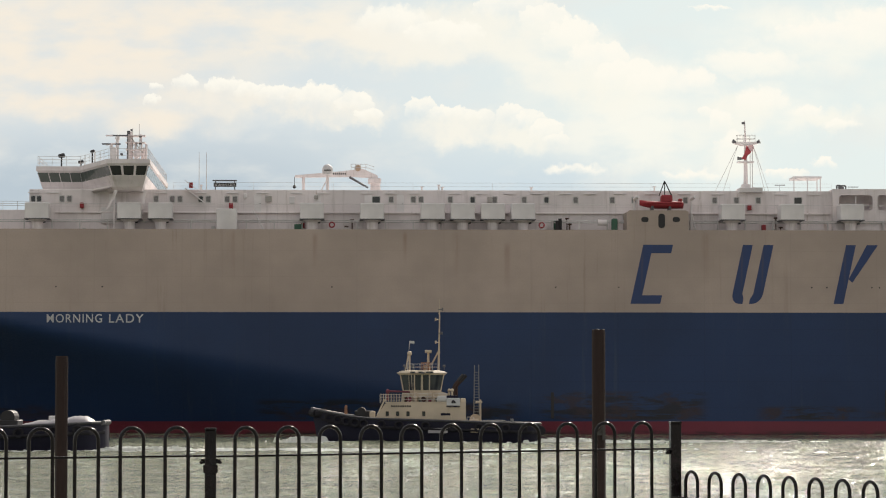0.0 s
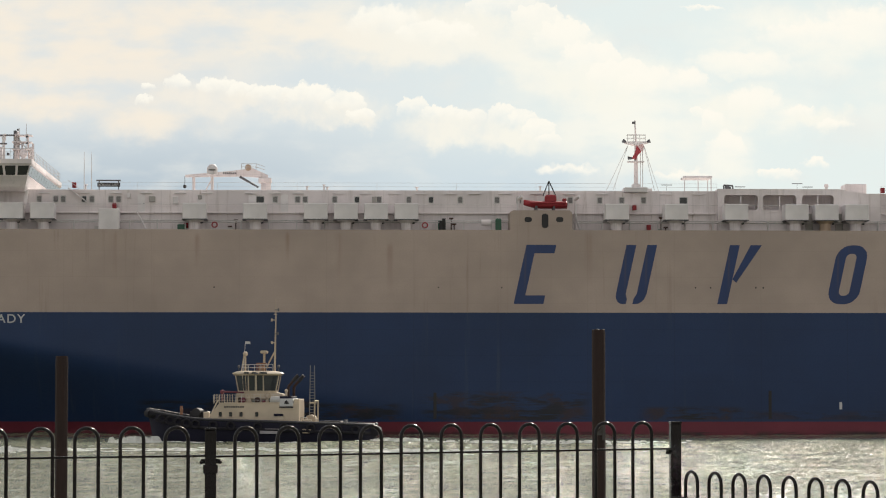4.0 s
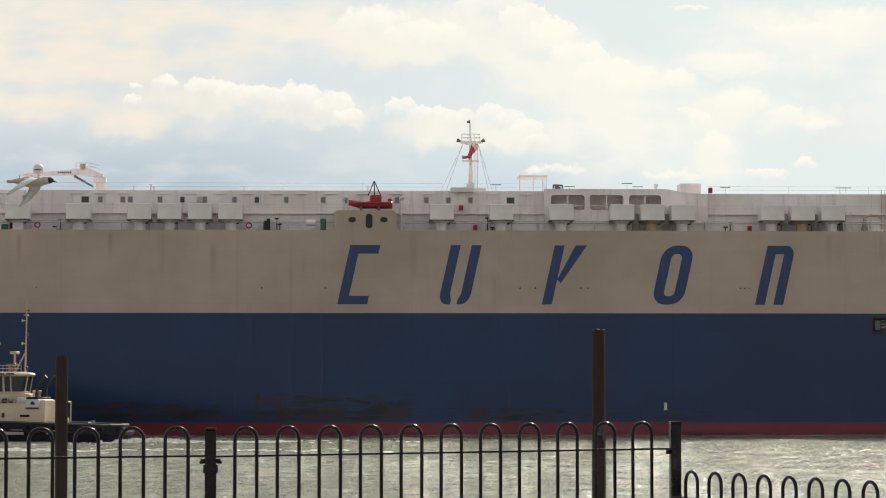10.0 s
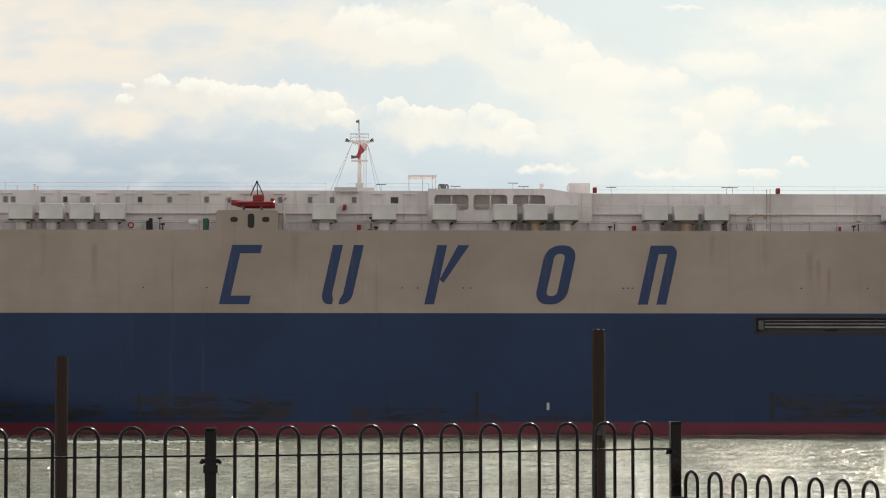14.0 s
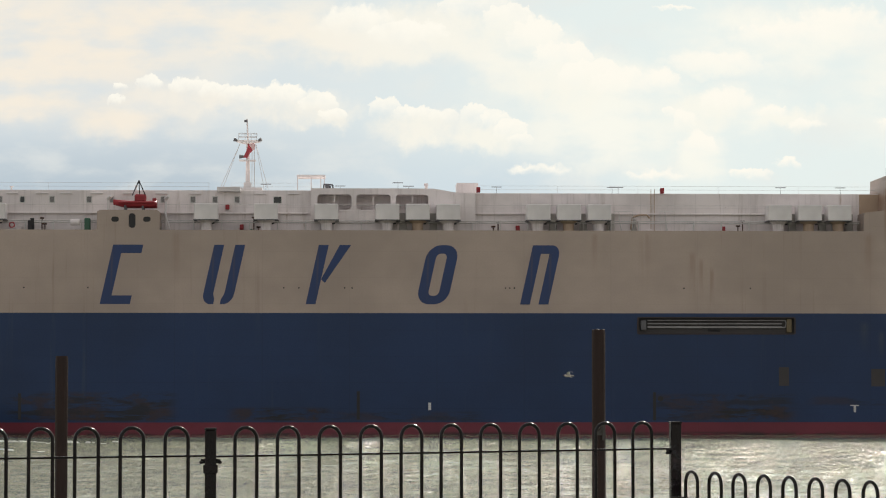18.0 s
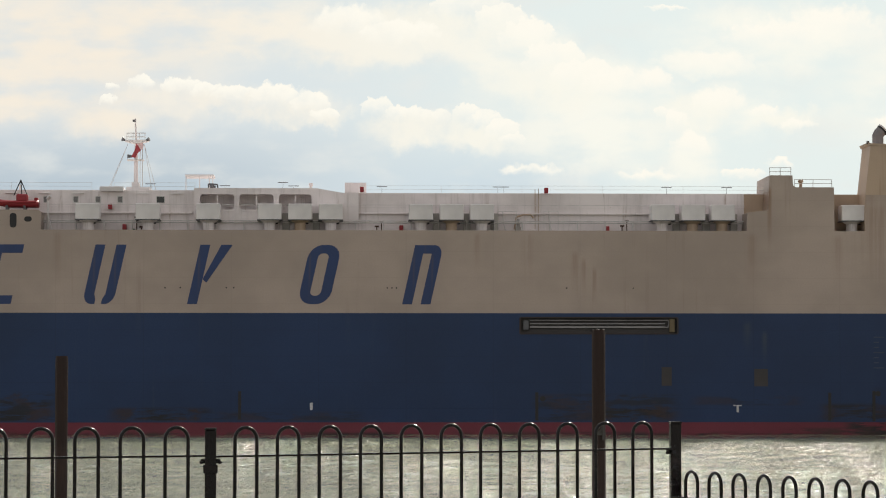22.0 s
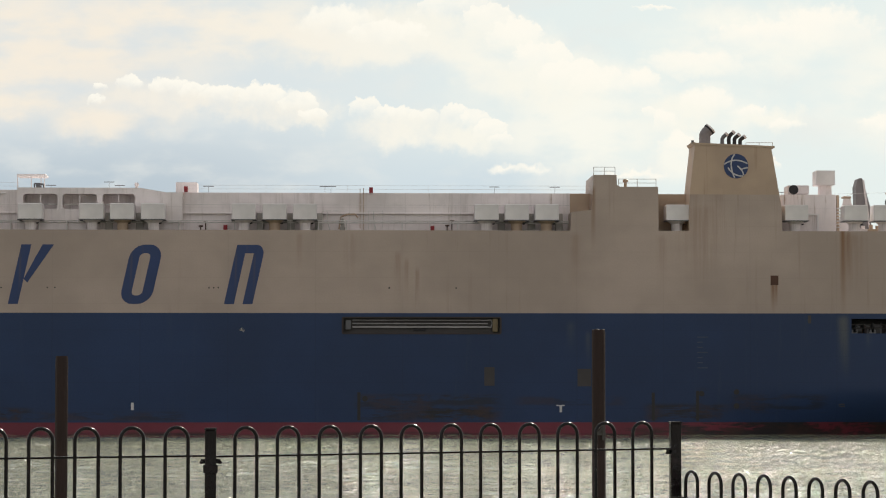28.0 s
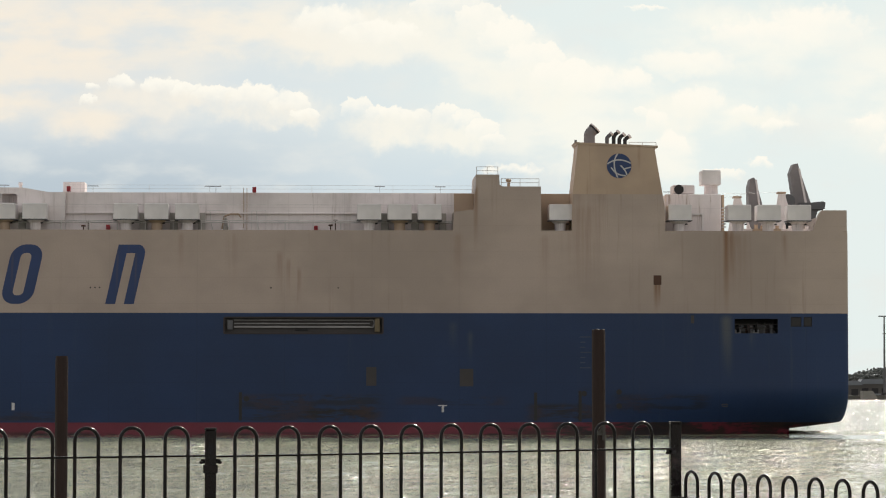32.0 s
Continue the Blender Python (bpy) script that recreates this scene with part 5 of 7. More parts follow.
part("funnel_lip", prism(nb(), [(111.06, 30.37), (111.23, 30.07), (119.65, 29.78), (119.65, 29.96), (111.46, 30.28)], -0.06, 4.96), M["tan"], funnel)
part("funnel_base", prism(nb(), [(110.70, TOP), (120.395, TOP), (120.335, 23.63), (120.12, 24.9), (110.78, 24.9)], -0.006, 0.3), M["cream_hull"], funnel, "cream plating at the funnel's foot")
lc, lz, lr = 115.61, 27.85, 1.28
disc = part("emblem", rod(nb(), (lc, -0.04, lz), (lc, 0.02, lz), lr, lr, 40), M["blue"], funnel, "round blue emblem with white curved bands")
for p0_, p1_, p2_ in (((-0.12, 0.97), (-0.40, 0.15), (-0.12, -0.96)), ((-0.96, 0.15), (-0.05, 0.48), (0.94, 0.2)), ((-0.66, -0.12), (-0.14, -0.64), (0.55, -0.80)), ((0.1, 0.03), (0.45, -0.33), (0.62, -0.74)), ((0.96, -0.12), (0.66, -0.18), (0.32, -0.30))):
    o_, i_ = [], []
    for k in range(13):
        u = k / 12
        w0, w1, w2 = (1 - u) * (1 - 2 * u), 4 * u * (1 - u), u * (2 * u - 1)
        x, z = [w0 * p0_[q] + w1 * p1_[q] + w2 * p2_[q] for q in (0, 1)]
        d0, d1, d2 = 4 * u - 3, 4 - 8 * u, 4 * u - 1
        tx_, tz_ = [d0 * p0_[q] + d1 * p1_[q] + d2 * p2_[q] for q in (0, 1)]
        h_ = 0.055 / math.hypot(tx_, tz_)
        o_.append((lc + lr * (x - tz_ * h_), lz + lr * (z + tx_ * h_))), i_.append((lc + lr * (x + tz_ * h_), lz + lr * (z - tx_ * h_)))
    part("emblem_band", prism(nb(), o_ + i_[::-1], -0.055 - 0.002 * len(disc.children), -0.04), M["letter"], disc)
# exhausts
def bent_pipe(x, y, z0, r, h, lean, mat):
    bm = nb()
    pts = [(x, y, z0), (x, y, z0 + h * 0.6), (x + lean * 0.35, y, z0 + h * 0.82), (x + lean, y, z0 + h)]
    for p_, q_ in zip(pts, pts[1:]):
        rod(bm, p_, q_, r, r, 12)
        ball(bm, q_, r, seg=10)
    ob = part("exhaust_pipe", bm, mat, funnel, "bent exhaust pipe")
    part("outlet", rod(nb(), (x + lean * 0.9, y, z0 + h * 0.96), (x + lean * 1.25, y, z0 + h * 1.1), r * 1.2, r * 1.2, 12), M["white"], ob)


FZ = 30.36
pts = [(112.90, 4.2, FZ), (112.90, 4.2, 31.43), (113.05, 4.2, 31.72), (113.31, 4.2, 31.96)]
bm = nb()
for p_, q_ in zip(pts, pts[1:]):
    rod(bm, p_, q_, 0.59, 0.59, 18)
    if q_ != pts[-1]:
        ball(bm, q_, 0.59, seg=18)
ex = part("main_exhaust", bm, M["post_grey"], funnel, "large grey bent main exhaust", smooth=False)
rim_ = Vector(pts[-1])
part("outlet", rod(nb(), rim_, rim_ + Vector((0.14, 0, 0.14)), 0.64, 0.64, 18), M["dark"], ex)
part("outlet_rim", rod(nb(), rim_ + Vector((0.141, 0, 0.141)), rim_ + Vector((0.24, 0, 0.24)), 0.65, 0.65, 18), M["white"], ex)
for px, top in ((1074, 236), (1086, 233), (1096, 237), (1106, 240)):
    x = (px - 784) * 0.0592 + 97.6
    bent_pipe(x, 4.4, FZ, 0.2, (31.54 - FZ) * (254 - top) / 18, 0.45, M["dark"] if px > 1075 else M["grey"])
railing(funnel, 116.70, 119.50, 0.4, 29.99, 0.35, 1, 1.4, 0.03)
part("funnel_lamp", box(nb(), 111.00, 111.23, 0.1, 0.5, 30.25, 30.54), M["grey"], funnel)
# aft deckhouse and its fittings
ah = house("stern_house", 120.74, 126.60, HY, 25.19, M["white"], "white stern house")
part("pipe_run", box(box(nb(), 123.47, 124.77, HY - 0.2, HY - 0.002, 22.99, 23.17), 124.53, 124.71, HY - 0.2, HY - 0.002, DECKZ, 22.99), M["vent"], ah)
vb_ = part("high_ventilator", box(nb(), 124.76, 126.80, 6.2, 8.6, 26.35, 27.91, 0.08), M["vent"], ship, "pale box ventilator on a trunk")
part("trunk", rod(nb(), (125.89, 7.4, 25.27), (125.89, 7.4, 26.35), 0.75, 0.7, 14), M["white"], vb_)
fan = part("fan_housing", box(nb(), 121.63, 123.95, 5.6, 8, 25.33, 26.28, 0.1), M["white"], ship)
part("fan_inlet", rod(nb(), (122.28, 5.5, 25.80), (122.28, 5.75, 25.80), 0.5, 0.5, 16), M["dark"], fan)
part("wall_stair", box(nb(), 126.70, 126.94, 4.2, 5.2, DECKZ, 25.14), M["tan"], ship)
for k in range(7):
    z = 21.63 + k * 0.33
    part("louvre", box(nb(), 126.57, 126.98, 2.6, 3.4, z, z + 0.1), M["vent"], ship)
# stern ramp posts, far side
bm = prism(nb(), [(131.98, DECKZ), (131.81, 27.59), (132.07, 28.48), (132.46, 28.61), (132.65, 28.36), (133.46, 25.29), (133.70, DECKZ)], 26, 28)
part("ramp_post", bm, M["post_grey"], ship, "dark grey stern ramp hoisting post")
bm = prism(nb(), [(136.89, DECKZ), (137.03, 25.80), (136.54, 29.12), (136.93, 30.14), (137.44, 30.21), (137.56, 29.76), (138.94, 25.55), (139.31, DECKZ)], 26, 28)
part("ramp_post", bm, M["post_grey"], ship, "dark grey stern ramp hoisting post")
for q in ([(132.58, 28.36), (132.78, 28.36), (133.83, DECKZ), (133.58, DECKZ)], [(137.50, 29.63), (137.69, 29.63), (139.50, DECKZ), (139.18, DECKZ)]):
    part("post_flange", prism(nb(), q, 25.9, 28.1), M["white"], ship, "white painted flange plate")
head = part("ramp_head", prism(nb(), [(137.5, 22.2), (138.7, 22.2), (139.4, 24.75), (140.2, 24.95), (140.3, 25.65), (140.0, 25.80), (138.6, 25.65), (137.5, 25.65)], 24, 29), M["grey"], ship, "folded dark stern ramp top")
part("ramp_rib", box(nb(), 137.55, 140.0, 23.9, 24.0, 24.78, 24.90), M["dark"], head)
drum = part("ramp_drum", rod(nb(), (136.15, 24.6, 25.86), (136.15, 27, 25.86), 0.42, 0.42, 14), M["dark"], ship)
for y_ in (24.5, 26.9):
    part("drum_flange", rod(nb(), (136.15, y_, 25.86), (136.15, y_ + 0.12, 25.86), 0.78, 0.78, 18), M["grey"], drum)
part("drum_foot", prism(nb(), [(135.6, DECKZ), (137.2, DECKZ), (136.9, 25.3), (136.3, 25.3)], 25.2, 26.2), M["dark"], drum)
for p in ((1302, 347, 1322), (1381, 339, 1392)):
    x0 = (p[0] - 784) * 0.0623 + 97.6
    zt = 4.43 + (694 - p[1]) * 0.0623
    gantry = part("hose_gantry", prism(nb(), [(x0 - 1.35, DECKZ), (x0 - 0.35, zt - 0.25), (x0 + 0.45, zt - 0.25), (x0 + 0.55, zt - 1.5), (x0 + 0.1, DECKZ)], 19.4, 19.6), M["white"], ship)
    part("gantry_head", box(nb(), x0 - 0.42, x0 + 0.5, 19.3, 20.5, zt - 0.2, zt, 0.04), M["tan"], gantry)
    part("gantry_leg", prism(nb(), [(x0 + 0.45, zt - 0.2), (x0 + 0.2, zt - 0.2), (x0 + 2.0, DECKZ), (x0 + 2.3, DECKZ)], 20.0, 20.3), M["white"], gantry)
bm = nb()
rod(bm, (127.18, 10, 25.17), (132.62, 27, 26.89), 0.014, 0.014, 5)
rod(bm, (127.18, 10, 25.66), (136.76, 27, 27.01), 0.014, 0.014, 5)
part("guy_wire", bm, M["grey"], ship)
part("stern_bulwark", prism(nb(), [(135.74, TOP), (STERN - 0.12, TOP), (STERN - 0.12, 23.28), (136.79, 23.28), (136.50, 23.0)], 0.0, 1.2), M["cream_hull"], ship, "raised cream stern bulwark")
part("stern_wall", box(nb(), STERN - 1.2, STERN - 0.56, 1.2, BEAM - 1.2, DECKZ, 23.28), M["cream_hull"], ship)
for px in (1320, 1345, 1372, 1395, 1425):
    x = (px - 784) * 0.0592 + 97.6
    part("mooring_gear", rod(rod(box(nb(), x - 0.9, x + 0.5, 3.6, 4.8, DECKZ, DECKZ + 1.15, 0.05), (x - 0.5, 4.2, DECKZ + 1.0), (x - 0.5, 4.2, DECKZ + 1.6), 0.2, 0.2, 10), (x + 0.15, 4.2, DECKZ + 1.0), (x + 0.15, 4.2, DECKZ + 1.5), 0.16, 0.2, 10), M[("white", "tan", "vent")[px % 3]], ship)

# ---- harbour tug; its own axes: x towards its stern, y across from the near side, z up ----
M["tug_hull"] = paint("tug_dark_hull", (0.017, 0.017, 0.032, 1), (0.040, 0.038, 0.052, 1), 0.4, rough=0.6, scale=1.5, spec=0.15)
M["tug_cream"] = paint("tug_cream_paint", (0.58, 0.49, 0.375, 1), (0.3, 0.16, 0.07, 1), 0.3, scale=1.5)
M["tyre"] = paint("fender_rubber", (0.015, 0.014, 0.019, 1), (0.035, 0.033, 0.036, 1), 0.5, rough=0.85, scale=4)
# the pale runs colour in both the rim's wear and its highlights
M["cap"] = paint("worn_highlit_bulwark_cap", (0.05, 0.05, 0.058, 1), (0.22, 0.21, 0.22, 1), 0.7, rough=0.5, scale=4)
M["tug_deck"] = paint("tug_deck_paint", (0.10, 0.11, 0.10, 1), amount=0.3, rough=0.8)
M["buff"] = paint("buff_mast_paint", (0.55, 0.45, 0.34, 1), amount=0.4, scale=3)
M["orange"] = paint("faded_orange", (0.34, 0.17, 0.10, 1), amount=0.3, scale=3)
M["exhaust"] = paint("sooty_exhaust_paint", (0.055, 0.032, 0.027, 1), amount=0.4, rough=0.8, scale=3)
M["dull_red"] = paint("dull_red_paint", (0.17, 0.035, 0.06, 1), amount=0.4, scale=3)
M["lattice"] = paint("dull_grey_lattice", (0.20, 0.20, 0.20, 1), amount=0.3, scale=3)
M["tarp"] = paint("pale_grey_cover", (0.37, 0.35, 0.37, 1), (0.12, 0.11, 0.11, 1), 0.6, rough=0.6, scale=1.5)
TW = 7.6


def tug_hull(parent, length, bow_z, mid_z, stern_z, round_stern=3.0):
    """Hull with a bluff bow at x = 0, a sheer line and a rounded stern."""
    bm = nb()
    rows = []
    n = 26
    for k in range(n + 1):
        u = k / n
        x = length * u
        if u < 0.30:
            sheer = bow_z + (mid_z - bow_z) * (1 - (1 - u / 0.30) ** 1.6)
        else:
            sheer = mid_z + (stern_z - mid_z) * (u - 0.30) / 0.70
        e = length - x
        f = max(0.16, math.sqrt(max(0.0, 1 - max(0.0, 1 - x / 5.2) ** 2.0))) if x < 5.2 else 1.0
        b = math.sqrt(max(0.0, 1 - (1 - e / round_stern) ** 2)) if e < round_stern else 1.0
        half = max(0.04, TW / 2 * min(f, 0.35 + 0.65 * b if e < round_stern else 1.0))
        row = []
        for z, w in ((-0.8, 0.80), (0.15, 0.93), (sheer - 0.75, 0.99), (sheer - 0.15, 1.0), (sheer, 0.99)):
            rake = (0.55 * (1 - z / bow_z)) * max(0.0, 1 - x / 4.0)
            row.append((x + rake, half * w, z))
        rows.append(row)
    near = [[bm.verts.new((x, TW / 2 - h, z)) for x, h, z in r] for r in rows]
    far = [[bm.verts.new((x, TW / 2 + h, z)) for x, h, z in r] for r in rows]
    for i in range(n):
        for k in range(4):
            bm.faces.new((near[i][k], near[i + 1][k], near[i + 1][k + 1], near[i][k + 1]))
            bm.faces.new((far[i + 1][k], far[i][k], far[i][k + 1], far[i + 1][k + 1]))
        bm.faces.new((near[i + 1][0], near[i][0], far[i][0], far[i + 1][0]))
    for k in range(4):
        bm.faces.new((near[-1][k], far[-1][k], far[-1][k + 1], near[-1][k + 1]))
        bm.faces.new((far[0][k], near[0][k], near[0][k + 1], far[0][k + 1]))
    hull = part("hull", bm, M["tug_hull"], parent, "dark hull with rubbing bands", smooth=True)
    bm = nb()
    va = [bm.verts.new((r[3][0], TW / 2 - r[3][1] + 0.05, r[4][2] - 0.75)) for r in rows]
    vb = [bm.verts.new((r[3][0], TW / 2 + r[3][1] - 0.05, r[4][2] - 0.75)) for r in rows]
    for i in range(n):
        bm.faces.new((va[i], va[i + 1], vb[i + 1], vb[i]))
    part("deck", bm, M["tug_deck"], parent)
    bm = nb()
    line(bm, [(r[4][0], TW / 2 - r[4][1] - 0.02, r[4][2]) for r in rows], 0.11, 8)
    line(bm, [(r[4][0], TW / 2 + r[4][1] + 0.02, r[4][2]) for r in rows], 0.11, 8)
    rod(bm, (rows[-1][4][0], TW / 2 - rows[-1][4][1], rows[-1][4][2]), (rows[-1][4][0], TW / 2 + rows[-1][4][1], rows[-1][4][2]), 0.14, 0.14, 8)
    part("bulwark_cap", bm, M["cap"], hull, "worn grey bulwark cap with highlights in its colour")
    bm = nb()
    ringv = []
    for r in rows[1:]:
        ringv.append([bm.verts.new((r[2][0], TW / 2 - r[2][1] - 0.06 + 0.13 * math.cos(a_), r[2][2] + 0.13 * math.sin(a_))) for a_ in [0.785 * q for q in range(8)]])
    for a_, b_ in zip(ringv, ringv[1:]):
        for q in range(8):
            bm.faces.new((a_[q], a_[(q + 1) % 8], b_[(q + 1) % 8], b_[q]))
    part("rubbing_band", bm, M["tyre"], hull)
    bm = nb()
    for k in range(10):
        a0, a1 = radians(36 * k), radians(36 * k + 36)
        rod(bm, (0.33 * math.cos(a0), 0, 0.33 * math.sin(a0)), (0.33 * math.cos(a1), 0, 0.33 * math.sin(a1)), 0.11, 0.11, 7)
    tyre = None
    for i in (2, 3, 4, 5, 6, 8, 10, 13, 16, 19, 22, 24):
        x, h, z = rows[i][3]
        at = (x, TW / 2 - h - 0.14, z - 0.35)
        tyre = part("tyre_fender", bm, M["tyre"], hull, at=at) if tyre is None else again(tyre, at)
    return hull


TUG_X0, TUG_X1 = -11.66, 8.60
tug = thing("tugboat", "harbour tug with dark hull, cream deckhouse and glazed wheelhouse", "tug")
OX = TUG_X0
body = tug_hull(tug, TUG_X1 - TUG_X0, 2.97, 2.07, 1.62)


def tpoly(name, pts, y0, y1, mat, parent=tug, label=""):
    return part(name, prism(nb(), [(x - OX, z) for x, z in pts], y0, y1), mat, parent, label)


TD = 2.02 - 0.8
dh = tpoly("deckhouse", [(-6.15, TD), (2.01, TD), (2.01, 3.52), (-4.80, 3.46), (-5.10, 3.40), (-6.12, 1.95)], 1.0, 6.6, M["tug_cream"], label="cream deckhouse with square portlights")
tw = None
for px in (687, 705, 723, 750.5):
    x = (px - 784) * 0.0505 - OX
    if tw is None:
        tw = part("portlight", frame_ring(nb(), rounded(-0.2, 0.2, -0.26, 0.26, 0.07), rounded(-0.14, 0.14, -0.2, 0.2, 0.05), 0.94, 1.02), M["buff"], dh, at=(x, 0, 2.52))
        part("pane", prism(nb(), rounded(-0.15, 0.15, -0.21, 0.21, 0.05), 0.97, 1.02), M["glass"], tw)
    else:
        again(tw, (x, 0, 2.52))
bx = -4.57 - OX
for k in range(9):
    part("name_bar", box(nb(), bx + k * 0.2, bx + k * 0.2 + 0.14, 0.975, 1.0, 3.10, 3.25), M["dark"], dh)
part("side_vent", box(nb(), -0.20 - OX, 0.65 - OX, 0.94, 1.0, 2.37, 2.57, 0.01), M["tug_hull"], dh)
part("hatch", box(nb(), 0.10 - OX, 0.75 - OX, 0.95, 1.0, 1.92, 2.35, 0.01), M["tug_cream"], dh)
part("funnel_casing", box(nb(), 0.30 - OX, 1.50 - OX, 0.93, 6.67, 3.20, 3.90, 0.05), M["letter"], dh, "white funnel casing with a dark emblem")
part("casing_emblem", rod(box(nb(), 0.74 - OX, 1.14 - OX, 0.89, 0.95, 3.44, 3.56), (0.92 - OX, 0.88, 3.58), (0.92 - OX, 0.95, 3.58), 0.17, 0.17, 5), M["dark"], dh)
part("casing_band", box(nb(), 0.30 - OX, 1.52 - OX, 0.9, 6.7, 3.10, 3.18), M["tug_hull"], dh)
part("casing_top", box(nb(), 0.28 - OX, 1.35 - OX, 1.2, 6.4, 3.91, 4.12, 0.04), M["tug_hull"], dh)
part("casing_side", box(nb(), 1.55 - OX, 2.00 - OX, 1.2, 6.4, 3.50, 3.86, 0.04), M["tug_cream"], dh)
# bridge deck and its rail
tpoly("bridge_deck", [(-3.75, 3.40), (0.45, 3.40), (0.45, 4.30), (-0.20, 4.46), (-3.62, 4.46)], 2.3, 5.3, M["tug_cream"])
tpoly("coaming", [(-5.05, 3.44), (0.75, 3.50), (0.75, 3.58), (-5.05, 3.54)], 0.96, 6.64, M["tug_cream"], dh)
grime = random.Random(17)
for k in range(9):                                      # hoses, boxes and stowed gear on the boat deck
    gx_ = -3.4 + 0.42 * k - OX
    gw_, gh_ = grime.uniform(0.12, 0.34), grime.uniform(0.2, 0.62)
    part(("stowage_box", "hose_reel", "pipe_bend")[k % 3], box(nb(), gx_, gx_ + gw_, 1.5, 2.0, 3.48, 3.48 + gh_, 0.04) if k % 3 != 1 else rod(nb(), (gx_, 1.4, 3.78), (gx_, 1.9, 3.78), 0.24, 0.24, 14),
         M[("exhaust", "dull_red", "buff", "tug_deck")[k % 4]], tug)
for k in range(8):
    part("rail_panel", box(nb(), -5.5 - OX + k * 0.23, -5.44 - OX + k * 0.23, 1.18, 1.22, 3.50, 4.28), M["buff"], tug)
railing(tug, -5.55 - OX, -3.62 - OX, 1.2, 3.46, 4.33 - 3.58, 3, 0.55, 0.018)
railing(tug, -3.62 - OX, 0.30 - OX, 1.2, 3.50, 0.78, 3, 0.6, 0.018)
part("fire_monitor", rod(ball(nb(), (-4.88 - OX, 2.2, 4.48), 0.2), (-4.73 - OX, 2.0, 4.50), (-2.92 - OX, 2.0, 4.43), 0.085, 0.07, 8), M["dull_red"], tug, "faded red fire monitor")
part("monitor_stand", rod(nb(), (-4.88 - OX, 2.2, 3.68), (-4.88 - OX, 2.2, 4.43), 0.12, 0.1, 8), M["dull_red"], tug)
part("stair_side", rod(nb(), (-5.78 - OX, 1.0, 2.37), (-5.13 - OX, 1.1, 3.78), 0.07, 0.07, 6), M["tug_cream"], tug)
part("life_raft", rod(nb(), (-0.55 - OX, 1.4, 3.80), (0.30 - OX, 1.4, 3.80), 0.30, 0.30, 14), M["letter"], tug, "white life raft canister")
# wheelhouse: base, slanted panes between posts, overhanging roof
wx0, wx1, wy0, wy1 = -3.47 - OX, -0.25 - OX, 1.9, 5.7
W0, W1, W2 = 4.38, 4.48, 5.99
LEAN = 0.32


def oct_plan(o):
    c = 0.95
    return [(wx0 - o, wy0 + c), (wx0 + c, wy0 - o), (wx1 - c, wy0 - o), (wx1 + o, wy0 + c), (wx1 + o, wy1 - c), (wx1 - c, wy1 + o), (wx0 + c, wy1 + o), (wx0 - o, wy1 - c)]


def loft(rings):
    bm = nb()
    vs = [[bm.verts.new((x, y, z)) for x, y in pts] for z, pts in rings]
    n = len(vs[0])
    for a_, b_ in zip(vs, vs[1:]):
        for i in range(n):
            bm.faces.new((a_[i], a_[(i + 1) % n], b_[(i + 1) % n], b_[i]))
    bm.faces.new(vs[0][::-1]), bm.faces.new(vs[-1])
    bmesh.ops.recalc_face_normals(bm, faces=bm.faces[:])
    return bm


wh = part("wheelhouse", loft([(W0 - 0.5, oct_plan(0.0)), (W0 + 0.12, oct_plan(0.02))]), M["tug_cream"], tug, "glazed octagonal wheelhouse leaning outwards")
part("core", loft([(W0 + 0.1, oct_plan(-0.7)), (W2, oct_plan(-0.5))]), M["dark"], wh)
pa, pb = oct_plan(0.03), oct_plan(LEAN)
for i in range(8):
    j = (i + 1) % 8
    a0, a1, b0, b1 = [Vector((*p_, z)) for p_, z in ((pa[i], W0 + 0.1), (pa[j], W0 + 0.1), (pb[i], W2), (pb[j], W2))]
    n = 2 if i in (1, 5) else 1
    out = (a1 - a0).cross(b0 - a0).normalized()
    for k in range(n):
        u0, u1 = (k + 0.05) / n, (k + 0.95) / n
        bm = nb()
        cs = [a0.lerp(a1, u0), a0.lerp(a1, u1), b0.lerp(b1, u1), b0.lerp(b1, u0)]
        f_ = [bm.verts.new(c) for c in cs]
        r_ = [bm.verts.new(c - out * 0.06) for c in cs]
        bm.faces.new(f_), bm.faces.new(r_[::-1])
        for q in range(4):
            bm.faces.new((f_[q], f_[(q + 1) % 4], r_[(q + 1) % 4], r_[q]))
        bmesh.ops.recalc_face_normals(bm, faces=bm.faces[:])
        part("pane", bm, M["tug_glass"], wh)
    for k in range(n):
        u = k / n
        part("window_post", rod(nb(), a0.lerp(a1, u), b0.lerp(b1, u), 0.10 if i == 1 and k == 1 else 0.06, 0.09 if i == 1 and k == 1 else 0.055, 8), M["tug_cream"], wh)
part("sill", loft([(W0 + 0.06, oct_plan(0.06)), (W0 + 0.22, oct_plan(0.1))]), M["tug_cream"], wh)
part("roof", loft([(W2 - 0.05, oct_plan(0.42)), (W2 + 0.12, oct_plan(0.62)), (W2 + 0.26, oct_plan(0.4)), (W2 + 0.36, oct_plan(-0.2))]), M["tug_cream"], wh, "pale wheelhouse roof")
RT = W2 + 0.36
for x0_, x1_ in ((0.55, 1.05), (1.25, 1.75), (1.95, 2.65)):
    part("skylight", prism(nb(), [(wx0 + x0_, W2 + 0.10), (wx0 + x1_, W2 + 0.10), (wx0 + x1_ - 0.05, W2 + 0.24), (wx0 + x0_ + 0.05, W2 + 0.24)], wy0 - 0.66, wy0 - 0.36), M["tug_glass"], wh)
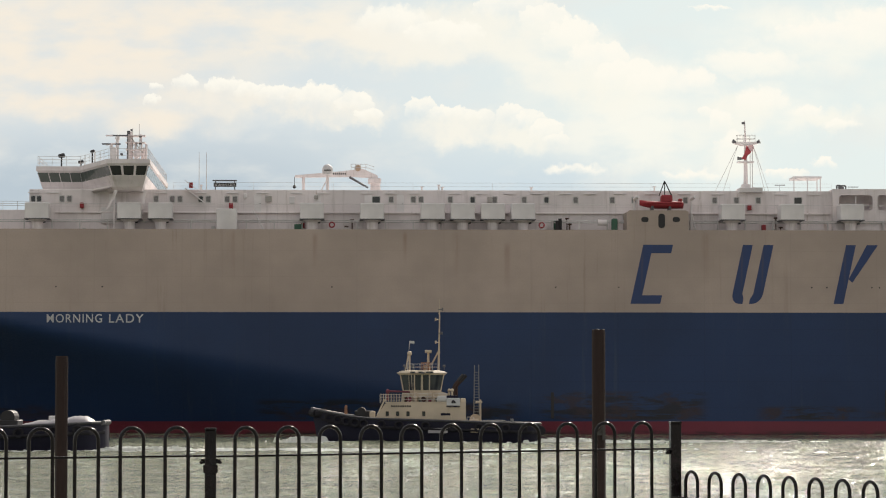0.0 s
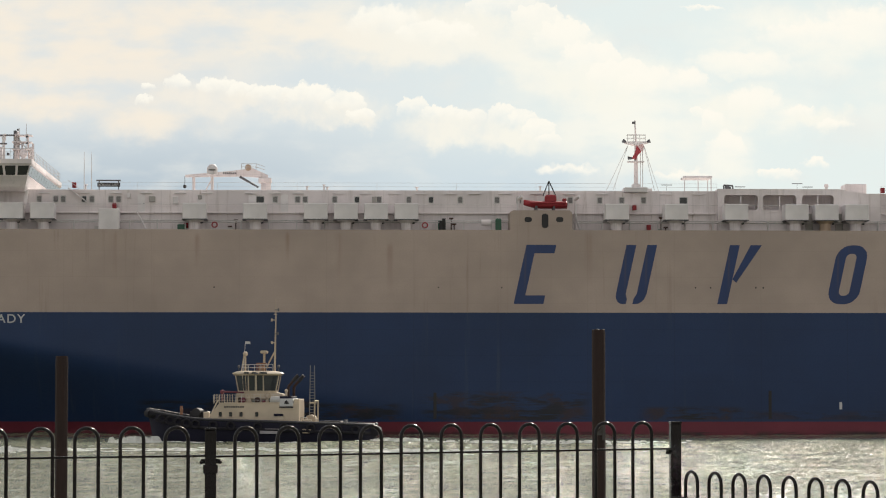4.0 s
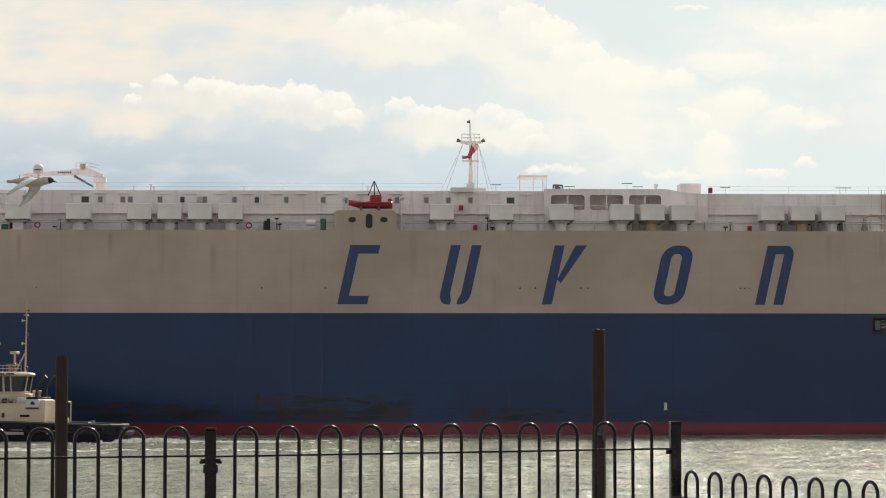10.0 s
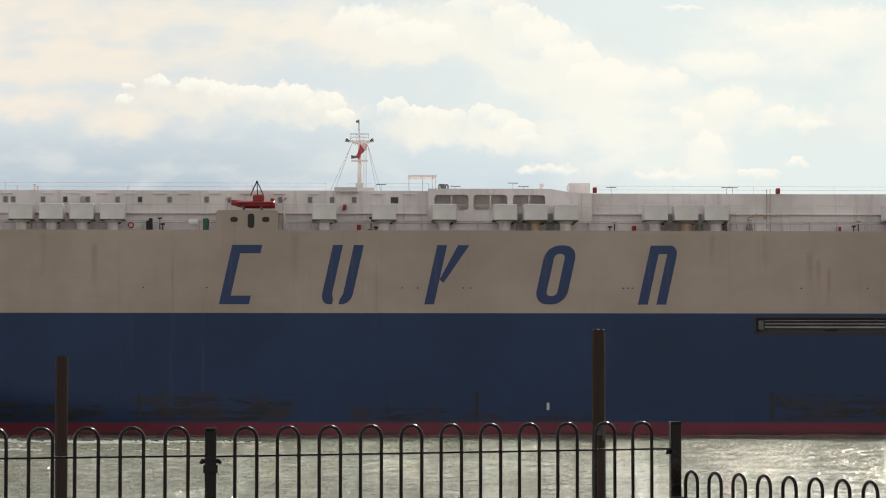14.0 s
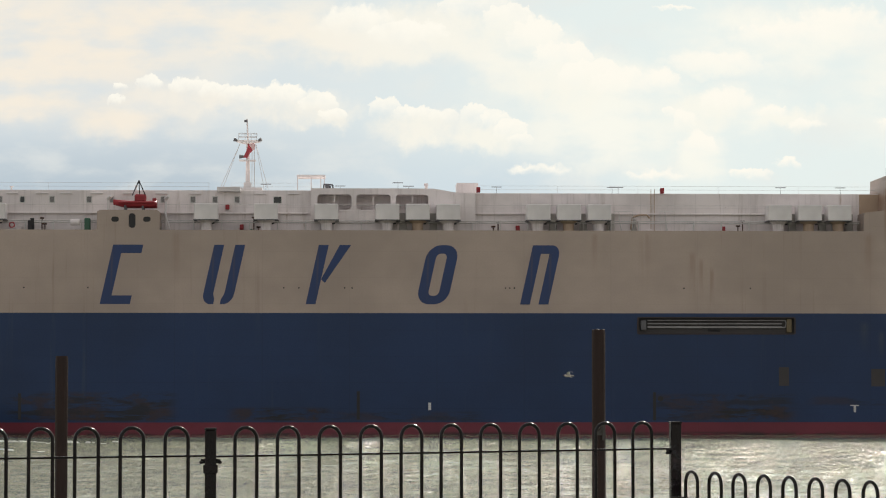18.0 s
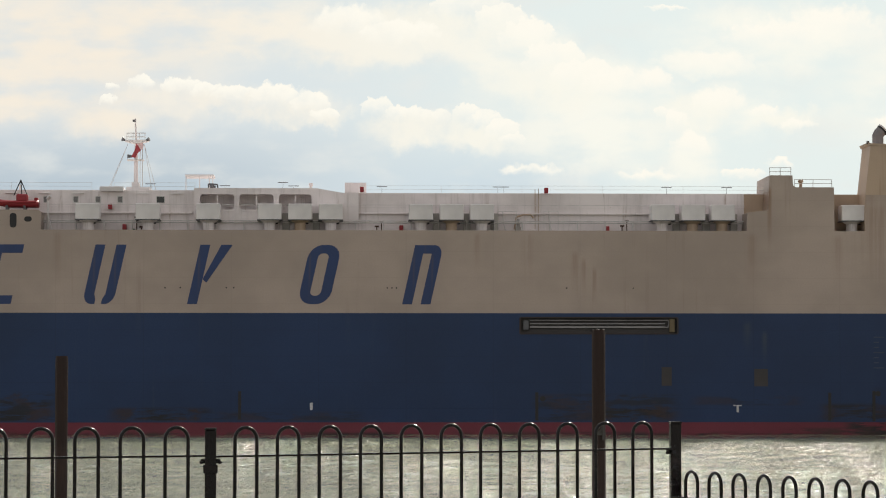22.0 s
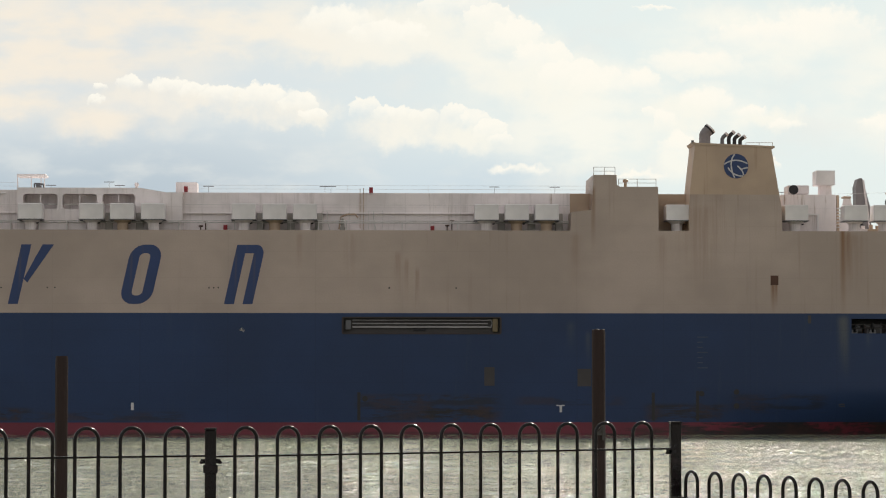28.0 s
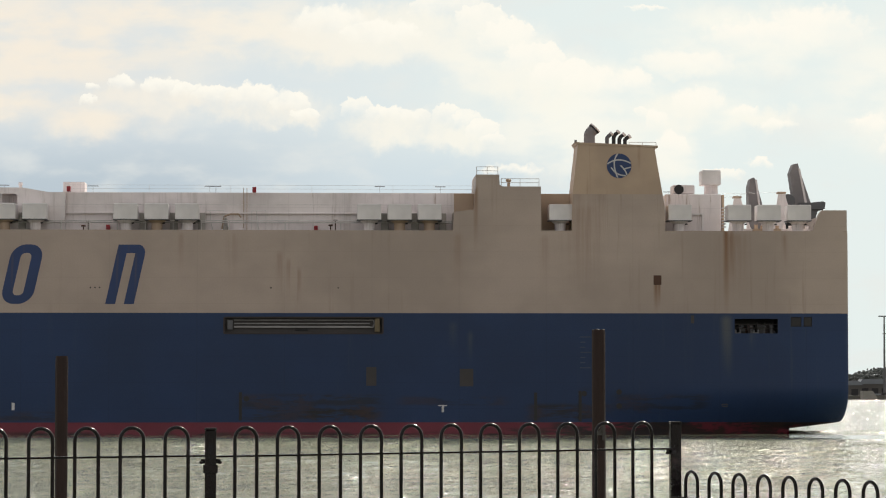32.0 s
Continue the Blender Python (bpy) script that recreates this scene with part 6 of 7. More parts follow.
for x_ in (0.5, 0.75, 1.0):
    part("wiper_bar", rod(nb(), (wx0 + x_, wy0 - 0.10, W0 + 0.2), (wx0 + x_ - 0.05, wy0 - 0.38, W2), 0.022, 0.022, 6), M["tug_cream"], wh)
railing(tug, -3.12 - OX, -0.40 - OX, 2.2, RT, 0.55, 2, 0.55, 0.02, "roof_rail")
mxx = -0.40 - OX
bm = rod(rod(nb(), (mxx, 3.8, RT - 0.1), (mxx + 0.1, 3.8, 11.17), 0.10, 0.055, 8), (mxx - 0.9, 3.8, RT), (mxx, 3.8, 8.05), 0.08, 0.07, 8)
rod(bm, (mxx + 0.1, 3.8, 11.17), (mxx + 0.08, 3.8, 12.73), 0.05, 0.03, 6)
tm = part("mast", bm, M["buff"], tug, "buff tripod mast with lights")
for z, dx in ((11.77, 0.35), (10.87, -0.25), (9.66, 0.3), (8.85, -0.25)):
    lamp_ = part("mast_lamp", rod(rod(nb(), (mxx, 3.8, z), (mxx + dx, 3.6, z), 0.04, 0.04, 6), (mxx + dx, 3.6, z - 0.12), (mxx + dx, 3.6, z + 0.14), 0.07, 0.07, 8), M["buff"] if dx < 0 else M["grey"], tm)
part("yard", rod(nb(), (mxx, 3.0, 11.37), (mxx + 0.1, 4.6, 11.37), 0.04, 0.04, 6), M["buff"], tm)
rx = -1.31 - OX
rs = part("radar_stand", rod(nb(), (rx, 3.6, RT), (rx, 3.6, 7.90), 0.12, 0.1, 8), M["buff"], tug)
part("scanner", box(nb(), rx - 0.3, rx + 0.3, 3.0, 4.2, 7.90, 8.15, 0.05), M["tug_cream"], rs)
sx = -2.97 - OX
part("antenna_post", ball(rod(rod(nb(), (sx, 3.4, RT), (sx, 3.4, 7.75), 0.09, 0.08, 8), (sx - 0.35, 3.4, RT), (sx - 0.12, 3.4, 7.75), 0.05, 0.04, 6), (sx, 3.4, 7.85), 0.22), M["tug_cream"], tug)
part("flag_staff", rod(nb(), (-3.17 - OX, 3.4, RT), (-2.97 - OX, 3.4, 8.95), 0.03, 0.02, 6), M["rail"], tug)
part("pennant", prism(nb(), [(-2.97 - OX, 8.75), (-2.54 - OX, 8.73), (-2.54 - OX, 8.95), (-2.97 - OX, 8.98)], 3.39, 3.41), M["letter"], tug)
rack = part("lamp_rack", box(box(nb(), -1.96 - OX, -1.11 - OX, 3.0, 4.2, 6.95, 7.05, 0.02), -2.46 - OX, -0.70 - OX, 2.6, 2.7, RT + 0.25, RT + 0.32), M["orange"], tug, "faded orange lamp rack")
for k in range(6):
    part("rack_bar", box(nb(), -1.94 - OX + k * 0.155, -1.87 - OX + k * 0.155, 3.0, 3.08, RT, 6.95), M["orange"], rack)
part("rack_box", box(nb(), -1.8 - OX, -1.25 - OX, 3.3, 4.0, RT, 6.80, 0.04), M["buff"], rack)
# twin exhausts, towing frame with ladder, winch and gear aft
for y, dx in ((2.4, -0.1), (5.0, 0.16)):
    x = 1.05 - OX + dx
    bm = line(nb(), [(x, y, 3.50), (x, y, 4.95), (x + 0.42, y, 5.45), (x + 0.75, y, 5.80)], 0.13, 10)
    exh = part("exhaust", bm, M["exhaust"], tug, "sooty brown exhaust stack")
    part("outlet", rod(nb(), (x + 0.40, y, 5.42), (x + 0.86, y, 5.95), 0.17, 0.16, 10), M["dark"], exh)
lx = 2.81 - OX
lm = part("ladder_mast", rod(rod(nb(), (lx - 0.1, 3.5, TD), (lx, 3.5, 6.84), 0.05, 0.04, 6), (lx + 0.42, 3.5, TD), (lx + 0.36, 3.5, 6.84), 0.05, 0.04, 6), M["lattice"], tug, "grey lattice ladder mast")
rg = None
for k in range(20):
    z = TD + 0.2 + k * 0.25
    if z < 6.74:
        at = (lx - 0.05, 3.5, z)
        rg = part("rung", rod(nb(), (0, 0, 0), (0.44, 0, 0), 0.03, 0.03, 5), M["lattice"], lm, at=at) if rg is None else again(rg, at)
part("tow_frame", line(nb(), [(3.32 - OX, 2.0, TD), (3.32 - OX, 2.0, 3.68), (3.32 - OX, 5.6, 3.68), (3.32 - OX, 5.6, TD)], 0.07, 8), M["tug_cream"], tug)
part("tow_frame", line(nb(), [(2.87 - OX, 2.0, 3.53), (3.47 - OX, 2.0, 3.53)], 0.07, 8), M["tug_cream"], tug)
part("winch", rod(box(nb(), 2.41 - OX, 3.32 - OX, 2.6, 5.0, TD, TD + 0.5, 0.05), (2.87 - OX, 2.7, TD + 0.75), (2.87 - OX, 4.9, TD + 0.75), 0.5, 0.5, 14), M["buff"], tug)
bm = nb()
for k in range(5):
    a0, a1 = radians(-100 + 40 * k), radians(-60 + 40 * k)
    rod(bm, (1.0 - 1.05 * math.cos(a0), 3.8 + 1.9 * math.sin(a0), 2.57), (1.0 - 1.05 * math.cos(a1), 3.8 + 1.9 * math.sin(a1), 2.57), 0.34, 0.34, 10)
part("bow_fender", bm, M["tyre"], tug, "heavy black bow fender")
part("bow_winch", rod(box(nb(), -7.84 - OX, -6.23 - OX, 2.8, 4.8, TD, 2.77, 0.06), (-7.24 - OX, 2.5, 2.67), (-7.24 - OX, 5.1, 2.67), 0.4, 0.4, 12), M["dark"], tug)
part("bow_bitt", rod(rod(nb(), (-8.60 - OX, 3.0, 2.47), (-8.60 - OX, 3.0, 3.25), 0.14, 0.12, 10), (-8.60 - OX, 2.6, 2.98), (-8.60 - OX, 3.4, 2.98), 0.11, 0.11, 8), M["orange"], tug)
part("cargo_hatch", box(nb(), 3.92 - OX, 5.63 - OX, 2.2, 5.4, TD - 0.4, 1.92, 0.06), M["dark"], tug)
part("crate", box(nb(), 2.31 - OX, 3.12 - OX, 0.7, 1.5, TD - 0.1, TD + 0.85, 0.06), M["buff"], tug)
part("hull_stripe", box(nb(), -1.31 - OX, 0.40 - OX, -0.12, -0.02, 0.82, 1.27, 0.02), M["tarp"], tug, "pale rubbed name plate")
ring_ = None
for x, z in ((-2.46 - OX, 4.13), (-0.70 - OX, 4.18)):
    if ring_ is None:
        bm = nb()
        for k in range(10):
            a0, a1 = radians(36 * k), radians(36 * k + 36)
            rod(bm, (0.24 * math.cos(a0), 1.12, 0.24 * math.sin(a0)), (0.24 * math.cos(a1), 1.12, 0.24 * math.sin(a1)), 0.045, 0.045, 6)
        ring_ = part("lifebuoy", bm, M["buff"], tug, at=(x, 0, z))
    else:
        again(ring_, (x, 0, z))
railing(tug, 2.11 - OX, 2.71 - OX, 1.4, TD, 1.0, 2, 0.5, 0.03)
part("eyebrow_light", box(nb(), -1.96 - OX, -1.61 - OX, wy0 - 0.7, wy0 - 0.5, W2 + 0.05, W2 + 0.18, 0.02), M["grey"], tug)
for px_ in (716, 731, 764, 786):
    x = (px_ - 784) * 0.0505 - OX
    part("roof_lamp", ball(rod(nb(), (x, 2.4, RT), (x, 2.4, RT + 0.3), 0.04, 0.04, 6), (x, 2.3, RT + 0.38), 0.13), M["grey"], tug)
for px_, y_ in ((800, 2.0), (795, 5.4)):
    x = (px_ - 784) * 0.0505 - OX
    part("vent_post", ball(rod(nb(), (x, y_, 3.93), (x, y_, 4.53), 0.1, 0.1, 8), (x, y_, 4.58), 0.16), M["tug_cream"], tug)
part("deck_bench", box(nb(), -6.48 - OX, -5.98 - OX, 1.6, 2.4, TD, 2.72, 0.05), M["tug_cream"], tug)
part("aft_bitt", rod(rod(nb(), (6.08 - OX, 2.2, TD - 0.4), (6.08 - OX, 2.2, 2.07), 0.16, 0.16, 10), (6.08 - OX, 1.8, 1.92), (6.08 - OX, 2.6, 1.92), 0.1, 0.1, 8), M["lattice"], tug)
part("rope_coil", rod(nb(), (6.84 - OX, 3.0, TD - 0.45), (6.84 - OX, 3.0, TD + 0.1), 0.5, 0.4, 14), M["buff"], tug)
part("lamp_box", box(nb(), 2.41 - OX, 3.17 - OX, -0.1, 0.2, 0.87, 1.22, 0.03), M["buff"], tug)
part("stern_fender", rod(nb(), (TUG_X1 - OX + 0.05, 1.8, 1.02), (TUG_X1 - OX + 0.05, 5.8, 1.02), 0.42, 0.42, 12), M["tyre"], tug)

# lead tug, further up: low dark stern with a covered mound
lead = thing("tugboat", "dark lead tug with a pale covered mound on its after deck", "tug")
LX1 = -25.47
LL = 23.0
tug_hull(lead, LL, 2.97, 1.43, 2.15, 2.2)
LD = 1.86 - 0.25
bm = nb()
cv = []
for k in range(15):
    u = k / 14
    fall_ = min(1.0, math.sin(min(1.0, u * 6.0) * 1.5708) + 0.02)
    crest = LD + 0.1 + (1.02 - 0.70 * u ** 1.2 + 0.05 * math.sin(k * 2.1)) * fall_ * min(1.0, (1 - u) * 5 + 0.1)
    cv.append([bm.verts.new((LL - 0.55 - 6.4 * u, 3.0 - 1.9 * math.cos(a_), LD + (crest - LD) * math.sin(a_) ** 0.6)) for a_ in [radians(18 * j) for j in range(11)]])
for a_, b_ in zip(cv, cv[1:]):
    for j in range(10):
        bm.faces.new((a_[j], a_[j + 1], b_[j + 1], b_[j]))
bm.faces.new(cv[0][::-1]), bm.faces.new(cv[-1])
bmesh.ops.recalc_face_normals(bm, faces=bm.faces[:])
part("covered_gear", bm, M["tarp"], lead, "pale grey canvas cover", smooth=True)
part("stern_roller", rod(nb(), (LL - 0.1, 1.9, 2.12), (LL - 0.1, 5.7, 2.12), 0.2, 0.2, 12), M["grey"], lead)
part("deck_box", box(nb(), LL - 4.3, LL - 3.5, 2.6, 3.6, LD, 2.63, 0.06), M["vent"], lead)
part("tow_winch", rod(box(nb(), LL - 8.6, LL - 6.6, 2.4, 5.2, LD, LD + 0.7, 0.06), (LL - 7.4, 2.6, LD + 0.9), (LL - 7.4, 5.0, LD + 0.9), 0.55, 0.55, 14), M["dark"], lead)
part("deckhouse", box(nb(), LL - 17.0, LL - 9.5, 1.2, 6.4, LD, LD + 2.6, 0.1), M["tug_cream"], lead, "cream deckhouse")
part("wheelhouse", box(nb(), LL - 15.0, LL - 11.5, 1.9, 5.7, LD + 2.6, LD + 5.0, 0.25), M["glass"], lead)

# ---- foam, in rigid sheets of flakes ----
def foam(label, spots, seed):
    """Irregular low flakes spread over the given patches (x, y, half-length, half-width, count, size, height)."""
    r = random.Random(seed)
    verts, faces = [], []
    for x, y, lx_, ly_, n, size, tall in spots:
        for _ in range(n):
            cx_, cy_ = r.gauss(x, lx_ * 0.5), r.gauss(y, ly_ * 0.5)
            s = size * r.uniform(0.3, 1.2)
            k = r.randint(5, 8)
            pts = [(cx_ + s * r.uniform(2.2, 4.6) * math.cos(6.283 * i / k), cy_ + s * r.uniform(0.3, 0.9) * math.sin(6.283 * i / k)) for i in range(k)]
            lowz, top = -0.06, r.uniform(0.02, 0.07) + tall * r.random() ** 2
            o = len(verts)
            verts += [(px_, py_, lowz) for px_, py_ in pts]
            verts += [(cx_ + (px_ - cx_) * 0.6, cy_ + (py_ - cy_) * 0.6, top * r.uniform(0.6, 1.1)) for px_, py_ in pts]
            faces.append([o + k + i for i in range(k)])
            faces += [(o + i, o + (i + 1) % k, o + k + (i + 1) % k, o + k + i) for i in range(k)]
    me_ = bpy.data.meshes.new("wake_foam")
    me_.from_pydata(verts, [], faces)
    me_.polygons.foreach_set("use_smooth", [True] * len(me_.polygons))
    me_.materials.append(M["foam"])
    return tagged(new("wake_foam", me_), label=label, category="foam", kind="stuff")


TLEN = TUG_X1 - TUG_X0
tug_foam = foam("white broken wash along the tug", [(-0.3, 1.6, 1.8, 1.6, 260, 0.13, 0.5), (-1.0, 0.5, 1.6, 1.2, 90, 0.10, 0.18), (3, -0.8, 5, 0.8, 120, 0.10, 0.1), (TLEN + 1.9, 3.6, 2.8, 3.0, 420, 0.13, 0.34), (TLEN + 12, 3.2, 12, 7, 520, 0.13, 0.08), (10, -0.8, 10, 0.8, 90, 0.08, 0.08)], 4)
lead_foam = foam("white broken wash behind the lead tug", [(LL + 2.0, 3.2, 3.0, 3.0, 260, 0.18, 0.3), (LL + 11, 1.0, 12, 8, 900, 0.17, 0.07), (LL + 28, 0.0, 16, 9, 700, 0.15, 0.05), (LL - 8, -0.8, 12, 0.8, 90, 0.1, 0.1)], 5)
ship_foam = foam("thin foam along the ship's waterline", [(STERN + 18, 12.0, 16, 14, 80, 0.10, 0.03)], 6)

# ---- mooring piles ----
def pile(x, y, top, r, label):
    ob = thing("mooring_pile", label, "pile", (x, y, 0), "mooring piles")
    bm = nb()
    n, rows_ = 24, []
    zs = [-4.0, -1.0, 0.5, 1.6, 2.6, 3.6, 4.4, top - 0.5, top - 0.12, top]
    rr = random.Random(int(x * 10))
    ph = [rr.uniform(0.98, 1.03) for _ in range(n)]
    for z in zs:
        k = 0.95 if z == top else 1.0
        rows_.append([bm.verts.new((r * k * ph[i] * math.cos(6.2832 * i / n) + rr.uniform(-0.004, 0.004), r * k * ph[i] * math.sin(6.2832 * i / n), z + (rr.uniform(-0.012, 0.006) if z == top else 0))) for i in range(n)])
    for a_, b_ in zip(rows_, rows_[1:]):
        for i in range(n):
            bm.faces.new((a_[i], a_[(i + 1) % n], b_[(i + 1) % n], b_[i]))
    bm.faces.new(rows_[-1])
    part("shaft", bm, M["pile"], ob, smooth=False)
    return ob


pile(-9.17, 70.0, 5.29, 0.152, "slim weathered brown mooring pile")
pr = pile(3.53, 66.0, 5.85, 0.152, "tall weathered brown mooring pile with a painted numeral")
part("numeral", lettering("4", 0.36, 0.2, 0.01, 0.012), M["numeral"], pr, "faded white painted numeral", at=(-0.05, -0.152, 3.34))

# ---- hoop-topped fence ----


def hoop_mesh(width, r, low, top):
    bm = nb()
    hw = width / 2
    pts = [(-hw, 0, low), (-hw, 0, top - hw)]
    pts += [(-hw * math.cos(radians(a)), 0, top - hw + hw * math.sin(radians(a))) for a in range(15, 180, 15)]
    pts += [(hw, 0, top - hw), (hw, 0, low)]
    n = 10
    rings_ = []
    for i, p in enumerate(pts):
        t = (Vector(pts[min(i + 1, len(pts) - 1)]) - Vector(pts[max(i - 1, 0)])).normalized()
        s = Vector((0, 1, 0))
        u = t.cross(s)
        rings_.append([bm.verts.new(Vector(p) + r * (math.cos(6.2832 * k / n) * s + math.sin(6.2832 * k / n) * u)) for k in range(n)])
    for a_, b_ in zip(rings_, rings_[1:]):
        for k in range(n):
            bm.faces.new((a_[k], a_[(k + 1) % n], b_[(k + 1) % n], b_[k]))
    return mesh_of("hoop", bm, M["fence"], True)


def fence_panel(start, turn, count, first, pitch, length, ground, top, label, drop=0.1477, width=0.125, r=0.0097, rise=0.0):
    """A panel from start along its own x, turned about z, its head rising evenly."""
    ob = thing("fence", label, "fence", start, "hoop-topped fence")
    ob.rotation_euler = (0, 0, radians(turn))
    me_ = hoop_mesh(width, r, ground + 0.06, top)
    for k in range(count):
        h = new("hoop", me_)
        h.parent, h.location = ob, (first + pitch * k, 0, rise * (first + pitch * k))
    for z, half in ((top - drop, 0.0052), (ground + 0.12, 0.009)):
        up = rise * length
        part("rail", prism(nb(), [(0.01, z - half), (length - 0.01, z - half + up), (length - 0.01, z + half + up), (0.01, z + half)], -0.02, 0.02), M["fence"], ob)
    return ob


def fence_post(x, y, ground, top, turn, label, half=0.028, collar=False, sides=(-1, 1)):
    ob = thing("fence_post", label, "post", (x, y, 0), "hoop-topped fence")
    ob.rotation_euler = (0, 0, radians(turn))
    part("shaft", box(nb(), -half, half, -half, half, ground, top, 0.004), M["fence"], ob)
    part("cap", box(nb(), -half - 0.003, half + 0.003, -half - 0.003, half + 0.003, top, top + 0.012, 0.003), M["fence"], ob)
    if collar:
        part("collar", box(nb(), -half - 0.008, half + 0.008, -half - 0.008, half + 0.008, top - 0.222, top - 0.178, 0.003), M["fence"], ob)
    for s in sides:
        lug = part("lug", box(nb(), min(s * half, s * (half + 0.022)), max(s * half, s * (half + 0.022)), -0.006, 0.006, top - 0.172, top - 0.148, 0.003), M["fence"], ob)
        part("bolt", ball(nb(), (s * (half + 0.020), -0.012, top - 0.166), 0.009, seg=8), M["fence"], lug)
    return ob


PLX, PLY = -1.203, 15.084
DIR, DIRL = 28.26, 24.87
CR, SR = math.cos(radians(DIR)), math.sin(radians(DIR))
CL, SL = math.cos(radians(DIRL)), math.sin(radians(DIRL))
PRX, PRY = PLX + 2.853 * CR, PLY + 2.853 * SR
BLACK = "glossy black painted steel fence panel with hoop tops"
fence_panel((PLX, PLY, 0), DIR, 11, 0.2, 0.2434, 2.853, 3.04, 4.2437, BLACK, rise=0.0053)
fence_panel((PLX - 2.83 * CL, PLY - 2.83 * SL, 0), DIRL, 11, 2.83 - 0.186 - 10 * 0.2418, 0.2418, 2.83, 3.04, 4.2385, BLACK, rise=0.0033)
fence_post(PLX, PLY, 3.04, 4.232, 4.0, "square black steel fence post with bolted lugs", 0.0295, True)
fence_post(PRX, PRY, 3.04, 4.252, 8.0, "square black steel fence post with bolted lugs", 0.0295, False, (-1,))
fence_post(PLX - 2.83 * CL, PLY - 2.83 * SL, 3.04, 4.23, DIRL, "square black steel fence post with bolted lugs")
LOWX, LOWY, LOWT, LOWP, LOWZ, LOWRISE = 1.3815, 16.2, -63.09, 0.2433, 3.9887, -0.0058
fence_panel((LOWX - 0.2 * math.cos(radians(LOWT)), LOWY - 0.2 * math.sin(radians(LOWT)), 0), LOWT, 11, 0.2, LOWP, 2.84, 3.04, LOWZ, "lower black steel fence panel with hoop tops", rise=LOWRISE)

# ---- far shore: wooded rise, sheds, light masts, slipway ----
rr = random.Random(21)
ico = nb()
bmesh.ops.create_icosphere(ico, subdivisions=2, radius=1.0)
ico.verts.index_update()
unit = np.array([v.co[:] for v in ico.verts])
tris = np.array([[v.index for v in f.verts] for f in ico.faces])
ico.free()
nrng = np.random.default_rng(8)
vparts, fparts = [], []
for k in range(3600):
    near_ = k < 3300
    x = rr.uniform(225, 370) if near_ else rr.choice((rr.uniform(-500, 200), rr.uniform(400, 900)))
    y = rr.uniform(1880, 2150)
    hgt = 16 + 2.2 * math.sin(x / 17 + 1) + 1.2 * math.sin(x / 6.1) + (y - 1880) / 270 * 3
    s = rr.uniform(0.35, 1.0) if near_ else rr.uniform(4, 8)
    c = (x, y, max(3, hgt - abs(rr.gauss(0, 2.0))))
    vparts.append(unit * (s * rr.uniform(0.9, 1.6), s, s * rr.uniform(0.7, 1.1)) + c + nrng.uniform(-0.55, 0.55, unit.shape) * s)
    fparts.append(tris + k * len(unit))
me = bpy.data.meshes.new("far_trees")
me.from_pydata(np.concatenate(vparts).tolist(), [], np.concatenate(fparts).tolist())
me.polygons.foreach_set("use_smooth", [True] * len(me.polygons))
me.materials.append(M["wood_hazed"])
tagged(new("far_trees", me), label="wooded rise behind the far dock, paled with haze", category="trees", kind="stuff")
bm = nb()
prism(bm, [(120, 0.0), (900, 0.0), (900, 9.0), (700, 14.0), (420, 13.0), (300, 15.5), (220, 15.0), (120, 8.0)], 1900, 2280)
tagged(new("far_hill", mesh_of("far_hill", bm, M["wood_hazed"])), label="low grey-green rise behind the far dock, paled with haze", category="hill", kind="structure")
for x, w, h, y in ((246.41, 14, 9, 1760), (255.89, 26, 8, 1770), (269.43, 34, 10, 1765), (289.73, 40, 11, 1770), (227.12, 30, 9, 1765)):
    sh = thing("dock_shed", "low grey dock shed with a pitched roof", "shed", (x, y, 2.2), "dock sheds")
    part("wall", box(nb(), -w / 2, w / 2, 0, 16, 0, h * 0.7), M["dock_far"], sh)
    part("roof", prism(nb(), [(-w / 2 - 0.5, h * 0.7), (w / 2 + 0.5, h * 0.7), (w / 2 - 2, h), (-w / 2 + 2, h)], -0.5, 16.5), M["shed_far"], sh)
    for k in range(int(w // 6)):
        part("door", box(nb(), -w / 2 + 1.5 + k * 6, -w / 2 + 5.5 + k * 6, -0.1, 0.1, 0, h * 0.45), M["dark"], sh)
for x, top in ((260.98, 560), (303.13, 566), (216.14, 566)):
    mz = 4.43 + (694 - top) * 1720 / 5145
    lm_ = thing("light_mast", "tall slim dock light mast with a flat head", "light mast", (x, 1720, 2.2), "dock light masts")
    part("pole", rod(nb(), (0, 0, 0), (0, 0, mz - 2.2), 0.75, 0.4, 8), M["grey"], lm_)
    part("head", box(nb(), -3.4, 3.4, -0.8, 0.8, mz - 2.6, mz - 1.9, 0.1), M["grey"], lm_)
    part("bracket", box(nb(), -1.0, 1.6, -0.4, 0.4, mz * 0.74, mz * 0.74 + 0.5), M["grey"], lm_)
bm = prism(nb(), [(0, 0), (9, 0), (6, 5.0), (0, 5.0)], 0, 10)
tagged(new("slipway", mesh_of("slipway", bm, M["concrete"])), label="pale sloping slipway on the far dock", category="slipway", kind="structure").location = (243.39, 1688, 0)
for k in range(9):
    x = 245.97 + k * 4.2
    cr = thing("parked_van", "small dark vehicle parked on the far quay", "vehicle", (x, 1703, 2.2), "vehicles on the far quay")
    part("body", box(nb(), -1.9, 1.9, 0, 1.9, 0.35, 1.2 + 0.6 * (k % 3 == 0), 0.2), M[("dark", "grey", "shed_far")[k % 3]], cr)
    for wx_ in (-1.2, 1.2):
        part("wheel", rod(nb(), (wx_, -0.02, 0.35), (wx_, 0.2, 0.35), 0.35, 0.35, 10), M["tyre"], cr)

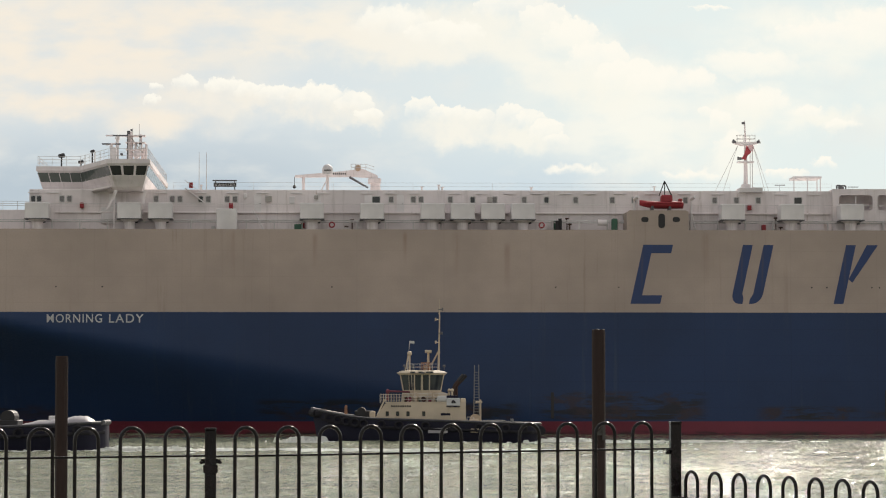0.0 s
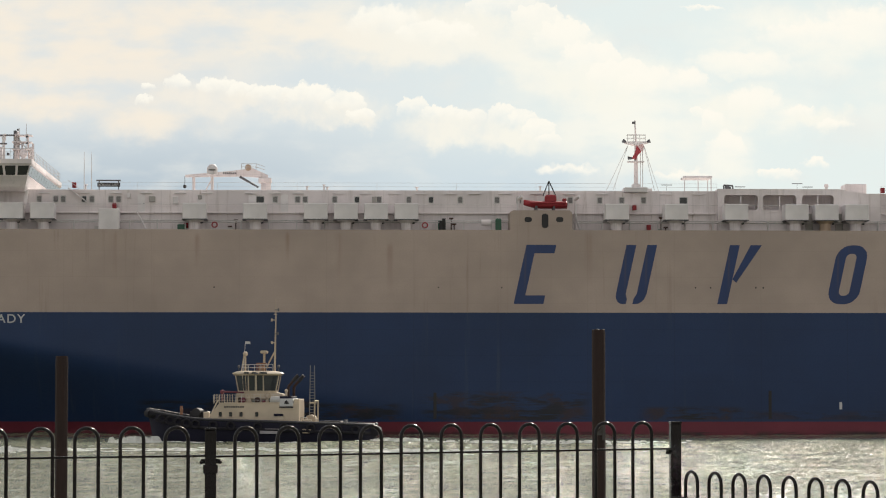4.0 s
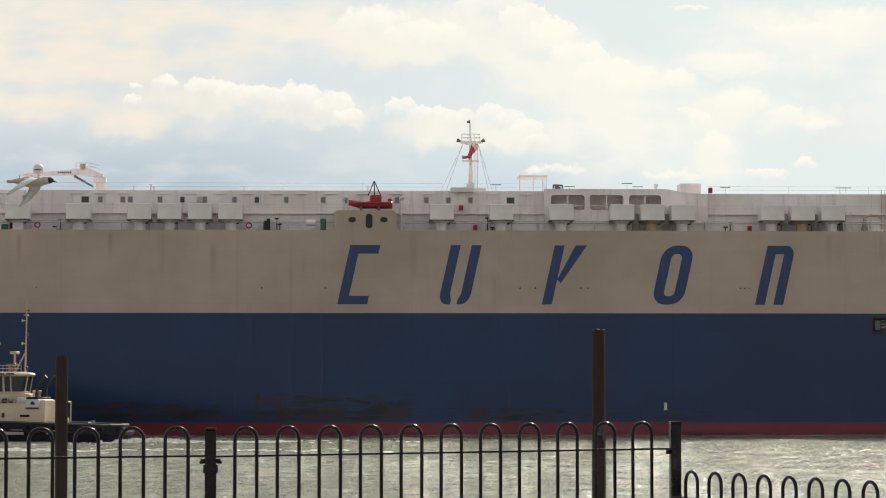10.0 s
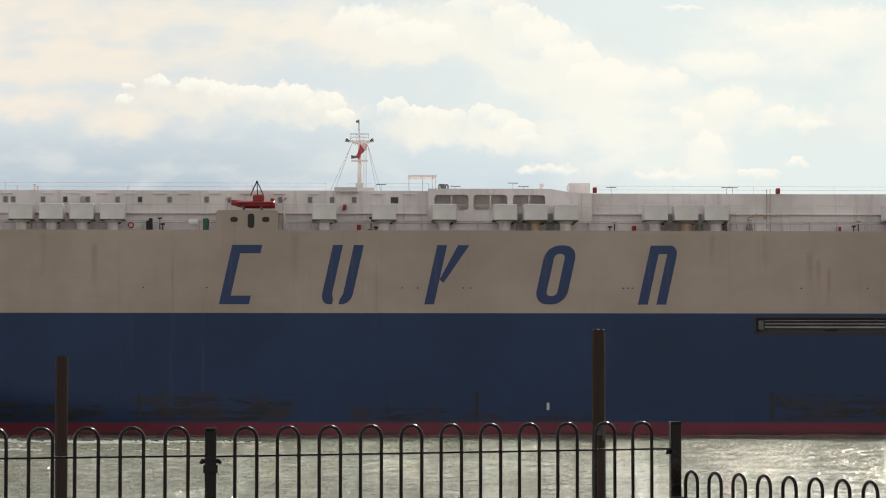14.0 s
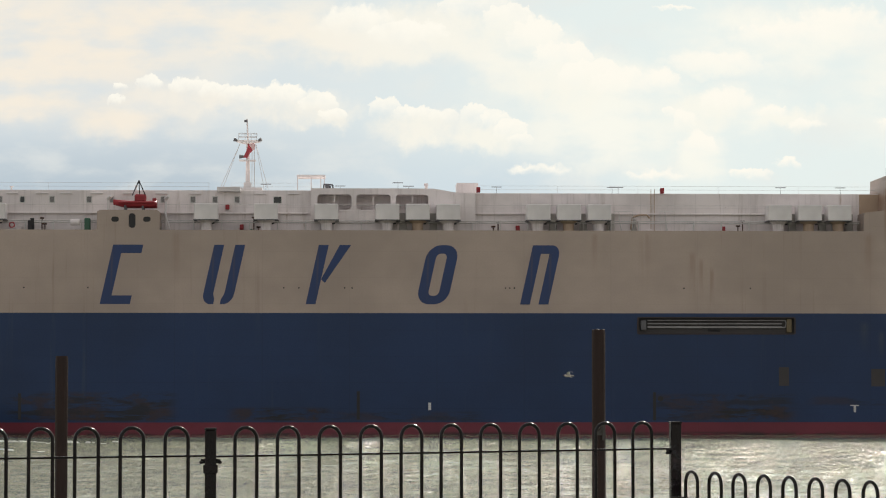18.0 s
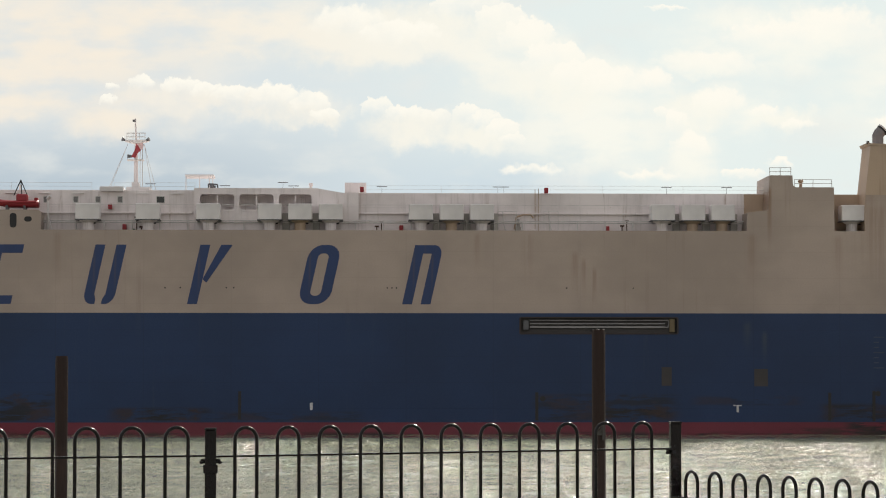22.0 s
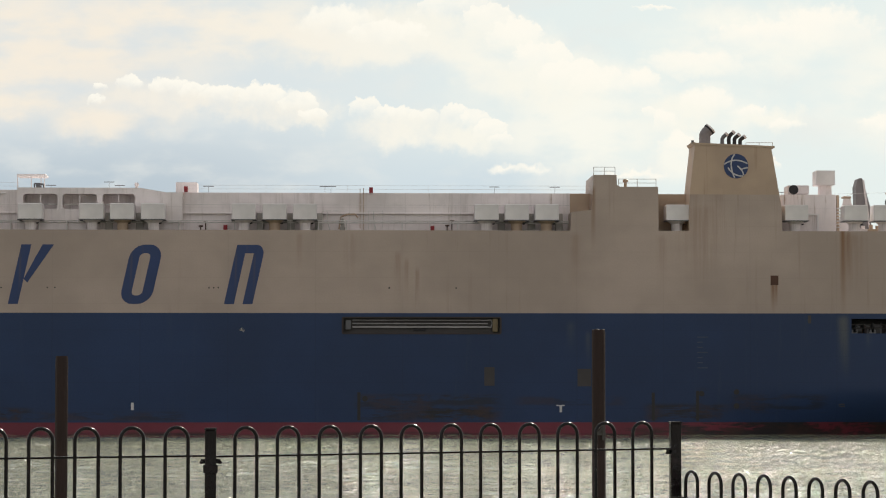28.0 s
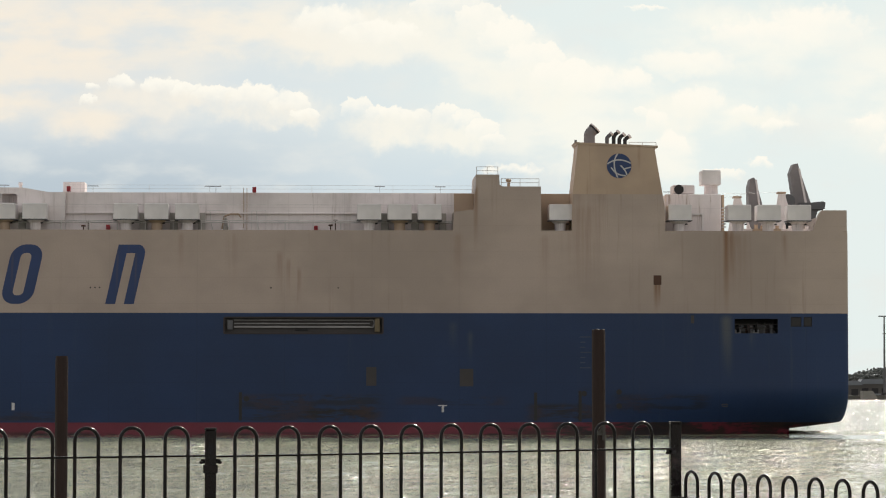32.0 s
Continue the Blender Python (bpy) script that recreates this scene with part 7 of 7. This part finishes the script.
# ---- gulls ----
M["gull_white"] = paint("gull_white_feathers", (0.46, 0.42, 0.40, 1), (0.32, 0.30, 0.28, 1), 0.3, rough=0.8, scale=8)
M["gull_grey"] = paint("gull_grey_feathers", (0.60, 0.60, 0.61, 1), (0.42, 0.42, 0.43, 1), 0.3, rough=0.8, scale=8)
M["gull_dark"] = paint("gull_dark_head", (0.055, 0.04, 0.036, 1), amount=0.1, rough=0.7, scale=8)


def gull(heading, label):
    """A gull flying along +x of its own axes times heading."""
    ob = thing("gull", label, "bird", group="gulls in flight")
    s = heading
    bm = nb()
    ball(bm, (0, 0, 0), 0.075, 2.4, 0.95, 0.9, 14)
    ball(bm, (s * -0.12, 0, 0.008), 0.05, 2.8, 0.9, 0.75, 12)
    ball(bm, (s * 0.15, 0, 0.012), 0.055, 1.3, 0.9, 0.9, 12)
    part("body", bm, M["gull_white"], ob, smooth=True)
    part("head", ball(nb(), (s * 0.205, 0, 0.018), 0.042, 1.35, 0.9, 0.95, 12), M["gull_dark"], ob, "dark hooded head", smooth=True)
    part("bill", rod(nb(), (s * 0.24, 0, 0.012), (s * 0.305, 0, -0.005), 0.014, 0.004, 8), M["gull_dark"], ob)
    bm = nb()
    vs_ = [bm.verts.new((s * x, y, z)) for z in (0.012, -0.008) for x, y in ((-0.13, 0.03), (-0.13, -0.03), (-0.30, -0.065), (-0.30, 0.065))]
    bm.faces.new(vs_[:4]), bm.faces.new(vs_[4:][::-1])
    for i in range(4):
        bm.faces.new((vs_[i], vs_[(i + 1) % 4], vs_[4 + (i + 1) % 4], vs_[4 + i]))
    bmesh.ops.recalc_face_normals(bm, faces=bm.faces[:])
    part("tail", bm, M["gull_white"], ob)
    wings = []
    for side_ in (-1, 1):
        bm = nb()
        pr_ = [(0.0, 0.07, -0.09, 0.016), (0.16, 0.095, -0.06, 0.013), (0.30, 0.03, -0.10, 0.010), (0.42, -0.08, -0.17, 0.007), (0.50, -0.20, -0.235, 0.003)]
        secs_ = []
        for span, le, te, th in pr_:
            zc = 0.12 * math.sin(span / 0.5 * 2.5)
            mid = (le + te) / 2
            secs_.append([bm.verts.new((s * cx_, side_ * span, zc + dz)) for cx_, dz in ((le, 0.0), (mid + 0.02, th), (te, 0.0), (mid + 0.02, -th * 0.5))])
        for a_, b_ in zip(secs_, secs_[1:]):
            for i in range(4):
                bm.faces.new((a_[i], a_[(i + 1) % 4], b_[(i + 1) % 4], b_[i]))
        bm.faces.new(secs_[0]), bm.faces.new(secs_[-1][::-1])
        bmesh.ops.recalc_face_normals(bm, faces=bm.faces[:])
        wings.append(part("wing", bm, M["gull_grey"], ob, "grey wing", at=(0, side_ * 0.045, 0.035), smooth=True))
    return ob, wings

gull_a, wings_a = gull(1, "black-headed gull flying fast past the promenade")
gull_b, wings_b = gull(-1, "white gull gliding down across the ship's side")
gull_c, wings_c = gull(-1, "white gull flying low over the water")
gull_d, wings_d = gull(-1, "small white gull far off beside the hull")


# ---- what moves ----
def fly(bird, wings, rows, beat, swing):
    """Carry a bird along rows of (seconds, x, y, z, bank) and beat its wings."""
    walk(bird, [(t, pose(x, y, z, bank, 0, 0)) for t, x, y, z, bank in rows])
    steps = int(32.0 / beat)
    for wing, s in zip(wings, (-1, 1)):
        base = wing.location.copy()
        keys = []
        for k in range(steps + 1):
            up_ = swing[k % len(swing)]
            keys.append((k * beat, pose(base.x, base.y, base.z, s * up_, 0, 0)))
        keys.append((32.0, pose(base.x, base.y, base.z, s * swing[0], 0, 0)))
        walk(wing, keys)


def level_up():
    """Keep the tree at thing, part, sub-part: what lies deeper moves up beside its holder."""
    for ob in list(bpy.data.objects):
        while ob.parent and ob.parent.parent and ob.parent.parent.parent:
            holder = ob.parent
            ob.location = holder.location + ob.location
            ob.parent = holder.parent


def motions():
    # the ship's head lies 2.16 degrees towards the shore; it heels back upright in the first seconds
    turn_ = radians(2.16)
    gone = ((0, 0.0), (3, 9.085), (6, 18.199), (9, 27.288), (12, 36.437), (14, 42.507), (17, 51.666), (19, 57.785), (23, 69.962), (25, 76.078), (28, 85.259), (30, 91.341), (32, 97.436))
    heel = {0: 1.0, 3: 0.95}
    ship_rows = [(t, pose((0.1 - d) * math.cos(turn_), 300 + (0.1 - d) * math.sin(turn_), 0.09 * heel.get(t, 0.0), -0.32 * heel.get(t, 0.0), 0, 2.16)) for t, d in gone]
    walk(ship, ship_rows)
    walk(ship_foam, [(t, pose(m.translation.x, m.translation.y, 0, 0, 0, 2.16)) for t, m in ship_rows])
    for sc, t0, way_ in zip(scanners, (0.1, 0.78), (-1, -1)):      # one turn in 2.3 seconds
        base = sc.location.copy()
        walk(sc, [(k * 0.5, pose(base.x, base.y, base.z, 0, 0, way_ * (k * 0.5 - t0) * 156.5)) for k in range(65)])
    walk(sky_sheet, [(t, pose(-3.1 * t, 4500, 0)) for t in (0, 8, 16, 24, 32)])
    walk(water, [(t, pose(-0.35 * t, 0, 0)) for t in (0, 8, 16, 24, 32)])
    tug_rows = [(t, pose(TUG_X0 - x - 0.037 * min(t, 9), 259 - 3.8, -0.013 * min(t, 10), 0, 0, -0.55 * min(t, 9)))
                for t, x in ((0, 0.0), (3.5, 12.73), (5.5, 20.03), (8, 29.29), (10, 36.59), (12, 43.9), (20, 73.2), (32, 117.1))]
    walk(tug, tug_rows)
    walk(tug_foam, [(t, pose(m.translation.x, m.translation.y, 0, 0, 0, -0.55 * min(t, 9))) for t, m in tug_rows])
    lead_rows = [(t, LX1 - LL - 3.2 * t) for t in (0, 4, 12, 32)]
    walk(lead, [(t, pose(x, 221 - 3.8, 0)) for t, x in lead_rows])
    walk(lead_foam, [(t, pose(x, 221 - 3.8, 0)) for t, x in lead_rows])
    ka, kb, kc, kd = 35 / 5140, 86 / 5140, 150 / 5140, 280 / 5140
    za, zb, zc, zd = [4.43 + 694 * k for k in (ka, kb, kc, kd)]
    fly(gull_a, wings_a, [(0, (56 - 18700 - 784) * ka, 35, za - 320 * ka, -5), (9.5, (-879 - 784) * ka, 35, za - 320 * ka, -5), (10.0, (56 - 784) * ka, 35, za - 322 * ka, -5), (10.3, (617 - 784) * ka, 35, za - 303 * ka, -5),
                             (10.6, (1180 - 784) * ka, 35, za - 288 * ka, -5), (11.0, (1930 - 784) * ka, 35, za - 285 * ka, -5), (32, (41200 - 784) * ka, 35, za - 285 * ka, -5)], 0.1, (-6, -40, 22))
    fly(gull_b, wings_b, [(0, (7870 - 784) * kb, 86, zb + 600 * kb, -30), (5.0, (2120 - 784) * kb, 86, zb - 180 * kb, -30), (5.8, (1200 - 784) * kb, 86, zb - 448 * kb, -30), (6.0, (975 - 784) * kb, 86, zb - 530 * kb, -30), (6.2, (732 - 784) * kb, 86, zb - 592 * kb, 30),
                             (6.4, (500 - 784) * kb, 86, zb - 652 * kb, 40), (6.6, (285 - 784) * kb, 86, zb - 690 * kb, 20), (7.2, (-400 - 784) * kb, 86, zb - 700 * kb, 0), (32, (-28000 - 784) * kb, 86, zb - 500 * kb, 0)], 0.4, (8, 16))
    fly(gull_c, wings_c, [(0, (7800 - 784) * kc, 150, zc - 640 * kc, -15), (16.5, (1610 - 784) * kc, 150, zc - 655 * kc, -15), (17.4, (1212 - 784) * kc, 150, zc - 664 * kc, -15), (18.2, (940 - 784) * kc, 150, zc - 666 * kc, -15), (19, (661 - 784) * kc, 150, zc - 670 * kc, -15), (19.5, (476 - 784) * kc, 150, zc - 652 * kc, -15),
                             (20, (283 - 784) * kc, 150, zc - 656 * kc, -15), (20.5, (88 - 784) * kc, 150, zc - 656 * kc, -15), (32, (-4300 - 784) * kc, 150, zc - 650 * kc, -15)], 0.2, (-8, 10))
    fly(gull_d, wings_d, [(0, (7430 - 784) * kd, 280, zd - 560 * kd, -20), (23.5, (1553 - 784) * kd, 280, zd - 570 * kd, -20), (28, (428 - 784) * kd, 280, zd - 585 * kd, -20), (28.5, (309 - 784) * kd, 280, zd - 588 * kd, -20), (29, (173 - 784) * kd, 280, zd - 597 * kd, -20), (29.5, (52 - 784) * kd, 280, zd - 600 * kd, -20),
                             (32, (-560 - 784) * kd, 280, zd - 600 * kd, -20)], 0.2, (-10, 24))


for ob in list(ship.children):
    if ob.name.split(".")[0] not in ("boot_topping", "lower_hull", "upper_hull", "weather_deck", "bulwark_inside", "stern_wall"):
        inner = 10.0 if ob.name.split(".")[0] in ("bridge", "roof_railing") else min(c[1] for c in ob.bound_box) + ob.location.y
        mid_x = sum(c[0] for c in ob.bound_box) / 8 + ob.location.x
        ob.location.x += math.tan(radians(2.16)) * inner + (0.00012 * mid_x ** 2 if mid_x < 0 else 0.0)      # fittings stand square to the shore
level_up()
motions()
